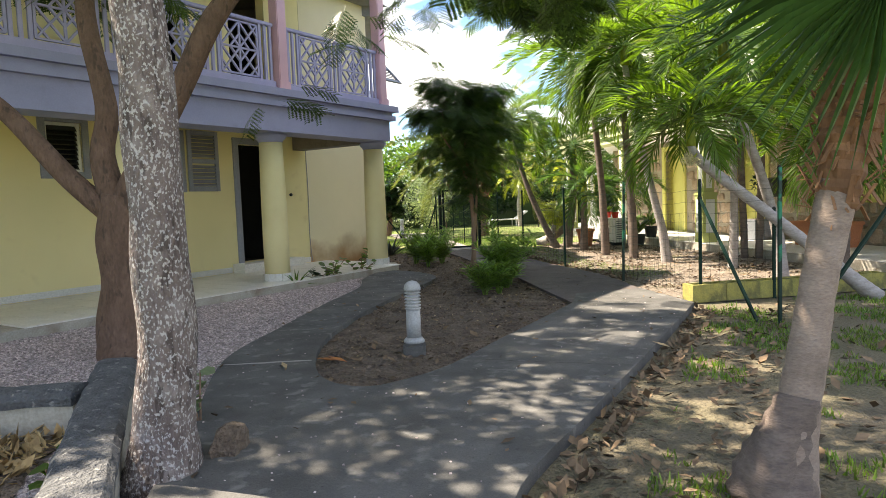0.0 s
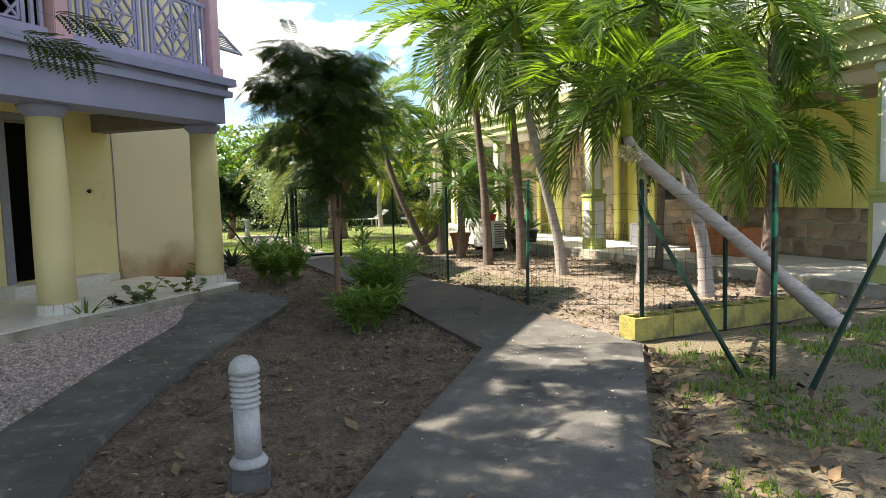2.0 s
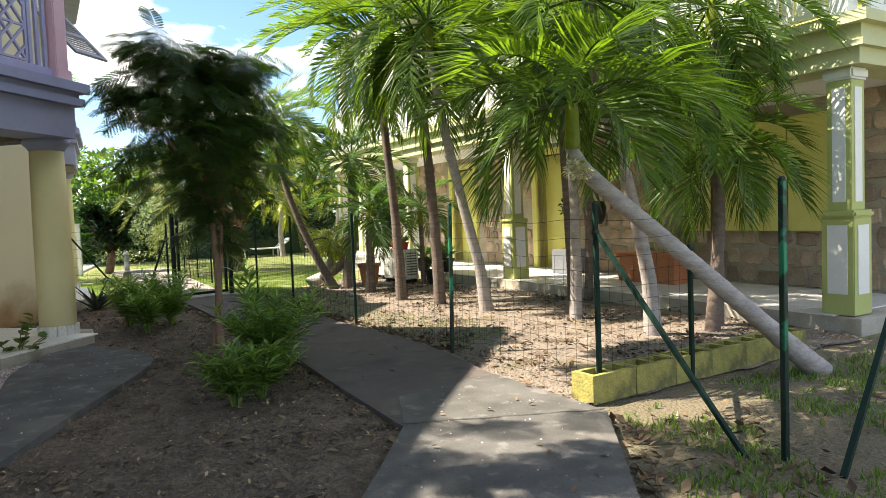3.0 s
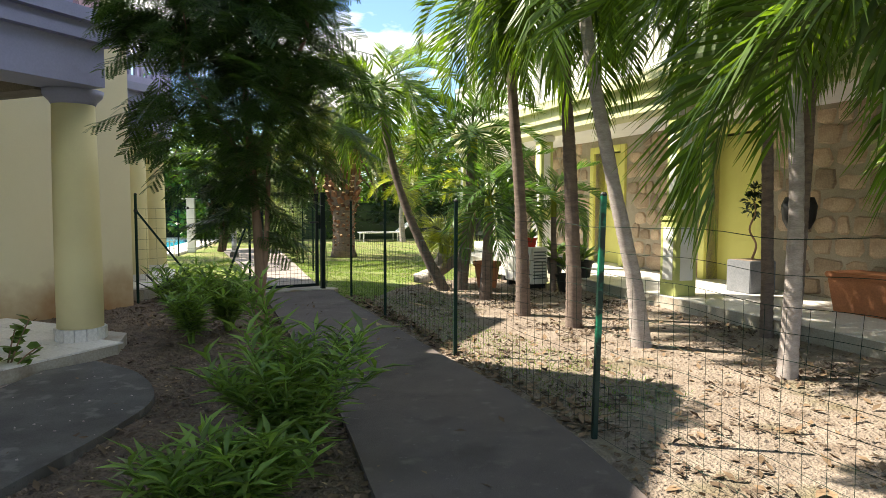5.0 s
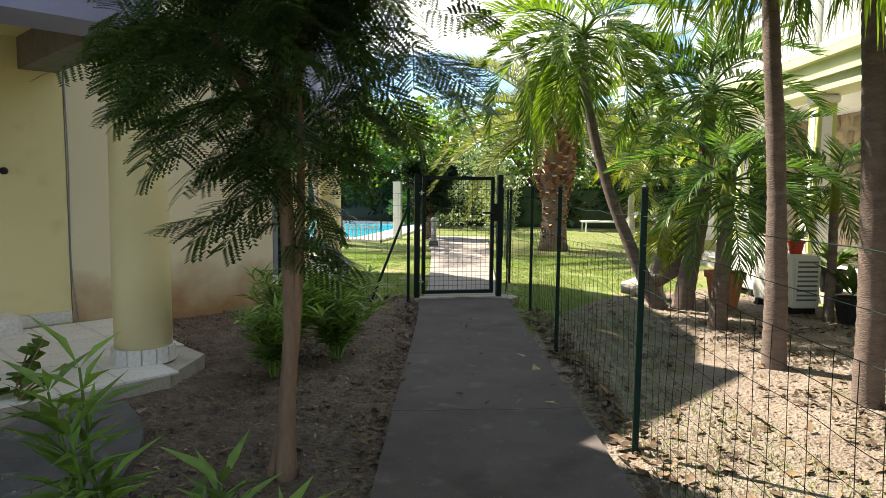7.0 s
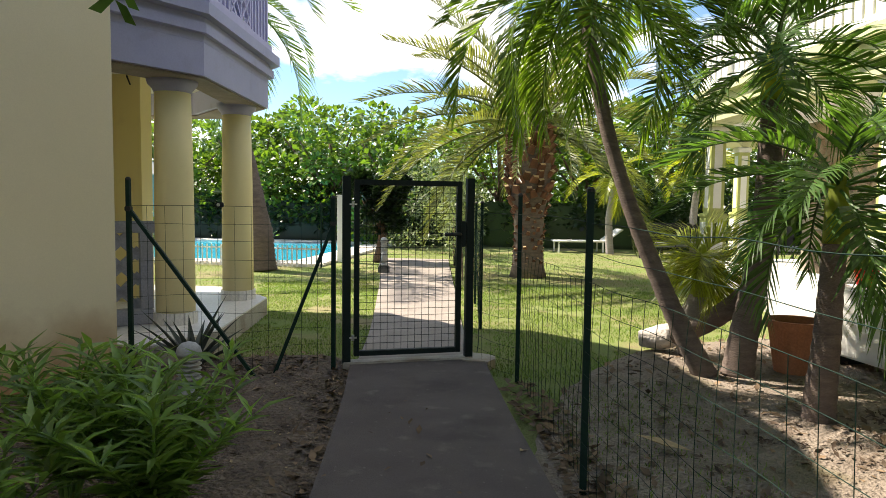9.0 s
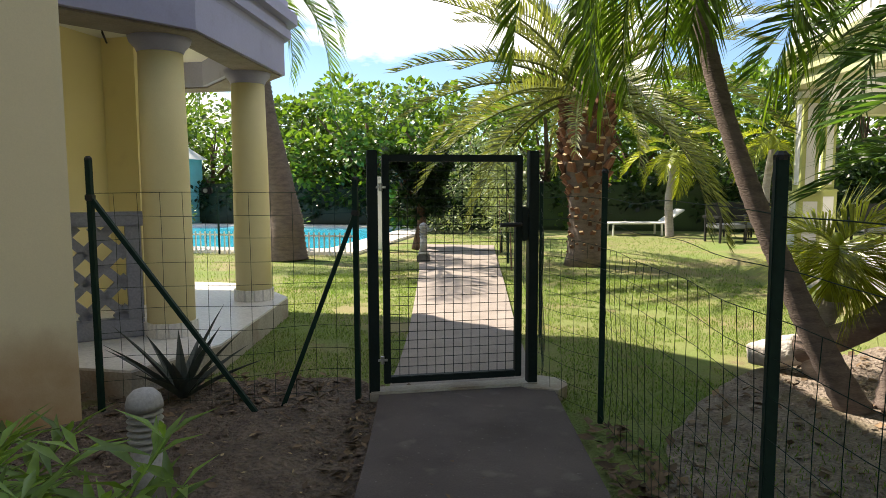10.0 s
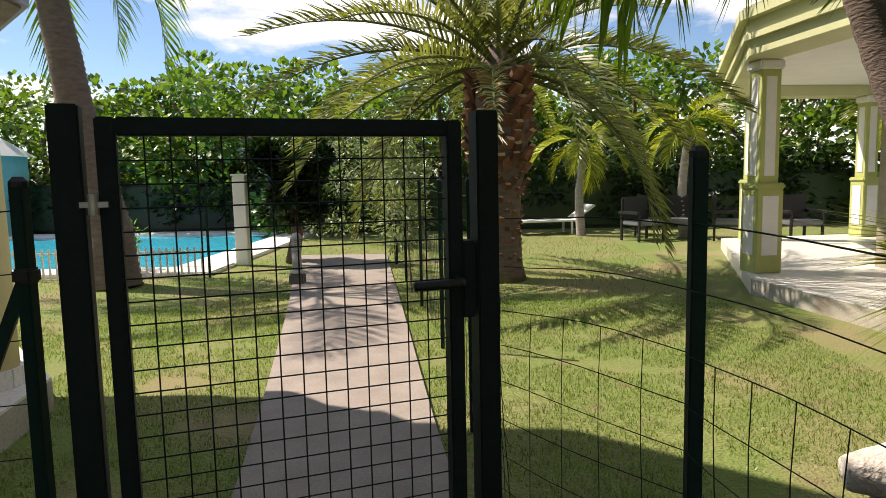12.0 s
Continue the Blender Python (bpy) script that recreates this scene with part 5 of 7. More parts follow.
def date_palm(x, y):
    p = thing("date_palm", Matrix.Translation((x, y, GZ)), "thick date palm with cut brown boots and grey green fronds", "palm tree")
    r = random.Random(4)
    part("trunk", lathe([(0.33, 0), (0.28, 0.2), (0.25, 0.7), (0.27, 1.15), (0.34, 1.5), (0.38, 1.95), (0.33, 2.4), (0.18, 2.9)], 22), M_PALMB, p, smooth=True)
    boot = None
    i = 0
    for row in range(19):
        z = 0.25 + row * 0.128
        rad = 0.25 + 0.12 * max(0, min(1, (z - 1.05) / 0.5))
        n = 11
        for k in range(n):
            a = 2 * math.pi * (k + 0.5 * (row % 2) + r.uniform(-0.32, 0.32)) / n
            m = Matrix.Rotation(a, 4, "Z") @ Matrix.Translation((rad, 0, z + r.uniform(-0.05, 0.05))) @ Matrix.Rotation(radians(20 + r.uniform(-14, 22)), 4, "Y") @ Matrix.Rotation(r.uniform(-0.4, 0.4), 4, "X") @ Matrix.Scale(0.42 + 0.55 * max(0, min(1, (z - 1.0) / 0.6)) + r.uniform(-0.14, 0.16), 4)
            if boot is None:
                bmq = bmesh.new()
                lo = [bmq.verts.new(c) for c in ((-0.02, -0.085, -0.06), (0.03, -0.075, -0.06), (0.03, 0.075, -0.06), (-0.02, 0.085, -0.06))]
                hi = [bmq.verts.new(c) for c in ((0.0, -0.055, 0.10), (0.07, -0.045, 0.10), (0.07, 0.045, 0.10), (0.0, 0.055, 0.10))]
                bmq.faces.new(hi)
                for q in range(4):
                    bmq.faces.new((lo[q], lo[(q + 1) % 4], hi[(q + 1) % 4], hi[q]))
                boot = part("boot", bmq, M_BOOT, p, matrix=m)
                boot.data.materials.append(M_BOOTCUT)
                boot.data.polygons[0].material_index = 1
            else:
                share("boot", boot, p, m)
    for k in range(44):
        v = k % 4
        me = leaf_mesh(f"date_{v}", frond_arrays(3.1, 50, 0.42, 0.8 + 0.24 * v, 0.017, 0.5, seed=30 + v, hang=0.15, start=0.14), M_DATE)
        el = 1.38 - 1.5 * ((k + 0.5) / 44) ** 0.85 + r.uniform(-0.1, 0.1)
        put_leaf("frond", me, p, Vector((0, 0, 2.6)), k * 2.4 + r.uniform(-0.2, 0.2), el, r.uniform(0.9, 1.1), r.uniform(-0.3, 0.3))


date_palm(1.43, 22.3)
feather_palm([(-3.52, 22.2, -0.05), (-3.6, 22.25, 0.8), (-3.95, 22.4, 2.2), (-4.3, 22.6, 3.8), (-4.6, 22.8, 5.2)], [0.40, 0.30, 0.25, 0.21, 0.18], "tall leaning coconut palm with a thick swollen base", 16, 3.0, 20, trunk_mat=M_PALMB, leaf=0.75, group="", shaft=False)
for x, y, h, s in ((3.55, 28.4, 1.7, 31), (5.5, 27.6, 2.0, 32), (8.6, 25.5, 2.2, 33), (2.85, 16.3, 0.5, 34)):
    feather_palm([(x, y, -0.04), (x - 0.05, y, h * 0.5), (x + 0.05, y, h)], [0.12, 0.1, 0.08], "small young palm with a pale trunk on the lawn", 11, 0.30 if h < 1 else 1.2, s, mat=M_FRONDY, group="young palms")

# ---- broadleaf trees and shrubs ----
SPRAYS = [feather_spray(i, 0.42, 8, 8, 0.036) for i in range(3)]


def spray_cloud(name, parent, clumps, count, seed, mat, size=(0.75, 1.25), droop=-0.25):
    r = random.Random(seed)
    w = [c[3] ** 2 for c in clumps]
    Vs, Fs, off = [], [], 0
    groups = [[], [], []]
    for k in range(count):
        c = r.choices(clumps, w)[0]
        d = Vector((r.gauss(0, 1), r.gauss(0, 1), r.gauss(0, 1))).normalized()
        p = Vector(c[:3]) + Vector((d.x, d.y, d.z * 0.55)) * c[3] * r.random() ** 0.4
        h = Vector((d.x + r.uniform(-0.5, 0.5), d.y + r.uniform(-0.5, 0.5), droop + r.uniform(-0.3, 0.4)))
        groups[k % 3].append((rot_to(h, r.uniform(-0.5, 0.5)) * r.uniform(*size), p))
    for t, g in zip(SPRAYS, groups):
        if g:
            V, F = scatter(t, g)
            Vs.append(V)
            Fs.append(F + off)
            off += len(V)
    return link_quads(name, np.concatenate(Vs), np.concatenate(Fs), mat, parent)


def grow(bm_list, r, start, heading, length, radius, depth, tips):
    """Forking twigs; remembers where leaves hang."""
    end = start + heading * length
    mid = start + heading * length * 0.5 + Vector((r.uniform(-1, 1), r.uniform(-1, 1), r.uniform(-0.3, 0.6))) * length * 0.10
    bm_list.append(([start, mid, end], [radius, radius * 0.8, radius * 0.62]))
    if depth == 0:
        tips.append(end)
        return
    for _ in range(3 if depth > 1 else 2):
        h = (heading + Vector((r.uniform(-1, 1), r.uniform(-1, 1), r.uniform(-0.35, 0.4))) * 0.75).normalized()
        grow(bm_list, r, end, h, length * r.uniform(0.6, 0.85), radius * 0.6, depth - 1, tips)


def limb_tree(name, base, limbs, label, bark, seed, depth=2, leaf=M_FEATHER, count=600, clumps=(), size=(0.75, 1.25), category="tree", n=14, tip=0.42):
    """limbs: lists of points with radii; the first is the trunk. Twigs fork from the ends of the others."""
    base = Vector(base)
    t = thing(name, Matrix.Translation(base), label, category)
    r = random.Random(seed)
    tips = []
    for i, (pts, rad, twig) in enumerate(limbs):
        part("trunk" if i == 0 else "limb", tube(pts, rad, n if i == 0 else 10, 0.22 if i == 0 else 0.12, rings_every=0.09), bark, t, smooth=True)
        if twig:
            segs = []
            d = (Vector(pts[-1]) - Vector(pts[-2])).normalized()
            for _ in range(3):
                h = (d + Vector((r.uniform(-1, 1), r.uniform(-1, 1), r.uniform(-0.2, 0.3))) * 0.7).normalized()
                grow(segs, r, Vector(pts[-1]), h, twig, rad[-1] * 0.6, depth, tips)
            bm = bmesh.new()
            for p, q in segs:
                tube(p, q, 5, bm=bm)
            tagged(part("twigs", bm, bark, t, smooth=True), kind="stuff")
    cl = [(p.x, p.y, p.z, tip) for p in tips] + [tuple(c) for c in clumps]
    spray_cloud("crown", t, cl, count, seed, leaf, size)
    return t


# tree with pale lichen on its bark, beside the path
limb_tree("tree", (-1.17, 3.18, GZ), [
    ([(-0.03, 0, 0), (0.0, 0, 0.25), (0.02, 0.0, 1.0), (0.0, 0.0, 2.0), (-0.05, 0.05, 3.2), (0, 0.1, 4.2)], [0.21, 0.13, 0.115, 0.112, 0.10, 0.08], 0),
    ([(-0.05, 0.05, 3.0), (0.6, 0.9, 3.9), (1.4, 2.0, 4.4)], [0.09, 0.07, 0.045], 0.9),
    ([(-0.03, 0.05, 3.1), (-0.9, 0.7, 4.1), (-2.0, 1.6, 4.6)], [0.09, 0.07, 0.045], 0.9),
    ([(0, 0.1, 3.9), (0.7, -0.8, 4.6), (1.4, -1.6, 4.9)], [0.08, 0.06, 0.04], 0.9),
], "straight grey tree trunk blotched with pale lichen", M_BARK, 3, 2, count=620)
rr = random.Random(77)
# thin out-of-view leaf layer added high on the same tree to dapple the path
high = []
while len(high) < 125:
    hx, hy = rr.uniform(-4.6, -0.2), rr.uniform(1.8, 6.9)
    if hx > -0.65 + (hy - 11.8) * 0.66 + 0.5:
        high.append((hx + 1.17, hy - 3.18, rr.uniform(4.7, 5.7), rr.uniform(0.3, 0.55)))
# more added clumps, deepening the shade on the ground near the start
for _ in range(34):
    high.append((rr.uniform(-3.3, -0.7) + 1.17, rr.uniform(2.6, 5.6) - 3.18, rr.uniform(4.7, 5.4), rr.uniform(0.3, 0.5)))
leaf_cloud("high_crown", M_FEATHER, bpy.data.objects["tree"], high, leaf_quad(0.18, 0.05, 0.1, 0.1), 5200, 9)
# forked brown tree by the terrace
limb_tree("tree", (-2.60, 5.86, GZ), [
    ([(0.05, 0, 0), (0.02, 0, 0.15), (0, 0, 0.6), (0.02, 0, 1.15), (0.05, 0.0, 1.35)], [0.34, 0.23, 0.185, 0.18, 0.17], 0),
    ([(0.05, 0, 1.25), (0.28, -0.05, 1.65), (0.62, -0.15, 2.15), (0.95, -0.2, 2.7), (1.35, 0.0, 3.3)], [0.13, 0.11, 0.10, 0.09, 0.06], 0.9),
    ([(0.0, 0, 1.2), (-0.12, 0.05, 1.7), (-0.08, 0.1, 2.1), (-0.25, 0.2, 2.9), (-0.3, 0.5, 3.6)], [0.12, 0.10, 0.09, 0.08, 0.055], 0.9),
    ([(0.0, 0, 1.15), (-0.35, -0.05, 1.5), (-0.75, -0.1, 2.0), (-1.3, -0.1, 2.5), (-2.0, 0.0, 3.2)], [0.10, 0.085, 0.075, 0.065, 0.05], 0.9),
    ([(2.2, 0.55, 3.66), (2.9, 1.4, 3.9), (3.5, 2.2, 3.95), (4.0, 2.9, 3.85)], [0.04, 0.034, 0.026, 0.016], 0.2),
    ([(1.25, 0.0, 3.2), (1.8, 0.4, 3.55), (2.3, 0.6, 3.65), (2.7, 0.8, 3.6)], [0.055, 0.05, 0.04, 0.025], 0.6),
], "forked brown tree with spreading limbs and feathery leaves", M_BARK2, 8, 2, count=980,
    # the ten random high clumps are added above view to cast dappled shade
    clumps=[(1.1, 0.75, 2.12, 0.22), (1.2, 0.9, 2.3, 0.25), (2.6, 1.2, 3.25, 0.42), (3.2, 1.3, 3.4, 0.35), (1.9, 0.9, 2.9, 0.4), (3.2, -0.4, 3.3, 0.6), (2.2, -0.8, 3.5, 0.6), (3.1, 2.2, 3.85, 0.32), (3.6, 2.7, 3.8, 0.32), (4.2, 3.1, 3.75, 0.3), (3.5, 1.8, 3.9, 0.3), (4.4, 2.6, 3.9, 0.28)] + [(rr.uniform(-1.5, 3.2), rr.uniform(-2.3, 2.6), rr.uniform(3.7, 4.6), 0.62) for _ in range(10)])
# young dark feathery tree in the bed
YOUNG = []
for k in range(60):
    u = (k + 0.5) / 60
    z = 0.95 + 2.0 * u ** 0.8
    reach = 0.12 if z < 1.5 else 0.12 + 0.84 * min(1.0, (z - 1.5) / 0.35) if z < 2.4 else 0.96 - 0.75 * (z - 2.4) / 0.65
    q = reach * (0.25 + 0.75 * ((k * 0.618) % 1))
    dx, dy = math.cos(k * 2.4) * q, math.sin(k * 2.4) * q
    YOUNG.append((dx * 0.86 if dx < 0 else dx * 0.62, dy * 0.8 if dy < 0 else dy * 0.25, z, 0.11 if z < 1.5 else 0.26))
limb_tree("young_tree", (0.57, 10.76, -0.03), [
    ([(0.03, -0.02, 0), (0.03, 0.0, 0.35), (0.04, 0.02, 0.9), (0.0, 0.03, 1.5), (-0.05, 0.05, 2.2), (-0.05, 0, 2.9)], [0.048, 0.037, 0.034, 0.030, 0.024, 0.012], 0.0),
    ([(-0.05, -0.02, 0), (0.04, 0.03, 0.5), (0.10, 0.0, 1.2), (0.12, -0.05, 1.9)], [0.024, 0.02, 0.018, 0.012], 0.25),
    ([(0.0, 0.03, 1.45), (-0.22, -0.06, 1.9), (-0.42, -0.15, 2.2)], [0.024, 0.02, 0.012], 0.25),
    ([(0.0, 0.03, 1.6), (0.22, 0.0, 2.1), (0.40, -0.05, 2.5)], [0.022, 0.018, 0.012], 0.25),
    ([(-0.05, 0.05, 2.2), (-0.12, 0.05, 2.5), (-0.18, 0.0, 2.7)], [0.02, 0.016, 0.01], 0.25),
], "young slender tree with dense dark feathery foliage", M_BARK3, 5, 1, leaf=M_FEATHERD, count=740, size=(0.48, 0.84),
    clumps=YOUNG, tip=0.26)

OLEAF = leaf_quad(0.165, 0.014)


def oleander(x, y, h, spread, stems, seed, label="oleander shrub with narrow pointed green leaves"):
    s = thing("oleander", Matrix.Translation((x, y, -0.03)), label, "shrub", "oleander shrubs")
    r = random.Random(seed)
    bm, placed = bmesh.new(), []
    for k in range(stems):
        a, lean = r.uniform(0, 6.28), r.uniform(0.1, 1.0) * spread
        hh = h * r.uniform(0.6, 1.08)
        tip = Vector((math.cos(a) * lean, math.sin(a) * lean, hh))
        mid = Vector((tip.x * 0.35, tip.y * 0.35, hh * 0.55))
        tube([(0.02 * math.cos(a), 0.02 * math.sin(a), 0), mid, tip], [0.008, 0.006, 0.003], 5, bm=bm)
        for i in range(13):
            u = 0.28 + 0.72 * i / 12
            p = (mid * (2 * u) if u < 0.5 else mid.lerp(tip, (u - 0.5) * 2))
            for q in range(3):
                b = a + i * 1.05 + q * 2.094 + r.uniform(-0.3, 0.3)
                d = Vector((math.cos(b), math.sin(b), r.uniform(0.15, 0.9) * (0.5 + u)))
                placed.append((rot_to(d, r.uniform(-0.4, 0.4)) * r.uniform(0.7, 1.15), p))
    tagged(part("stalk", bm, M_OLEANDER, s), kind="stuff")
    V, F = scatter(OLEAF, placed)
    link_quads("leaves", V, F, M_OLEANDER, s)


oleander(0.92, 9.0, 0.68, 0.42, 22, 1)
oleander(1.0, 9.35, 0.6, 0.3, 9, 7)
oleander(0.78, 8.6, 0.42, 0.28, 12, 2)
oleander(0.84, 9.30, 0.88, 0.14, 4, 11)
oleander(0.60, 8.42, 0.36, 0.26, 9, 12)
oleander(0.10, 12.75, 0.62, 0.45, 24, 3)
oleander(-0.40, 12.95, 0.62, 0.45, 24, 4)
oleander(-0.15, 12.2, 0.45, 0.3, 12, 5)


def rosette(x, y, z, n, L, w, mat, label, name="agave", seed=1, droop=0.25, el=(0.5, 1.3)):
    t = thing(name, Matrix.Translation((x, y, z)), label, "plant")
    r = random.Random(seed)
    for k in range(n):
        a, e = k * 2.4, el[0] + (el[1] - el[0]) * (k / n) + r.uniform(-0.1, 0.1)
        ln = L * r.uniform(0.8, 1.1)
        bm = bmesh.new()
        rows = []
        for i in range(6):
            u = i / 5
            c = Vector((0, ln * u, -droop * ln * u * u))
            ww = w * (0.7 + 0.6 * u if u < 0.4 else 0.94 * (1 - u) / 0.6 + 0.02)
            rows.append([bm.verts.new(c + Vector((-ww, 0, ww * 0.5))), bm.verts.new(c + Vector((0, 0, -ww * 0.2))), bm.verts.new(c + Vector((ww, 0, ww * 0.5)))])
        for p, q in zip(rows, rows[1:]):
            bm.faces.new((p[0], p[1], q[1], q[0]))
            bm.faces.new((p[1], p[2], q[2], q[1]))
        d = Vector((math.cos(a) * math.cos(e), math.sin(a) * math.cos(e), math.sin(e)))
        part("leaf", bm, mat, t, matrix=rot_to(d).to_4x4())


rosette(-1.02, 15.12, -0.03, 17, 0.55, 0.035, M_AGAVE, "dark blue green agave with spiky leaves by the terrace", seed=2, droop=0.12)
rosette(-2.05, 9.95, -0.02, 11, 0.40, 0.018, M_BROAD, "small strappy green plant in the gravel", "lily_plant", 3, 0.35)
ROUND = ([Vector(v) for v in ((0, 0, 0), (-0.05, 0.03, 0.01), (-0.06, 0.08, 0), (0, 0.115, -0.01), (0.06, 0.08, 0), (0.05, 0.03, 0.01))], [(0, 3, 2, 1), (0, 5, 4, 3)])


def leafy_plant(x, y, h, n, seed, label, mat=M_BROAD, size=(0.6, 1.1), spread=0.3):
    p = thing("leafy_plant", Matrix.Translation((x, y, -0.025)), label, "plant")
    r = random.Random(seed)
    bm, placed = bmesh.new(), []
    for k in range(max(2, n // 7)):
        a, l = r.uniform(0, 6.28), r.uniform(0.2, 1) * spread
        tip = Vector((math.cos(a) * l, math.sin(a) * l, h * r.uniform(0.6, 1)))
        tube([(0, 0, 0), tip * 0.5 + Vector((0, 0, 0.03)), tip], [0.008, 0.006, 0.004], 5, bm=bm)
        for i in range(7):
            q = tip * (0.35 + 0.65 * i / 6)
            b = r.uniform(0, 6.28)
            placed.append((rot_to(Vector((math.cos(b), math.sin(b), r.uniform(-0.1, 0.7))), r.uniform(-0.5, 0.5)) * r.uniform(*size), q))
    tagged(part("stems", bm, M_BARK3, p), kind="stuff")
    V, F = scatter(ROUND, placed)
    link_quads("leaves", V, F, mat, p)


leafy_plant(-1.62, 10.55, 0.36, 30, 1, "low shrub with round dark green leaves on the terrace edge")
leafy_plant(-1.25, 11.15, 0.42, 34, 2, "low shrub with round dark green leaves on the terrace edge")
leafy_plant(-1.85, 10.3, 0.2, 24, 4, "low dark green ground plant in the gravel", M_HEDGE)
leafy_plant(-1.28, 3.85, 0.34, 14, 5, "yellow green weed growing at the path edge", M_GREYLEAF, (0.4, 0.8), 0.1)
leafy_plant(-1.58, 3.0, 0.22, 14, 6, "yellow green weed at the foot of a tree", M_BROAD, (0.4, 0.8), 0.1)

# ---- far planting: hedges and trees round the lawn ----
BLEAF = leaf_quad(0.19, 0.08, 0.1, 0.1)
SLEAF = leaf_quad(0.10, 0.022, 0.1, 0.1)


def far_tree(x, y, h, rad, seed, mat, label, count=1500, template=None, trunk=True, name="tree", group="trees round the lawn", low=0.3):
    t = thing(name, Matrix.Translation((x, y, GZ)), label, "tree" if trunk else "bush", group)
    r = random.Random(seed)
    if trunk:
        bm = tube([(0, 0, 0), (0.1, 0, h * 0.3), (0, 0.1, h * 0.7)], [0.12, 0.09, 0.05], 8)
        part("trunk", bm, M_BARK2, t, smooth=True)
        bm = bmesh.new()
        for k in range(6):
            a = k * 1.05 + r.uniform(-0.3, 0.3)
            tube([(0, 0, h * 0.3), (math.cos(a) * rad * 0.4, math.sin(a) * rad * 0.4, h * 0.55), (math.cos(a) * rad * 0.75, math.sin(a) * rad * 0.75, h * 0.75)], [0.05, 0.04, 0.02], 5, bm=bm)
        tagged(part("branching", bm, M_BARK2, t), kind="stuff")
    clumps = []
    for k in range(34):
        a, q = r.uniform(0, 6.28), rad * r.random() ** 0.5
        z = h * (low + (0.92 - low) * r.random())
        k2 = 1 - 0.55 * abs(z / h - 0.55)
        clumps.append((math.cos(a) * q * k2, math.sin(a) * q * k2, z, rad * r.uniform(0.16, 0.36)))
    leaf_cloud("crown", mat, t, clumps, template or BLEAF, count, seed)
    return t


S = "broad leaved evergreen tree behind the pool"
for i, (x, y, h, rad) in enumerate(((-15, 34, 4.6, 2.6), (-11.5, 33.5, 4.2, 2.4), (-8.2, 33, 4.4, 2.3), (-5.2, 32, 4.6, 2.2), (-2.6, 31, 4.0, 2.0), (0.4, 31.5, 4.6, 2.2), (3.2, 33, 4.4, 2.3), (6.0, 33.5, 5.0, 2.5), (9.2, 32.5, 5.0, 2.6), (12.5, 30.5, 5.2, 2.8), (14.5, 26, 5, 2.6))):
    far_tree(x, y, h, rad, 40 + i, M_BROAD, S, 4200, low=0.08)
for i, (x, y, h, rad) in enumerate(((-13.5, 38, 5.0, 2.8), (-9.5, 38, 4.6, 2.6), (-6.0, 37, 5.0, 2.6), (-2.5, 37, 4.8, 2.6), (1.0, 37, 4.8, 2.6), (4.5, 38, 5.2, 2.8), (8.0, 37.5, 5.4, 2.8), (12, 36, 5.4, 3.0))):
    far_tree(x, y, h, rad, 140 + i, M_BROAD, "evergreen tree at the back of the garden", 2600, low=0.1)
for i, (x, y, h, rad) in enumerate(((-1.0, 27.4, 2.8, 0.85), (-0.2, 26.6, 2.4, 0.7), (-1.9, 28.6, 2.6, 0.9))):
    far_tree(x, y, h, rad, 70 + i, M_GREYLEAF, "tall grey green shrub at the end of the path", 1500, SLEAF, False, "shrub", "grey green shrubs", 0.08)
far_tree(-1.78, 24.4, 2.1, 0.58, 80, M_HEDGE, "round clipped dark bush by the pool", 5200, leaf_quad(0.13, 0.045, 0.1, 0.1), True, "bush", "", 0.36)
far_tree(-4.1, 23.4, 0.9, 0.35, 81, M_BROAD, "small flowering bush at the pool edge", 400, SLEAF, False, "bush", "", 0.2)
far_tree(-6.6, 23.3, 1.1, 0.5, 82, M_BROAD, "small flowering bush at the pool edge", 500, SLEAF, False, "bush", "", 0.2)


def hedge(x0, x1, y, h, seed, label):
    t = thing("hedge", Matrix.Translation((x0, y, GZ)), label, "hedge")
    L = x1 - x0
    r = random.Random(seed)
    clumps = [(r.uniform(0, L), r.uniform(-0.4, 0.4), r.uniform(0.15, 0.9) * h, r.uniform(0.3, 0.5)) for _ in range(int(L * 9))]
    part("core", box(0.1, L - 0.1, -0.2, 0.2, 0, h * 0.7, 0.1), M_HEDGE, t)
    leaf_cloud("leaves", M_HEDGE, t, clumps, leaf_quad(0.17, 0.06, 0.1, 0.1), int(L * 700), seed)


hedge(-16, -2.5, 31.5, 1.9, 1, "dark clipped hedge behind the pool")
hedge(-2.5, 15, 30.5, 1.9, 2, "dark hedge at the back of the lawn")



def fence_vine(a, b, h, seed, label):
    a, b = Vector((*a, GZ)), Vector((*b, GZ))
    t = thing("climbing_vine", Matrix.Translation(a), label, "vine", "fence vines")
    r = random.Random(seed)
    d = b - a
    clumps = [(d.x * u, d.y * u, h * r.uniform(0.25, 0.95), r.uniform(0.12, 0.28)) for u in (r.random() for _ in range(20))]
    leaf_cloud("leaf_mass", M_GREYLEAF, t, clumps, SLEAF, 900, seed)
    part("stem", tube([(d.x * 0.1, d.y * 0.1, 0), (d.x * 0.3, d.y * 0.3, h * 0.5), (d.x * 0.6, d.y * 0.6, h * 0.8)], [0.012, 0.010, 0.006], 6), M_BARK2, t)


fence_vine((0.40, 21.2), (-0.05, 23.8), 1.7, 1, "grey green climber covering the far fence")
fence_vine((-0.05, 23.8), (-0.4, 25.8), 2.0, 2, "grey green climber covering the far fence")
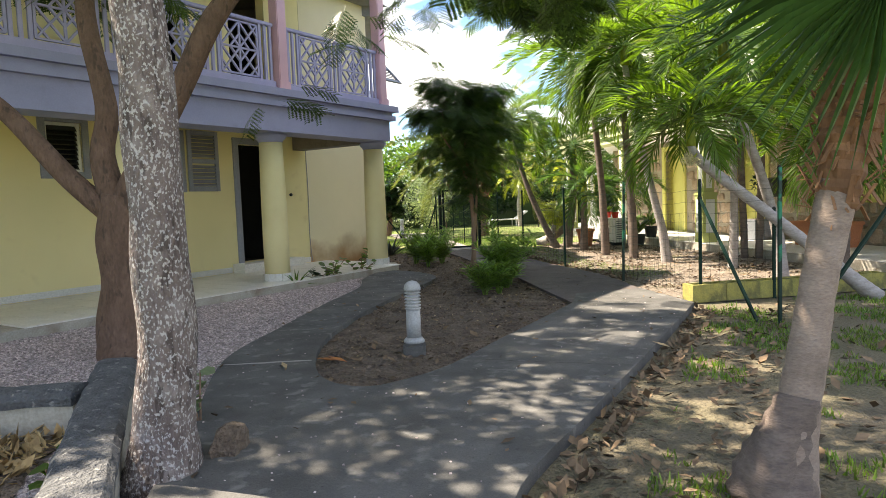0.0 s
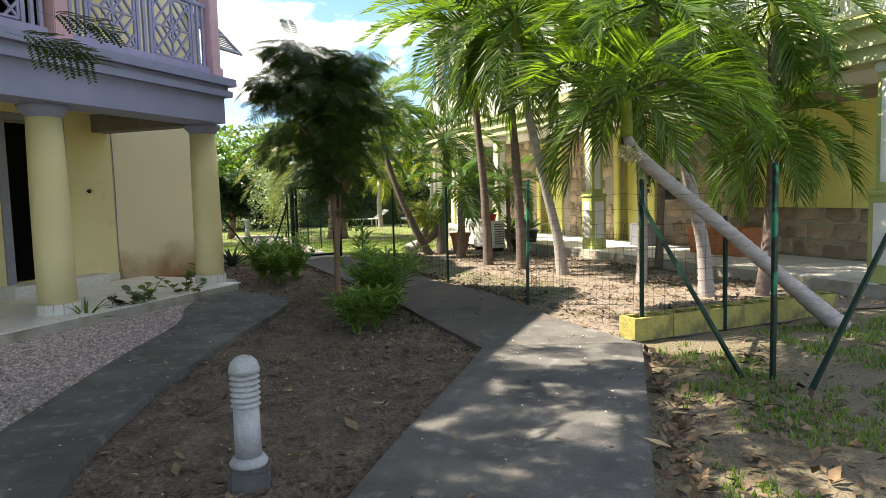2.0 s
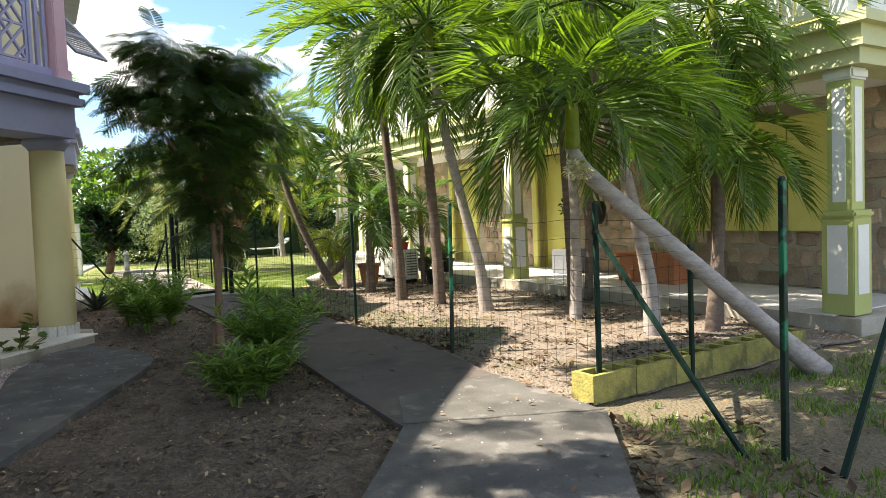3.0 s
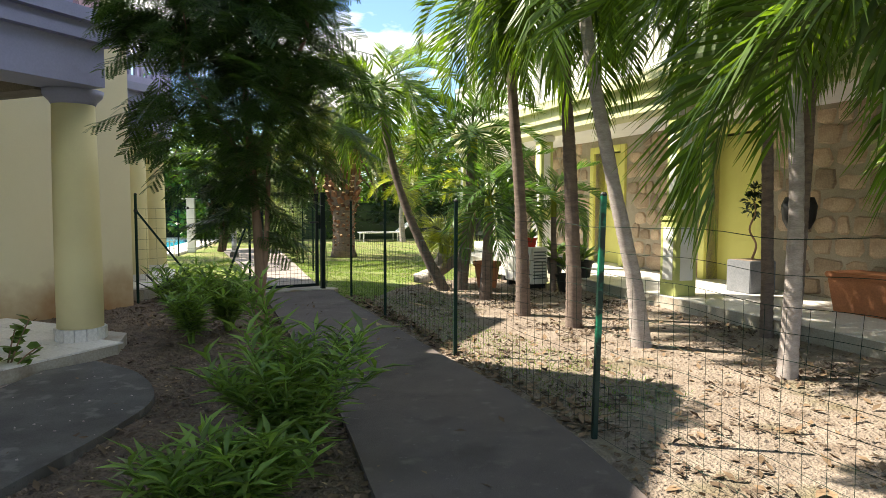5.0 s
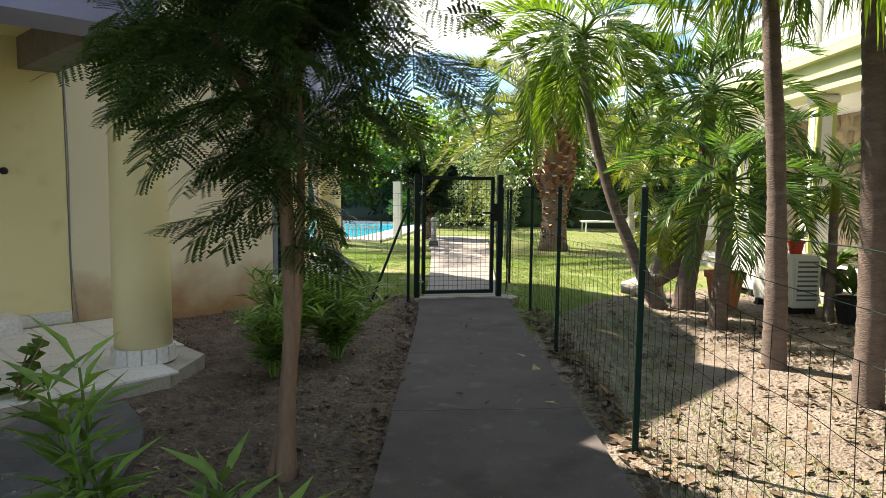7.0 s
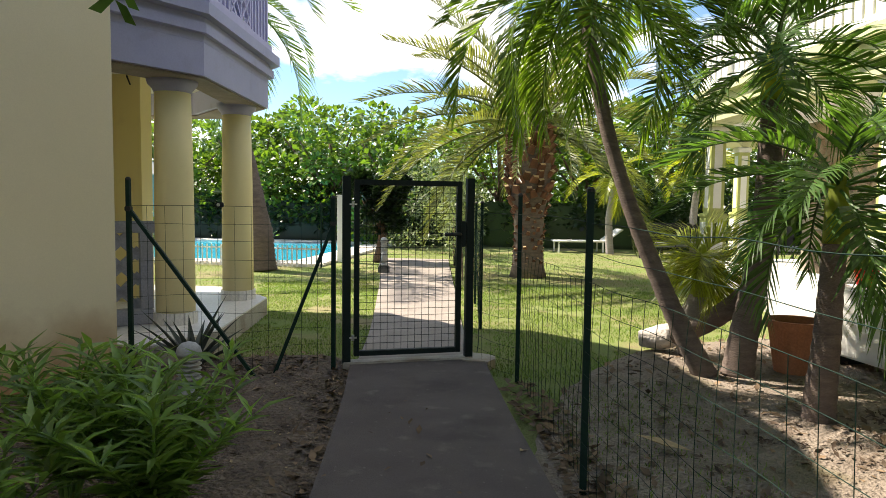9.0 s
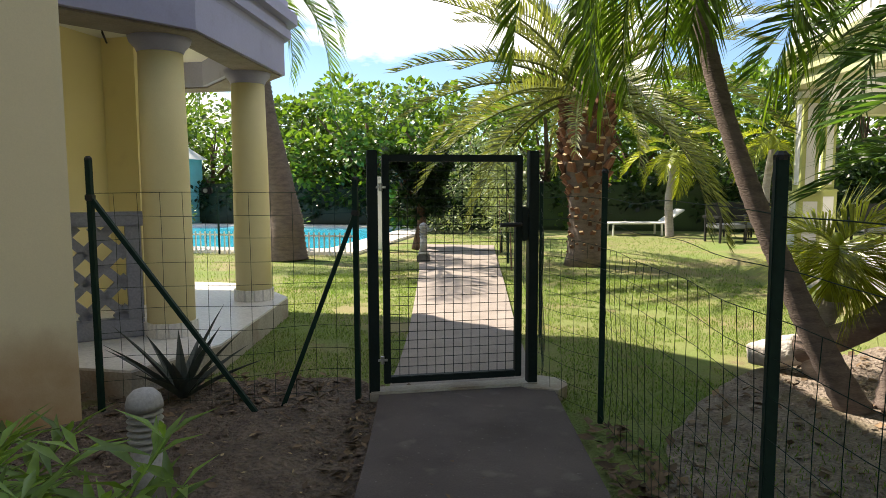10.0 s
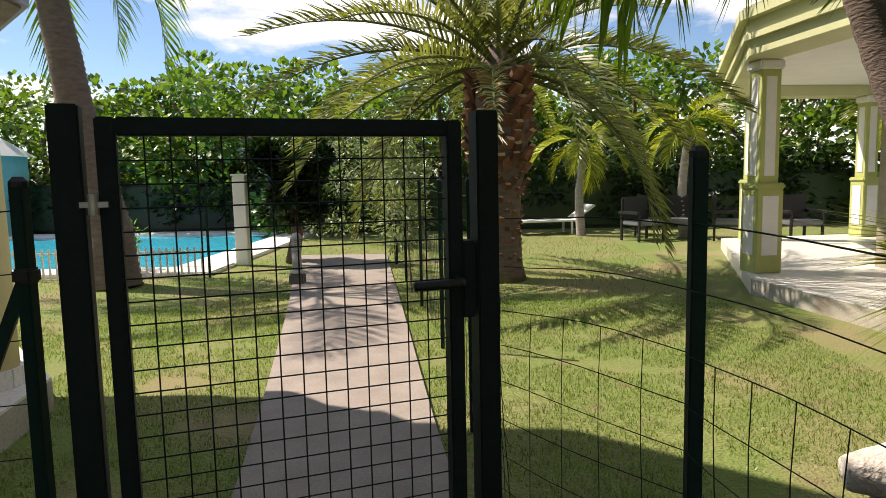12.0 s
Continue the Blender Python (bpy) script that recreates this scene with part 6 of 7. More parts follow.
# ---- fence and gate ----
def fence_post(x, y, h=1.30, lean=(0, 0), mat=M_GREEN, label="dark green steel fence post", brace=None):
    p = thing("fence_post", Matrix.Translation((x, y, -0.04)), label, "post", "fence posts")
    part("post", add_box(bmesh.new(), -0.015, 0.015, -0.015, 0.015, 0, h + 0.04, 0.003, Matrix.Shear("XY", 4, lean)), mat, p)
    part("cap", lathe([(0.019, 0), (0.019, 0.012), (0.010, 0.022)], 8), M_BLACK, p, matrix=Matrix.Translation((lean[0] * (h + 0.04), lean[1] * (h + 0.04), h + 0.03)))
    if brace:
        b = thing("fence_brace", Matrix.Translation((x, y, -0.04)), "slanting dark steel fence brace bolted to a post", "brace", "fence braces")
        top, foot = Vector((lean[0] * h, lean[1] * h, h * 0.88)), Vector((brace[0] - x, brace[1] - y, 0.0))
        part("bar", add_bar(bmesh.new(), foot, top, 0.025), M_GREEN, b)
        part("bracket", box(-0.021, 0.021, -0.021, 0.021, h * 0.865, h * 0.89, 0.005), M_BLACK, b)
    return p


def wire_mesh(a, b, h=1.2, dx=0.10, zs=(0.03, 0.13, 0.23, 0.33, 0.43, 0.53, 0.63, 0.73, 0.83, 0.93, 1.05, 1.18), seed=0, wave=0.010, top=0.93, label="green wire mesh strung between fence posts"):
    """Woven wire between two posts, a little slack."""
    a, b = Vector((*a, -0.02)), Vector((*b, -0.02))
    w = thing("wire_fence", Matrix.Translation(a), label, "fence", "wire fence panels")
    d = b - a
    L = d.length
    r = random.Random(seed)
    t = d.normalized()
    n = Vector((-t.y, t.x, 0))
    V, F = [], []

    def wire(points, rad=0.0013):
        k0 = len(V)
        for i, p in enumerate(points):
            q = (points[min(i + 1, len(points) - 1)] - points[max(i - 1, 0)]).normalized()
            s = q.cross(n).normalized() * rad
            V.extend([p + s, p + n * rad, p - s, p - n * rad])
            if i:
                base = k0 + 4 * (i - 1)
                F.extend([(base + j, base + (j + 1) % 4, base + 4 + (j + 1) % 4, base + 4 + j) for j in range(4)])

    def bulge(u, z):
        return n * wave * 2.2 * noise.noise(Vector((u * L * 1.3 + seed * 7, z * 1.9, seed))) + Vector((0, 0, wave * 1.6 * noise.noise(Vector((u * L * 2.1, z * 3, seed + 5)))))

    for z in zs:
        steps = max(4, int(L / 0.09))
        wire([t * L * i / steps + Vector((0, 0, z)) + bulge(i / steps, z) for i in range(steps + 1)], 0.0016 if z == zs[-1] else 0.0013)
    k = int(L / dx)
    for i in range(1, k):
        u = i / k
        wire([t * L * u + Vector((0, 0, z)) + bulge(u, z) for z in np.linspace(0.03, top, 9)])
    link_quads("wire_mesh", V, F, M_GREEN, w)
    return w


P = {"p5": (3.05, 6.12), "p4": (2.87, 7.44), "p45": (3.70, 7.50), "p3": (2.55, 9.30), "f2": (2.16, 11.40), "f1": (1.72, 13.38), "fA": (1.395, 15.20)}
fence_post(*P["p4"], 1.28, brace=(2.90, 6.22))
fence_post(*P["p45"], 0.95)
fence_post(*P["p5"], 1.35, mat=M_GREENBR, label="scuffed bright green steel fence post")
fence_post(*P["p3"], 1.33, mat=M_GREENBR, label="scuffed bright green steel fence post", lean=(0.02, 0.0))
for k in ("f2", "f1", "fA"):
    fence_post(*P[k], 1.30)
b = thing("fence_brace", Matrix.Translation((3.10, 5.85, -0.04)), "slanting dark steel fence brace", "brace", "fence braces")
part("bar", add_bar(bmesh.new(), (0, 0, 0), (1.0, 0.35, 1.05), 0.027), M_GREEN, b)
fence_post(4.12, 6.22, 1.3)
chain = [P["p4"], P["p3"], P["f2"], P["f1"], P["fA"], (1.05, 15.66)]
for i, (a, c) in enumerate(zip(chain, chain[1:])):
    wire_mesh(a, c, seed=i, wave=0.014)
wire_mesh(P["p4"], P["p45"], seed=8, wave=0.012)
wire_mesh((2.57, 9.32), (3.02, 9.12), seed=41, dx=0.06, zs=(0.03, 0.08, 0.13, 0.18, 0.23, 0.28), top=0.28, wave=0.06, label="loose crumpled end of green wire mesh on the ground")
# far fence beside the paved path
far = [(1.06, 15.72), (0.98, 17.2), (0.78, 18.9), (0.52, 20.6), (0.22, 22.3), (-0.06, 24.0)]
for i, (a, c) in enumerate(zip(far, far[1:])):
    fence_post(*c, 1.25)
    wire_mesh(a, c, seed=20 + i, wave=0.012)
# left of the gate
fence_post(0.02, 15.27, 1.27, brace=(-0.38, 15.10))
fence_post(-1.31, 14.80, 1.38, brace=(-0.46, 14.97))
wire_mesh((-1.31, 14.80), (0.02, 15.27), seed=31, dx=0.115, zs=(0.05, 0.18, 0.31, 0.44, 0.57, 0.70, 0.83, 0.96, 1.09, 1.22), top=1.22, wave=0.016)


tn = thing("wire_tensioner", Matrix.Translation((-0.74, 15.0, 1.205)), "black ratchet wire tensioner on the mesh fence", "tensioner")
part("body", box(-0.03, 0.03, -0.012, 0.012, -0.018, 0.018, 0.005), M_BLACK, tn)
part("spool", lathe([(0.012, -0.02), (0.012, 0.02)], 10), M_STEEL, tn, matrix=Matrix.Rotation(radians(90), 4, "X"))


def garden_gate():
    g = thing("garden_gate", GATE, "black green steel garden gate with square wire mesh, closed", "gate")
    W, H = 0.955, 1.43
    for x, nm in ((0.0, "hinge_post"), (W, "latch_post")):
        part(nm, box(x - 0.030, x + 0.030, -0.030, 0.030, -0.05, H, 0.004), M_GATE, g)
    x0, x1, z0, z1, t = 0.056, W - 0.068, 0.075, 1.405, 0.040
    for a in ((x0, x0 + t, z0, z1), (x1 - t, x1, z0, z1), (x0 + t, x1 - t, z0, z0 + t), (x0 + t, x1 - t, z1 - t, z1)):
        part("gate_frame", box(a[0], a[1], -0.022, 0.022, a[2], a[3], 0.004), M_GATE, g)
    nx = 14
    for i in range(1, nx):
        x = x0 + t + (x1 - x0 - 2 * t) * i / nx
        part("vertical_wire", lathe([(0.0019, z0 + t), (0.0019, z1 - t)], 6), M_GATE, g, matrix=Matrix.Translation((x, 0, 0)))
    nz = 24
    for i in range(1, nz):
        z = z0 + t + (z1 - z0 - 2 * t) * i / nz
        part("cross_wire", lathe([(0.0019, 0), (0.0019, x1 - x0 - 2 * t)], 6), M_GATE, g, matrix=Matrix.Translation((x0 + t, 0.004, z)) @ Matrix.Rotation(radians(90), 4, "Y"))
    part("lock_box", box(x1 - 0.006, x1 + 0.03, -0.03, 0.03, 0.90, 1.10, 0.004), M_GATE, g)
    part("handle", tube([(x1 - 0.02, -0.02, 1.0), (x1 - 0.025, -0.07, 1.0), (x1 - 0.06, -0.078, 1.0), (x1 - 0.15, -0.07, 0.998)], [0.011, 0.011, 0.013, 0.012], 8), M_BLACK, g, "black plastic lever handle", smooth=True)
    for z in (0.22, 1.22):
        h = part("hinge", lathe([(0.011, -0.022), (0.011, 0.022)], 10), M_STEEL, g, "galvanised hinge", matrix=Matrix.Translation((0.046, -0.03, z)))
        part("bolt", add_bar(bmesh.new(), (0.020, -0.03, z), (0.075, -0.03, z), 0.012), M_STEEL, h, matrix=Matrix.Translation((-0.046, 0.03, -z)))


garden_gate()


# ---- bollard lights ----
def bollard(x, y, s=1.0, z=-0.03):
    b = thing("bollard_light", Matrix.Translation((x, y, z)) @ Matrix.Scale(s, 4), "weathered grey bollard light with louvred head and domed cap", "garden light", "bollard lights")
    part("plinth", box(-0.095, 0.095, -0.095, 0.095, 0, 0.15, 0.02), M_CONC, b, "rough dark cement plinth")
    part("collar", lathe([(0.088, 0.15), (0.092, 0.165), (0.075, 0.19), (0.066, 0.195)], 24), M_BOLLARD, b, smooth=True)
    part("shaft", lathe([(0.064, 0.19), (0.061, 0.44)], 24), M_BOLLARD, b, smooth=True)
    part("lamp", lathe([(0.046, 0.44), (0.046, 0.60)], 20), M_WHITE, b, "frosted white lamp glass")
    for k in range(6):
        z = 0.442 + k * 0.027
        part("louvre", lathe([(0.045, z + 0.014), (0.070, z), (0.072, z + 0.004), (0.050, z + 0.019)], 24, cap=False), M_BOLLARD, b, smooth=True)
    part("cap", lathe([(0.073, 0.60), (0.073, 0.622), (0.064, 0.652), (0.042, 0.675), (0.008, 0.686)], 24), M_BOLLARD, b, smooth=True)


bollard(-0.17, 5.42, 0.90, -0.06)
bollard(-0.37, 13.87, 0.94, -0.18)
bollard(-1.13, 22.1, 0.95)

# ---- low walls ----
def hollow_blocks():
    w = thing("block_row", Matrix.Identity(4), "row of mossy yellow painted hollow concrete blocks", "low wall")
    a, c = Vector((2.72, 7.42, -0.03)), Vector((5.1, 7.86, -0.03))
    t = (c - a).normalized()
    ang = math.atan2(t.y, t.x)
    first = None
    for i in range(6):
        m = Matrix.Translation(a + t * (0.2 + i * 0.405)) @ Matrix.Rotation(ang + random.uniform(-0.02, 0.02), 4, "Z")
        if first is None:
            bm = bmesh.new()
            for q in ((-0.2, 0.2, -0.1, -0.065), (-0.2, 0.2, 0.065, 0.1), (-0.2, -0.16, -0.065, 0.065), (-0.02, 0.02, -0.065, 0.065), (0.16, 0.2, -0.065, 0.065)):
                add_box(bm, *q, 0, 0.19)
            add_box(bm, -0.16, 0.16, -0.065, 0.065, 0, 0.03)
            bmesh.ops.remove_doubles(bm, verts=bm.verts, dist=1e-4)
            first = part("block", bm, M_BLOCK, w, matrix=m)
        else:
            share("block", first, w, m)


hollow_blocks()


def low_wall(a, c, width, h, seed, label):
    """A weathered cement wall with a rough, worn top and crumbling sides."""
    a, c = Vector((*a, 0)), Vector((*c, 0))
    d = c - a
    w = thing("low_wall", Matrix.Translation((a.x, a.y, -0.05)) @ Matrix.Rotation(math.atan2(d.y, d.x), 4, "Z"), label, "low wall", "low garden walls")
    hw = width / 2
    for name, mat, profile in (("body", M_KERB, ((-hw + 0.012, 0), (-hw + 0.012, h * 0.5), (-hw + 0.012, h - 0.05), (hw - 0.012, h - 0.05), (hw - 0.012, h * 0.5), (hw - 0.012, 0))),
                               ("worn_top", M_GREYSTONE, ((-hw, h - 0.06), (-hw - 0.004, h - 0.02), (-hw + 0.02, h + 0.012), (-hw * 0.5, h + 0.02), (0, h + 0.022), (hw * 0.5, h + 0.02), (hw - 0.02, h + 0.012), (hw + 0.004, h - 0.02), (hw, h - 0.06)))):
        bm, prev = bmesh.new(), None
        n = max(4, int(d.length / 0.045))
        for i in range(n + 1):
            x = d.length * i / n
            ring = []
            for y, z in profile:
                p = Vector((x, y, z))
                q = p + noise.noise_vector(p * 9 + Vector((seed, 0, 0))) * 0.010 + noise.noise_vector(p * 30) * 0.005
                q.z = max(0.0, q.z)
                ring.append(bm.verts.new(q))
            if prev:
                for k in range(len(ring) - 1):
                    bm.faces.new((prev[k], prev[k + 1], ring[k + 1], ring[k]))
            else:
                bm.faces.new(ring[::-1])
            prev = ring
        bm.faces.new(prev)
        bmesh.ops.recalc_face_normals(bm, faces=bm.faces)
        part(name, bm, mat, w, "dark rough worn top" if name == "worn_top" else "")


low_wall((-0.84, 1.55), (-2.07, 4.57), 0.24, 0.26, 1, "low weathered cement garden wall with a dark rough top")
low_wall((-1.95, 3.92), (-4.6, 3.75), 0.24, 0.26, 2, "low weathered cement wall edging the gravel")
sheet("leaf_bed", [(-1.95, 3.75), (-4.4, 3.65), (-4.4, 2.85), (-1.8, 3.0)], -0.01, M_SOIL, "soil bed covered with dry leaves")
tagged(part("path", prism([(-1.65, 1.0), (-1.85, 2.95), (-4.6, 2.8), (-4.6, 1.0)], -0.1, -0.005), M_CONC), "grey concrete paving inside the low wall", "path", kind="structure")
st = thing("tree_stump", Matrix.Translation((-0.96, 3.36, -0.05)), "small rotten brown stump beside a tree", "stump")
part("stump", tube([(0, 0, 0), (0.005, 0, 0.06), (0.01, 0.01, 0.12), (0.03, 0.02, 0.20)], [0.10, 0.085, 0.075, 0.04], 11, 1.1, rings_every=0.03, ring_depth=0.08), M_SOIL, st)

# ---- porch things of the green house ----
def turned_pot(name, x, y, z, r, h, mat, label, rim=True):
    p = thing(name, Matrix.Translation((x, y, z)), label, "pot")
    part("body", lathe([(r * 0.68, 0), (r * 0.95, h * 0.85), (r * 1.06, h * 0.85), (r * 1.08, h), (r * 0.94, h), (r * 0.90, h * 0.88)], 24, cap=False), mat, p, smooth=False)
    part("soil", lathe([(r * 0.68, 0.004), (r * 0.86, h * 0.84)], 20), M_SOIL, p, "dark potting soil")
    return p


def potted(x, y, z, s, seed, mat=M_BROAD):
    t = thing("pot_plant", Matrix.Translation((x, y, z)), "small leafy potted plant", "plant")
    r = random.Random(seed)
    pl = []
    for k in range(26):
        a = r.uniform(0, 6.28)
        pl.append((rot_to(Vector((math.cos(a), math.sin(a), r.uniform(0.3, 1.6)))) * s * r.uniform(0.7, 1.2), Vector((0, 0, r.uniform(0, 0.1) * s))))
    V, F = scatter(leaf_quad(0.3, 0.035), pl)
    link_quads("leaves", V, F, mat, t)


turned_pot("terracotta_pot", 3.50, 15.85, -0.03, 0.205, 0.41, M_TERRA, "large terracotta pot standing under the palms")


def ac_unit(x, y, rot, label):
    a = thing("air_conditioner", Matrix.Translation((x, y, -0.03)) @ Matrix.Rotation(rot, 4, "Z"), label, "air conditioner", "outdoor air conditioners")
    for fx in (-0.28, 0.28):
        part("foot", box(fx - 0.04, fx + 0.04, -0.16, 0.16, 0, 0.08, 0.005), M_BLACK, a)
    part("casing", box(-0.40, 0.40, -0.15, 0.15, 0.08, 0.64, 0.02), M_WHITE, a)
    part("grille_backing", lathe([(0.22, 0), (0.22, 0.008)], 28), M_BLACK, a, matrix=Matrix.Translation((-0.10, -0.148, 0.36)) @ Matrix.Rotation(radians(90), 4, "X"))
    for k in range(5):
        rr = 0.05 + k * 0.042
        part("grille_ring", lathe([(rr, 0), (rr + 0.006, 0), (rr + 0.006, 0.006), (rr, 0.006), (rr, 0)], 28, cap=False), M_WHITE, a, matrix=Matrix.Translation((-0.10, -0.157, 0.36)) @ Matrix.Rotation(radians(90), 4, "X"))
    for k in range(9):
        part("side_slot", box(-0.404, -0.399, -0.11, 0.11, 0.16 + k * 0.05, 0.18 + k * 0.05), M_GREYPOT, a)


ac_unit(4.08, 17.1, radians(105), "white outdoor air conditioning unit on the lawn edge")
ac_unit(4.15, 15.95, radians(105), "white outdoor air conditioning unit beside the porch")
for i, (x, y) in enumerate(((4.12, 16.15), (4.18, 15.75))):
    turned_pot("red_pot", x, y, 0.61, 0.085, 0.14, M_REDPOT, "small red plastic flower pot on a cabinet")
    potted(x, y, 0.72, 0.6, i)
for i, (x, y) in enumerate(((4.75, 16.3), (5.0, 15.7), (4.55, 15.2))):
    turned_pot("black_pot", x, y, -0.02 if x < 4.6 else R_Z, 0.16, 0.26, M_BLACK, "black plastic plant pot on the porch")
    potted(x, y, 0.25 if x < 4.6 else R_Z + 0.24, 1.3, 9 + i)
gp = thing("square_planter", RH @ Matrix.Translation((-1.05, 1.35, R_Z)), "square grey planter box by the front door", "planter")
bm = box(-0.21, 0.21, -0.21, 0.21, 0, 0.42, 0.01)
part("box", bm, M_GREYPOT, gp)
part("soil", box(-0.18, 0.18, -0.18, 0.18, 0.418, 0.424), M_SOIL, gp)
tw = thing("twisted_shrub", RH @ Matrix.Translation((-1.05, 1.35, R_Z + 0.42)), "thin twisted potted shrub with small leaves", "plant")
part("stem", tube([(0, 0, 0), (0.05, 0.02, 0.2), (-0.03, -0.02, 0.4), (0.04, 0, 0.62), (0.0, 0, 0.8)], [0.016, 0.014, 0.013, 0.011, 0.008], 7), M_BARK3, tw)
leaf_cloud("leaves", M_HEDGE, tw, [(0, 0, 0.78, 0.09), (0.03, 0, 0.92, 0.07), (-0.04, 0, 0.65, 0.06)], leaf_quad(0.09, 0.025), 120, 3)
hp = thing("hanging_pot", RH @ Matrix.Translation((0.0, 1.0, 1.0)), "black plastic pot hung from the porch ceiling by a wire", "pot")
part("body", lathe([(0.12, 0), (0.17, 0.10), (0.19, 0.26), (0.15, 0.36)], 14), M_BLACK, hp, smooth=True)
part("wire", lathe([(0.004, 0.35), (0.004, 1.50)], 6), M_STEEL, hp, "thin hanging wire")
tr = thing("trough_planter", RH @ Matrix.Translation((1.0, 1.2, R_Z)), "long terracotta trough planter on the porch", "planter")
bm = bmesh.new()
lo = [bm.verts.new(p) for p in ((-0.52, -0.18, 0), (0.52, -0.18, 0), (0.52, 0.18, 0), (-0.52, 0.18, 0))]
hi = [bm.verts.new(p) for p in ((-0.58, -0.23, 0.42), (0.58, -0.23, 0.42), (0.58, 0.23, 0.42), (-0.58, 0.23, 0.42))]
bm.faces.new(hi)
for q in range(4):
    bm.faces.new((lo[q], lo[(q + 1) % 4], hi[(q + 1) % 4], hi[q]))
part("body", bm, M_TERRA, tr)
part("rim", box(-0.60, 0.60, -0.25, 0.25, 0.37, 0.43, 0.015), M_TERRA, tr)
lg = thing("palm_log", Matrix.Translation((2.60, 16.42, 0.02)), "fallen palm trunk with a pale cut end propped on another palm", "log")
part("log", tube([(0, 0, 0.06), (0.22, -0.19, 0.18), (0.45, -0.40, 0.40), (0.62, -0.55, 0.62)], [0.095, 0.085, 0.08, 0.075], 12, 0.15, rings_every=0.06, ring_depth=0.02), M_PALMB, lg, smooth=True)
part("cut_end", tube([(-0.17, 0.03, 0.05), (0.0, 0, 0.07), (0.12, -0.10, 0.12)], [0.062, 0.108, 0.10], 16, 0.15, rings_every=0.03, ring_depth=0.012), M_ROCK, lg, "pale bleached cut end", smooth=True)

# ---- pool side ----
def pool():
    p = thing("swimming_pool", Matrix.Identity(4), "blue swimming pool with a pale deck round it", "pool", kind="structure")
    for a in ((-13.5, -2.6, 23.05, 23.7), (-13.5, -2.6, 30.2, 31.0), (-13.5, -12.6, 23.7, 30.2), (-3.4, -2.6, 23.7, 30.2)):
        part("deck", box(*a, -0.3, 0.015, 0.02), M_DECK, p, "pale pool deck")
    part("water", box(-12.6, -3.4, 23.7, 30.2, -0.3, -0.035), M_POOL, p, "clear blue pool water")
    f = thing("pool_fence", Matrix.Translation((-13.4, 22.95, -0.04)), "low white picket fence along the pool", "fence")
    n = 110
    first = None
    for i in range(n):
        m = Matrix.Translation((0.05 + i * 0.098, 0, 0))
        if first is None:
            first = part("picket", box(-0.012, 0.012, -0.008, 0.008, 0, 0.42), M_WHITE, f, matrix=m)
        else:
            share("picket", first, f, m)
    part("rail", box(0, n * 0.098, 0.009, 0.024, 0.34, 0.37), M_WHITE, f)
    for x in (-2.55, -5.2, -7.9, -10.6):
        fence_post(x, 22.9, 1.2, label="dark green steel fence post by the pool")


pool()
wp = thing("shower_post", Matrix.Translation((-2.50, 24.2, 0)), "square white post at the pool edge", "post")
part("post", box(-0.10, 0.10, -0.08, 0.08, -0.04, 1.36, 0.01), M_WHITE, wp)
part("cap", box(-0.115, 0.115, -0.095, 0.095, 1.36, 1.39, 0.006), M_WHITE, wp)
k = thing("pool_kiosk", Matrix.Translation((-11.2, 30.9, 0.0)) @ Matrix.Diagonal((0.64, 0.8, 1.0, 1.0)), "turquoise boarded pool kiosk with a white roof", "kiosk")
for i in range(10):
    part("board", box(-0.85 + i * 0.17, -0.69 + i * 0.17, -0.8, -0.77, 0, 2.05, 0.004), M_TURQ, k)
part("wall", box(-0.85, 0.85, -0.769, 0.8, 0, 2.05), M_TURQ, k)
bm = bmesh.new()
q = [bm.verts.new(c) for c in ((-1.05, -1.0, 2.05), (1.05, -1.0, 2.05), (1.05, 1.0, 2.05), (-1.05, 1.0, 2.05))]
ap = bm.verts.new((0, 0, 2.7))
for i in range(4):
    bm.faces.new((q[i], q[(i + 1) % 4], ap))
bm.faces.new(q[::-1])
part("roof", bm, M_WHITE, k, "white pyramid roof")


def lounger(x, y, rot):
    l = thing("sun_lounger", Matrix.Translation((x, y, -0.04)) @ Matrix.Rotation(rot, 4, "Z"), "white plastic sun lounger on the far lawn", "lounger", "sun loungers")
    part("bed", box(-0.95, 0.45, -0.3, 0.3, 0.28, 0.32, 0.01), M_WHITE, l)
    part("backrest", box(0.45, 1.0, -0.3, 0.3, 0.30, 0.34, 0.01, Matrix.Translation((0.45, 0, 0.3)) @ Matrix.Rotation(radians(-35), 4, "Y") @ Matrix.Translation((-0.45, 0, -0.3))), M_WHITE, l)
    for lx in (-0.85, 0.35):
        for ly in (-0.27, 0.27):
            part("leg", box(lx - 0.02, lx + 0.02, ly - 0.02, ly + 0.02, 0, 0.28), M_WHITE, l)


lounger(3.0, 28.9, 0.2)
lounger(4.0, 31.0, 0.1)


def garden_chair(x, y, rot):
    c = thing("garden_chair", Matrix.Translation((x, y, -0.04)) @ Matrix.Rotation(rot, 4, "Z"), "dark woven garden armchair on the far terrace", "chair", "garden chairs")
    part("seat", box(-0.3, 0.3, -0.3, 0.3, 0.30, 0.40, 0.02), M_GREYPOT, c)
    part("backrest", box(-0.3, 0.3, 0.24, 0.32, 0.40, 0.85, 0.02), M_BLACK, c)
    for s in (-1, 1):
        part("arm", box(s * 0.33 - 0.04, s * 0.33 + 0.04, -0.3, 0.3, 0.52, 0.58, 0.01), M_BLACK, c)
        for yy in (-0.27, 0.27):
            part("leg", box(s * 0.3 - 0.02, s * 0.3 + 0.02, yy - 0.02, yy + 0.02, 0, 0.52), M_BLACK, c)


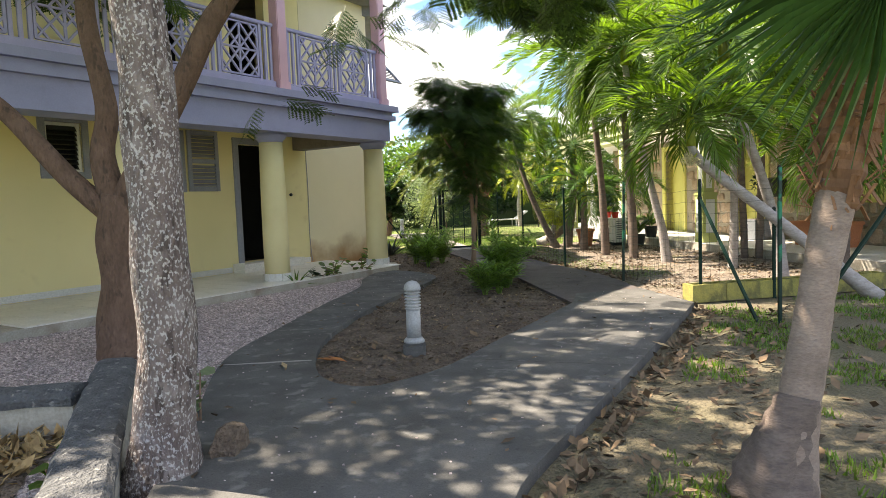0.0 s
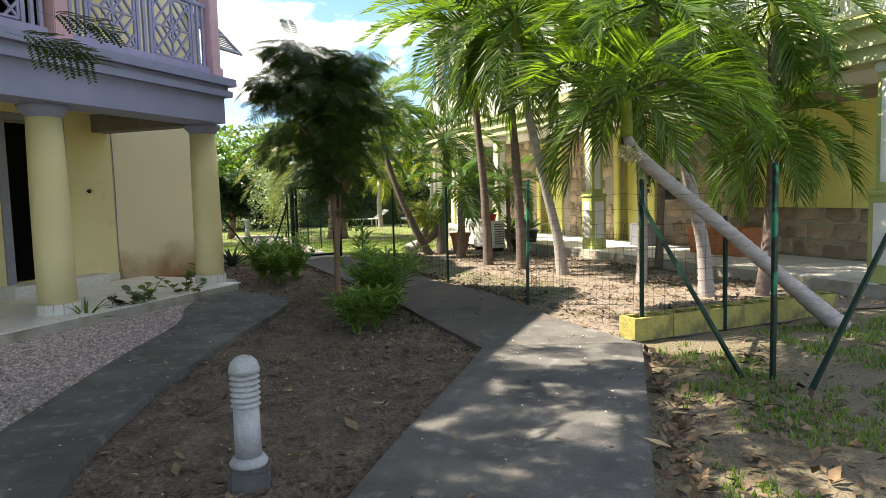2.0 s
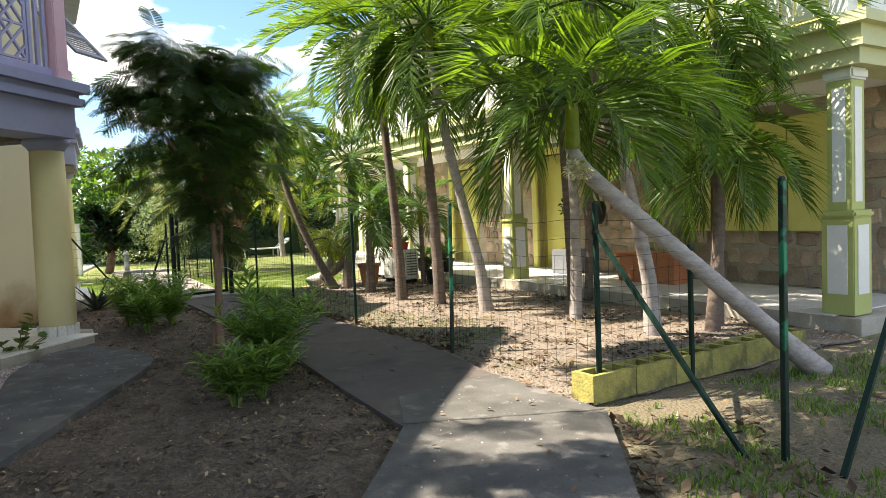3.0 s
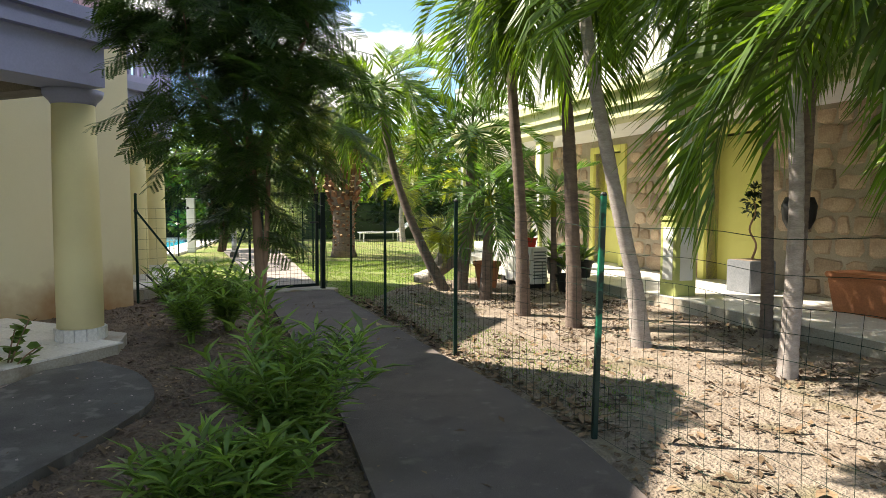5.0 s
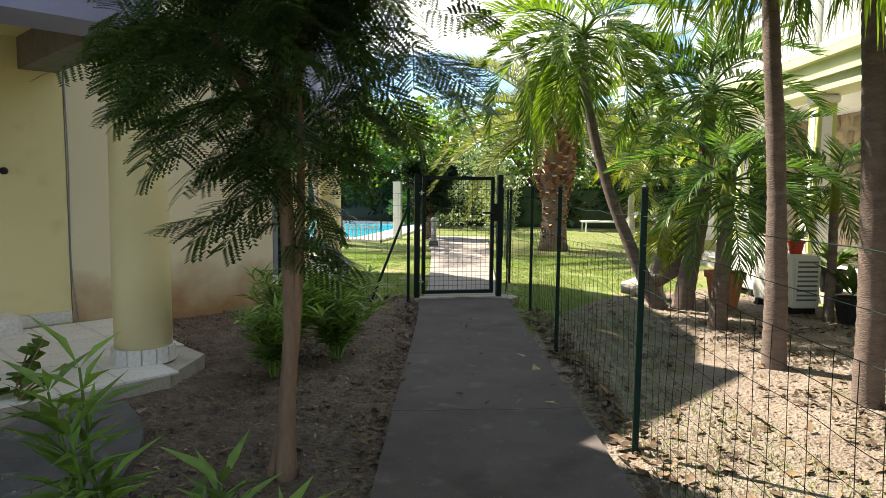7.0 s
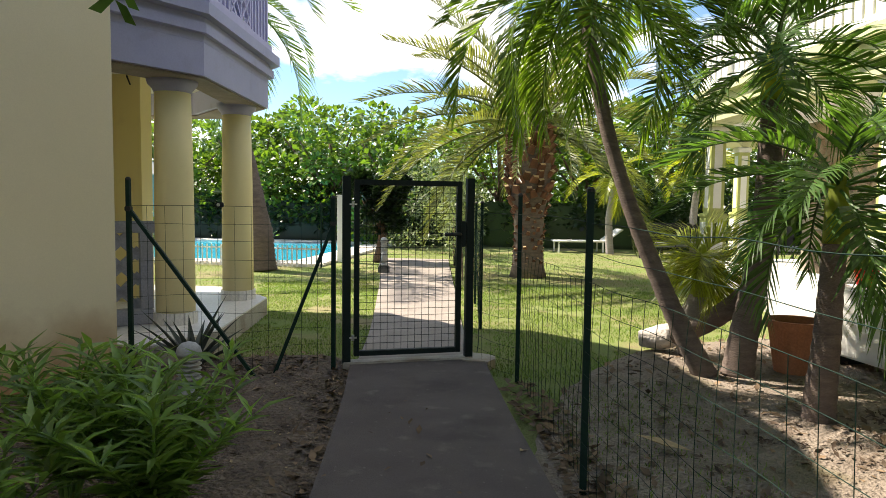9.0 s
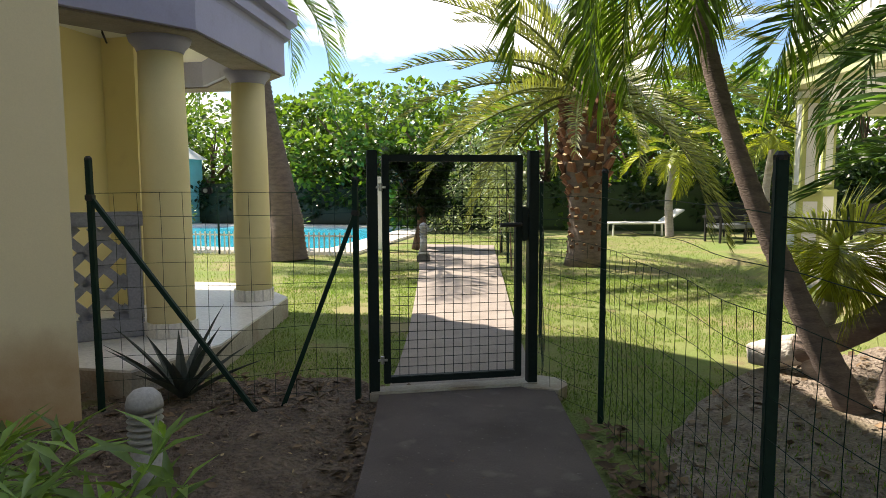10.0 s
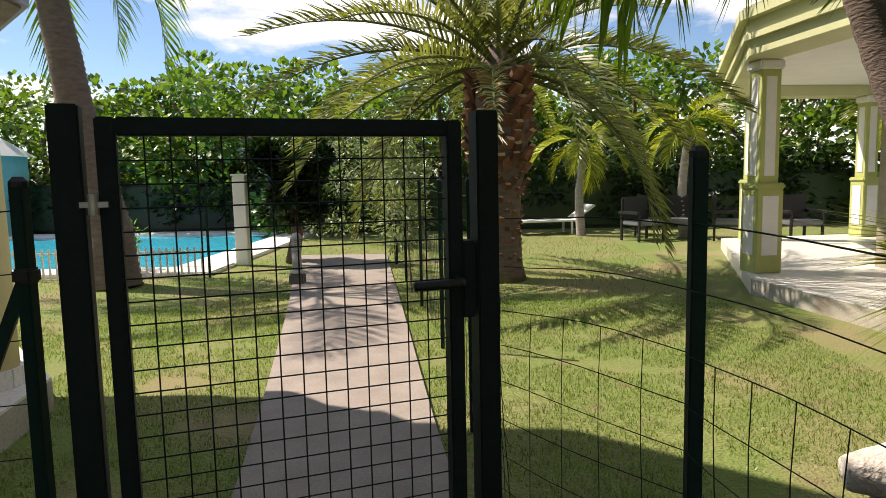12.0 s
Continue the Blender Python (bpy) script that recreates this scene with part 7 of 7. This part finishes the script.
for x, y, rr in ((4.5, 27.0, 0.4), (5.3, 27.3, -0.3), (6.1, 26.8, 1.2), (7.2, 26.4, 0.1), (5.0, 28.2, 2.8)):
    garden_chair(x, y, rr)

# ---- gravel, litter, grass ----
def strew(name, template, count, outline, z, seed, mat, label, size, flat=True, keep_out=(), parent=None, tilt=0.25, clump=0.0):
    r = random.Random(seed)
    x0, x1 = min(p[0] for p in outline), max(p[0] for p in outline)
    y0, y1 = min(p[1] for p in outline), max(p[1] for p in outline)
    placed = []
    while len(placed) < count:
        x, y = r.uniform(x0, x1), r.uniform(y0, y1)
        if not inside(outline, x, y) or any(inside(k, x, y) for k in keep_out):
            continue
        if clump and noise.noise(Vector((x * 1.6, y * 1.6, seed))) + 0.6 * noise.noise(Vector((x * 6, y * 6, seed))) < clump:
            continue
        m = Matrix.Rotation(r.uniform(0, 6.28), 3, "Z") @ Matrix.Rotation(r.gauss(0, tilt), 3, "X") @ Matrix.Rotation(r.gauss(0, tilt), 3, "Y")
        placed.append((m * r.uniform(*size), Vector((x, y, z))))
    V, F = scatter(template, placed)
    ob = link_quads(name, V, F, mat)
    return tagged(ob, label, name.replace("_", " "), kind="stuff")


PEB_V = [Vector(v) for v in ((-1, -0.7, 0), (1, -0.8, 0), (0.9, 0.8, 0), (-0.8, 0.9, 0), (-0.6, -0.4, 0.7), (0.6, -0.5, 0.75), (0.5, 0.5, 0.7), (-0.5, 0.5, 0.65))]
PEB_F = [(4, 5, 6, 7), (0, 1, 5, 4), (1, 2, 6, 5), (2, 3, 7, 6), (3, 0, 4, 7)]
NOT_PATH = (PATH_A, PATH_B)
TERR = [tuple((YH @ Vector(p)).xy) for p in ((-14, 0, 0), (0, 0, 0), (0, 3, 0), (-14, 3, 0))]
NEAR_GRAVEL = [(-1.0, 2.4), (-1.7, 2.4), (-2.0, 4.05), (-5.6, 4.05), (-5.0, 5.4), (-0.7, 11.6), (-0.75, 9.0), (-1.1, 7), (-1.3, 5), (-1.0, 3)]
strew("gravel", (PEB_V, PEB_F), 34000, NEAR_GRAVEL, -0.024, 1, M_PEBBLE, "pinkish grey gravel pebbles beside the terrace", (0.007, 0.018), keep_out=NOT_PATH + (TERR,))
strew("soil_clods", (PEB_V, PEB_F), 7000, BED, -0.018, 2, M_SOIL, "crumbly brown clods scattered on the bare soil bed", (0.004, 0.020), keep_out=NOT_PATH)
strew("gravel", (PEB_V, PEB_F), 7000, SANDY, -0.026, 3, M_SAND, "small clods and stones on the dry sandy earth", (0.005, 0.018))
strew("gravel", (PEB_V, PEB_F), 500, PATH_A[:], 0.0295, 4, M_PEBBLE, "stray pebbles on the concrete path", (0.003, 0.008))
LEAF_T = leaf_quad(0.09, 0.022, 0.5, -0.15)
EDGE_R = [(0.25, 2.0), (0.5, 2.9), (1.0, 3.8), (1.5, 4.7), (2.15, 5.85), (2.75, 7.0), (3.6, 6.9), (2.9, 5.4), (2.2, 4.2), (1.2, 2.2)]
strew("dead_leaves", LEAF_T, 560, EDGE_R, -0.022, 5, M_LITTER, "brown dead leaves along the path edge", (0.35, 1.0), keep_out=NOT_PATH)
strew("dead_leaves", LEAF_T, 900, BED, -0.010, 6, M_LITTER, "dead leaves lying on the soil bed", (0.3, 1.1), keep_out=NOT_PATH)
strew("dead_leaves", LEAF_T, 2200, SANDY, -0.018, 7, M_LITTER, "dead leaves lying under the palms", (0.2, 1.1))
strew("dead_leaves", LEAF_T, 130, PATH_A, 0.036, 8, M_LITTER, "dead leaves scattered on the concrete path", (0.3, 0.9), keep_out=())
strew("dead_leaves", LEAF_T, 40, PATH_B, 0.027, 9, M_LITTER, "dead leaves scattered on the dark path", (0.3, 0.8))
strew("dead_leaves", LEAF_T, 2200, [(-1.95, 3.78), (-4.2, 3.65), (-4.2, 2.95), (-1.85, 3.05)], 0.005, 10, M_STRAWHEAP, "heap of dry straw coloured leaves inside the low wall", (0.5, 1.2), tilt=0.6)
strew("dead_leaves", LEAF_T, 520, [(0.7, 1.8), (2.9, 6.6), (5.8, 6.9), (5.0, 2.6)], -0.03, 31, M_LITTER, "dead leaves scattered over the shaded grass", (0.4, 1.25), keep_out=NOT_PATH, tilt=0.35)
strew("dead_leaves", LEAF_T, 2600, [(2.6, 9.4), (2.9, 8.0), (5.0, 8.1), (6.0, 8.6), (5.0, 13.6), (4.4, 15.6), (3.0, 15.6), (2.3, 14.2), (2.5, 11.6)], -0.019, 33, M_DARKLITTER, "dark rotting leaves gathered in drifts under the palms", (0.2, 0.8), tilt=0.3, clump=0.2)
strew("dead_leaves", LEAF_T, 700, [(-0.6, 4.7), (1.4, 7.4), (1.2, 11.5), (0.3, 15.0), (-1.0, 14.8), (-0.2, 11.2), (-0.8, 7.0)], -0.008, 34, M_STRAW, "pale broken leaf scraps on the soil bed", (0.12, 0.45), keep_out=NOT_PATH)
SLAB_EDGE = [(0.30, 2.7), (0.86, 3.75), (1.38, 4.65), (2.02, 5.8), (2.66, 7.0), (2.8, 6.95), (2.18, 5.75), (1.55, 4.6), (1.02, 3.7), (0.45, 2.6)]
strew("dead_leaves", LEAF_T, 420, SLAB_EDGE, -0.03, 21, M_LITTER, "dead leaves blown against the slab edge", (0.35, 1.2), keep_out=NOT_PATH, tilt=0.5)
strew("dead_leaves", LEAF_T, 260, [(-1.7, 14.6), (-0.1, 15.0), (-0.1, 15.7), (-1.6, 15.5)], -0.008, 22, M_LITTER, "dead leaves by the fence foot", (0.3, 1.0))
R_EDGE = [(2.5, 9.3), (2.36, 10.2), (2.12, 11.2), (1.78, 12.8), (1.44, 14.4), (1.3, 15.1), (1.55, 15.1), (1.9, 13.4), (2.3, 11.4), (2.75, 9.4)]
strew("dead_leaves", LEAF_T, 700, R_EDGE, -0.012, 11, M_LITTER, "dead leaves gathered along the fence foot", (0.4, 1.2), keep_out=NOT_PATH)
strew("dead_leaves", LEAF_T, 420, [(1.35, 7.3), (1.15, 8.6), (1.0, 9.9), (0.65, 11.88), (0.25, 14.1), (0.0, 15.2), (0.18, 15.2), (0.45, 14.1), (0.85, 11.9), (1.2, 9.9), (1.45, 7.4)], -0.006, 12, M_LITTER, "dead leaves gathered along the path edge", (0.3, 1.0), keep_out=(PATH_B,))
BLADE = ([Vector(v) for v in ((-0.006, 0, 0), (0.006, 0, 0), (0.002, 0.02, 0.045), (-0.002, 0.02, 0.045))], [(0, 1, 2, 3)])
POOLBOX = [(-14, 22.8), (-2.5, 22.8), (-2.5, 31.2), (-14, 31.2)]
strew("grass", BLADE, 80000, [(-3.0, 15.1), (-0.1, 15.35), (0.1, 15.6), (1.45, 15.3), (1.8, 15.2), (2.2, 16.0), (2.7, 16.7), (3.6, 17.3), (3.6, 20.5), (-1.2, 21.5), (-3.2, 20)], GZ, 13, M_GRASS, "short green lawn grass beyond the gate", (0.22, 0.5), keep_out=(FAR_LEFT + FAR_RIGHT, T2), clump=-0.3)
strew("grass", BLADE, 26000, [(-6, 18.6), (-1.0, 18.6), (3.6, 20.5), (4, 28), (-2.3, 28), (-2.4, 22.8), (-8, 22.8)], GZ, 14, M_GRASS, "lawn grass near the pool", (0.3, 0.7), keep_out=(FAR_LEFT + FAR_RIGHT, POOLBOX))
strew("grass", BLADE, 19000, [(0.6, 2.4), (2.9, 7.3), (6, 7.6), (6.5, 3), (3, 1.5)], -0.04, 15, M_GRASS, "thin grass tufts on the shaded earth", (0.45, 1.05), keep_out=NOT_PATH, clump=0.08)
strew("grass", BLADE, 6000, [(1.7, 13.3), (2.2, 11.2), (2.7, 9.5), (3.6, 10), (2.6, 13), (2.7, 15.4), (1.6, 15)], -0.03, 16, M_GRASS, "sparse grass along the fence", (0.3, 0.7), clump=0.0)



# ---- cracks, joints and single fallen leaves ----
def strip(name, points, width, z, mat, label):
    V, F = [], []
    for i, p in enumerate(points):
        a, b = Vector(points[max(i - 1, 0)]), Vector(points[min(i + 1, len(points) - 1)])
        d = (b - a).normalized()
        o = Vector((-d.y, d.x)) * width * (0.6 + 0.8 * random.random()) / 2
        V += [(p[0] - o.x, p[1] - o.y, z), (p[0] + o.x, p[1] + o.y, z)]
        if i:
            F.append((2 * i - 2, 2 * i, 2 * i + 1, 2 * i - 1))
    return tagged(link_mesh(name, V, F, mat), label, "path joint", kind="structure")


def wander(a, b, n, amp):
    return [(a[0] + (b[0] - a[0]) * i / n + random.uniform(-amp, amp), a[1] + (b[1] - a[1]) * i / n + random.uniform(-amp, amp)) for i in range(n + 1)]


strip("path_joint", wander((-1.6, 5.08), (-0.92, 5.12), 8, 0.008), 0.03, 0.034, M_PALECONC, "pale cement joint across the concrete path")
strip("path_crack", wander((0.30, 4.95), (1.30, 4.62), 12, 0.012), 0.006, 0.034, M_DARK, "thin dark crack across the concrete path")
strip("path_crack", wander((1.46, 7.36), (2.64, 7.05), 14, 0.012), 0.008, 0.034, M_DARK, "thin dark crack across the concrete path")
strip("path_crack", wander((0.85, 11.6), (1.92, 11.9), 12, 0.012), 0.006, 0.026, M_DARK, "thin dark crack across the concrete path")
strip("path_crack", wander((0.62, 12.9), (1.66, 13.2), 12, 0.012), 0.006, 0.026, M_DARK, "thin dark crack across the concrete path")
for x, y, L, rot, mat, lab in ((-0.72, 5.25, 0.20, 2.0, M_ORANGE, "curled orange dead leaf on the soil"), (-0.66, 5.18, 0.17, 1.2, M_ORANGE, "curled orange dead leaf on the soil"), (0.35, 5.9, 0.16, 0.4, M_LITTER, "curled brown dead leaf on the soil"),
                                (-1.05, 4.9, 0.11, 0.5, M_STRAW, "yellowish dead leaf on the path"), (0.55, 6.3, 0.13, 2.4, M_STRAW, "pale dead leaf by the path edge"), (1.75, 5.2, 0.14, 0.9, M_STRAW, "pale dead leaf on thin grass"), (2.1, 5.6, 0.15, 1.9, M_STRAW, "pale dead leaf on thin grass"),
                                (1.55, 13.0, 0.13, 1.3, M_STRAW, "pale dead leaf beside the path"), (1.62, 12.6, 0.15, 0.3, M_STRAW, "pale dead leaf beside the path"), (1.80, 12.0, 0.14, 2.2, M_STRAW, "pale dead leaf beside the path"), (1.48, 13.8, 0.12, 2.8, M_STRAW, "pale dead leaf beside the path"),
                                (2.3, 13.9, 0.28, 1.5, M_STRAW, "long pale dead leaf under the palms")):
    lf = thing("fallen_leaf", Matrix.Translation((x, y, 0.036 if x == -1.05 else 0.008 if mat is M_STRAW else -0.004)) @ Matrix.Rotation(rot, 4, "Z"), lab, "leaf", "fallen leaves")
    V, F = leaf_quad(L, L * 0.2, 0.6, -0.22)
    link_mesh("blade", V, F, mat, lf)
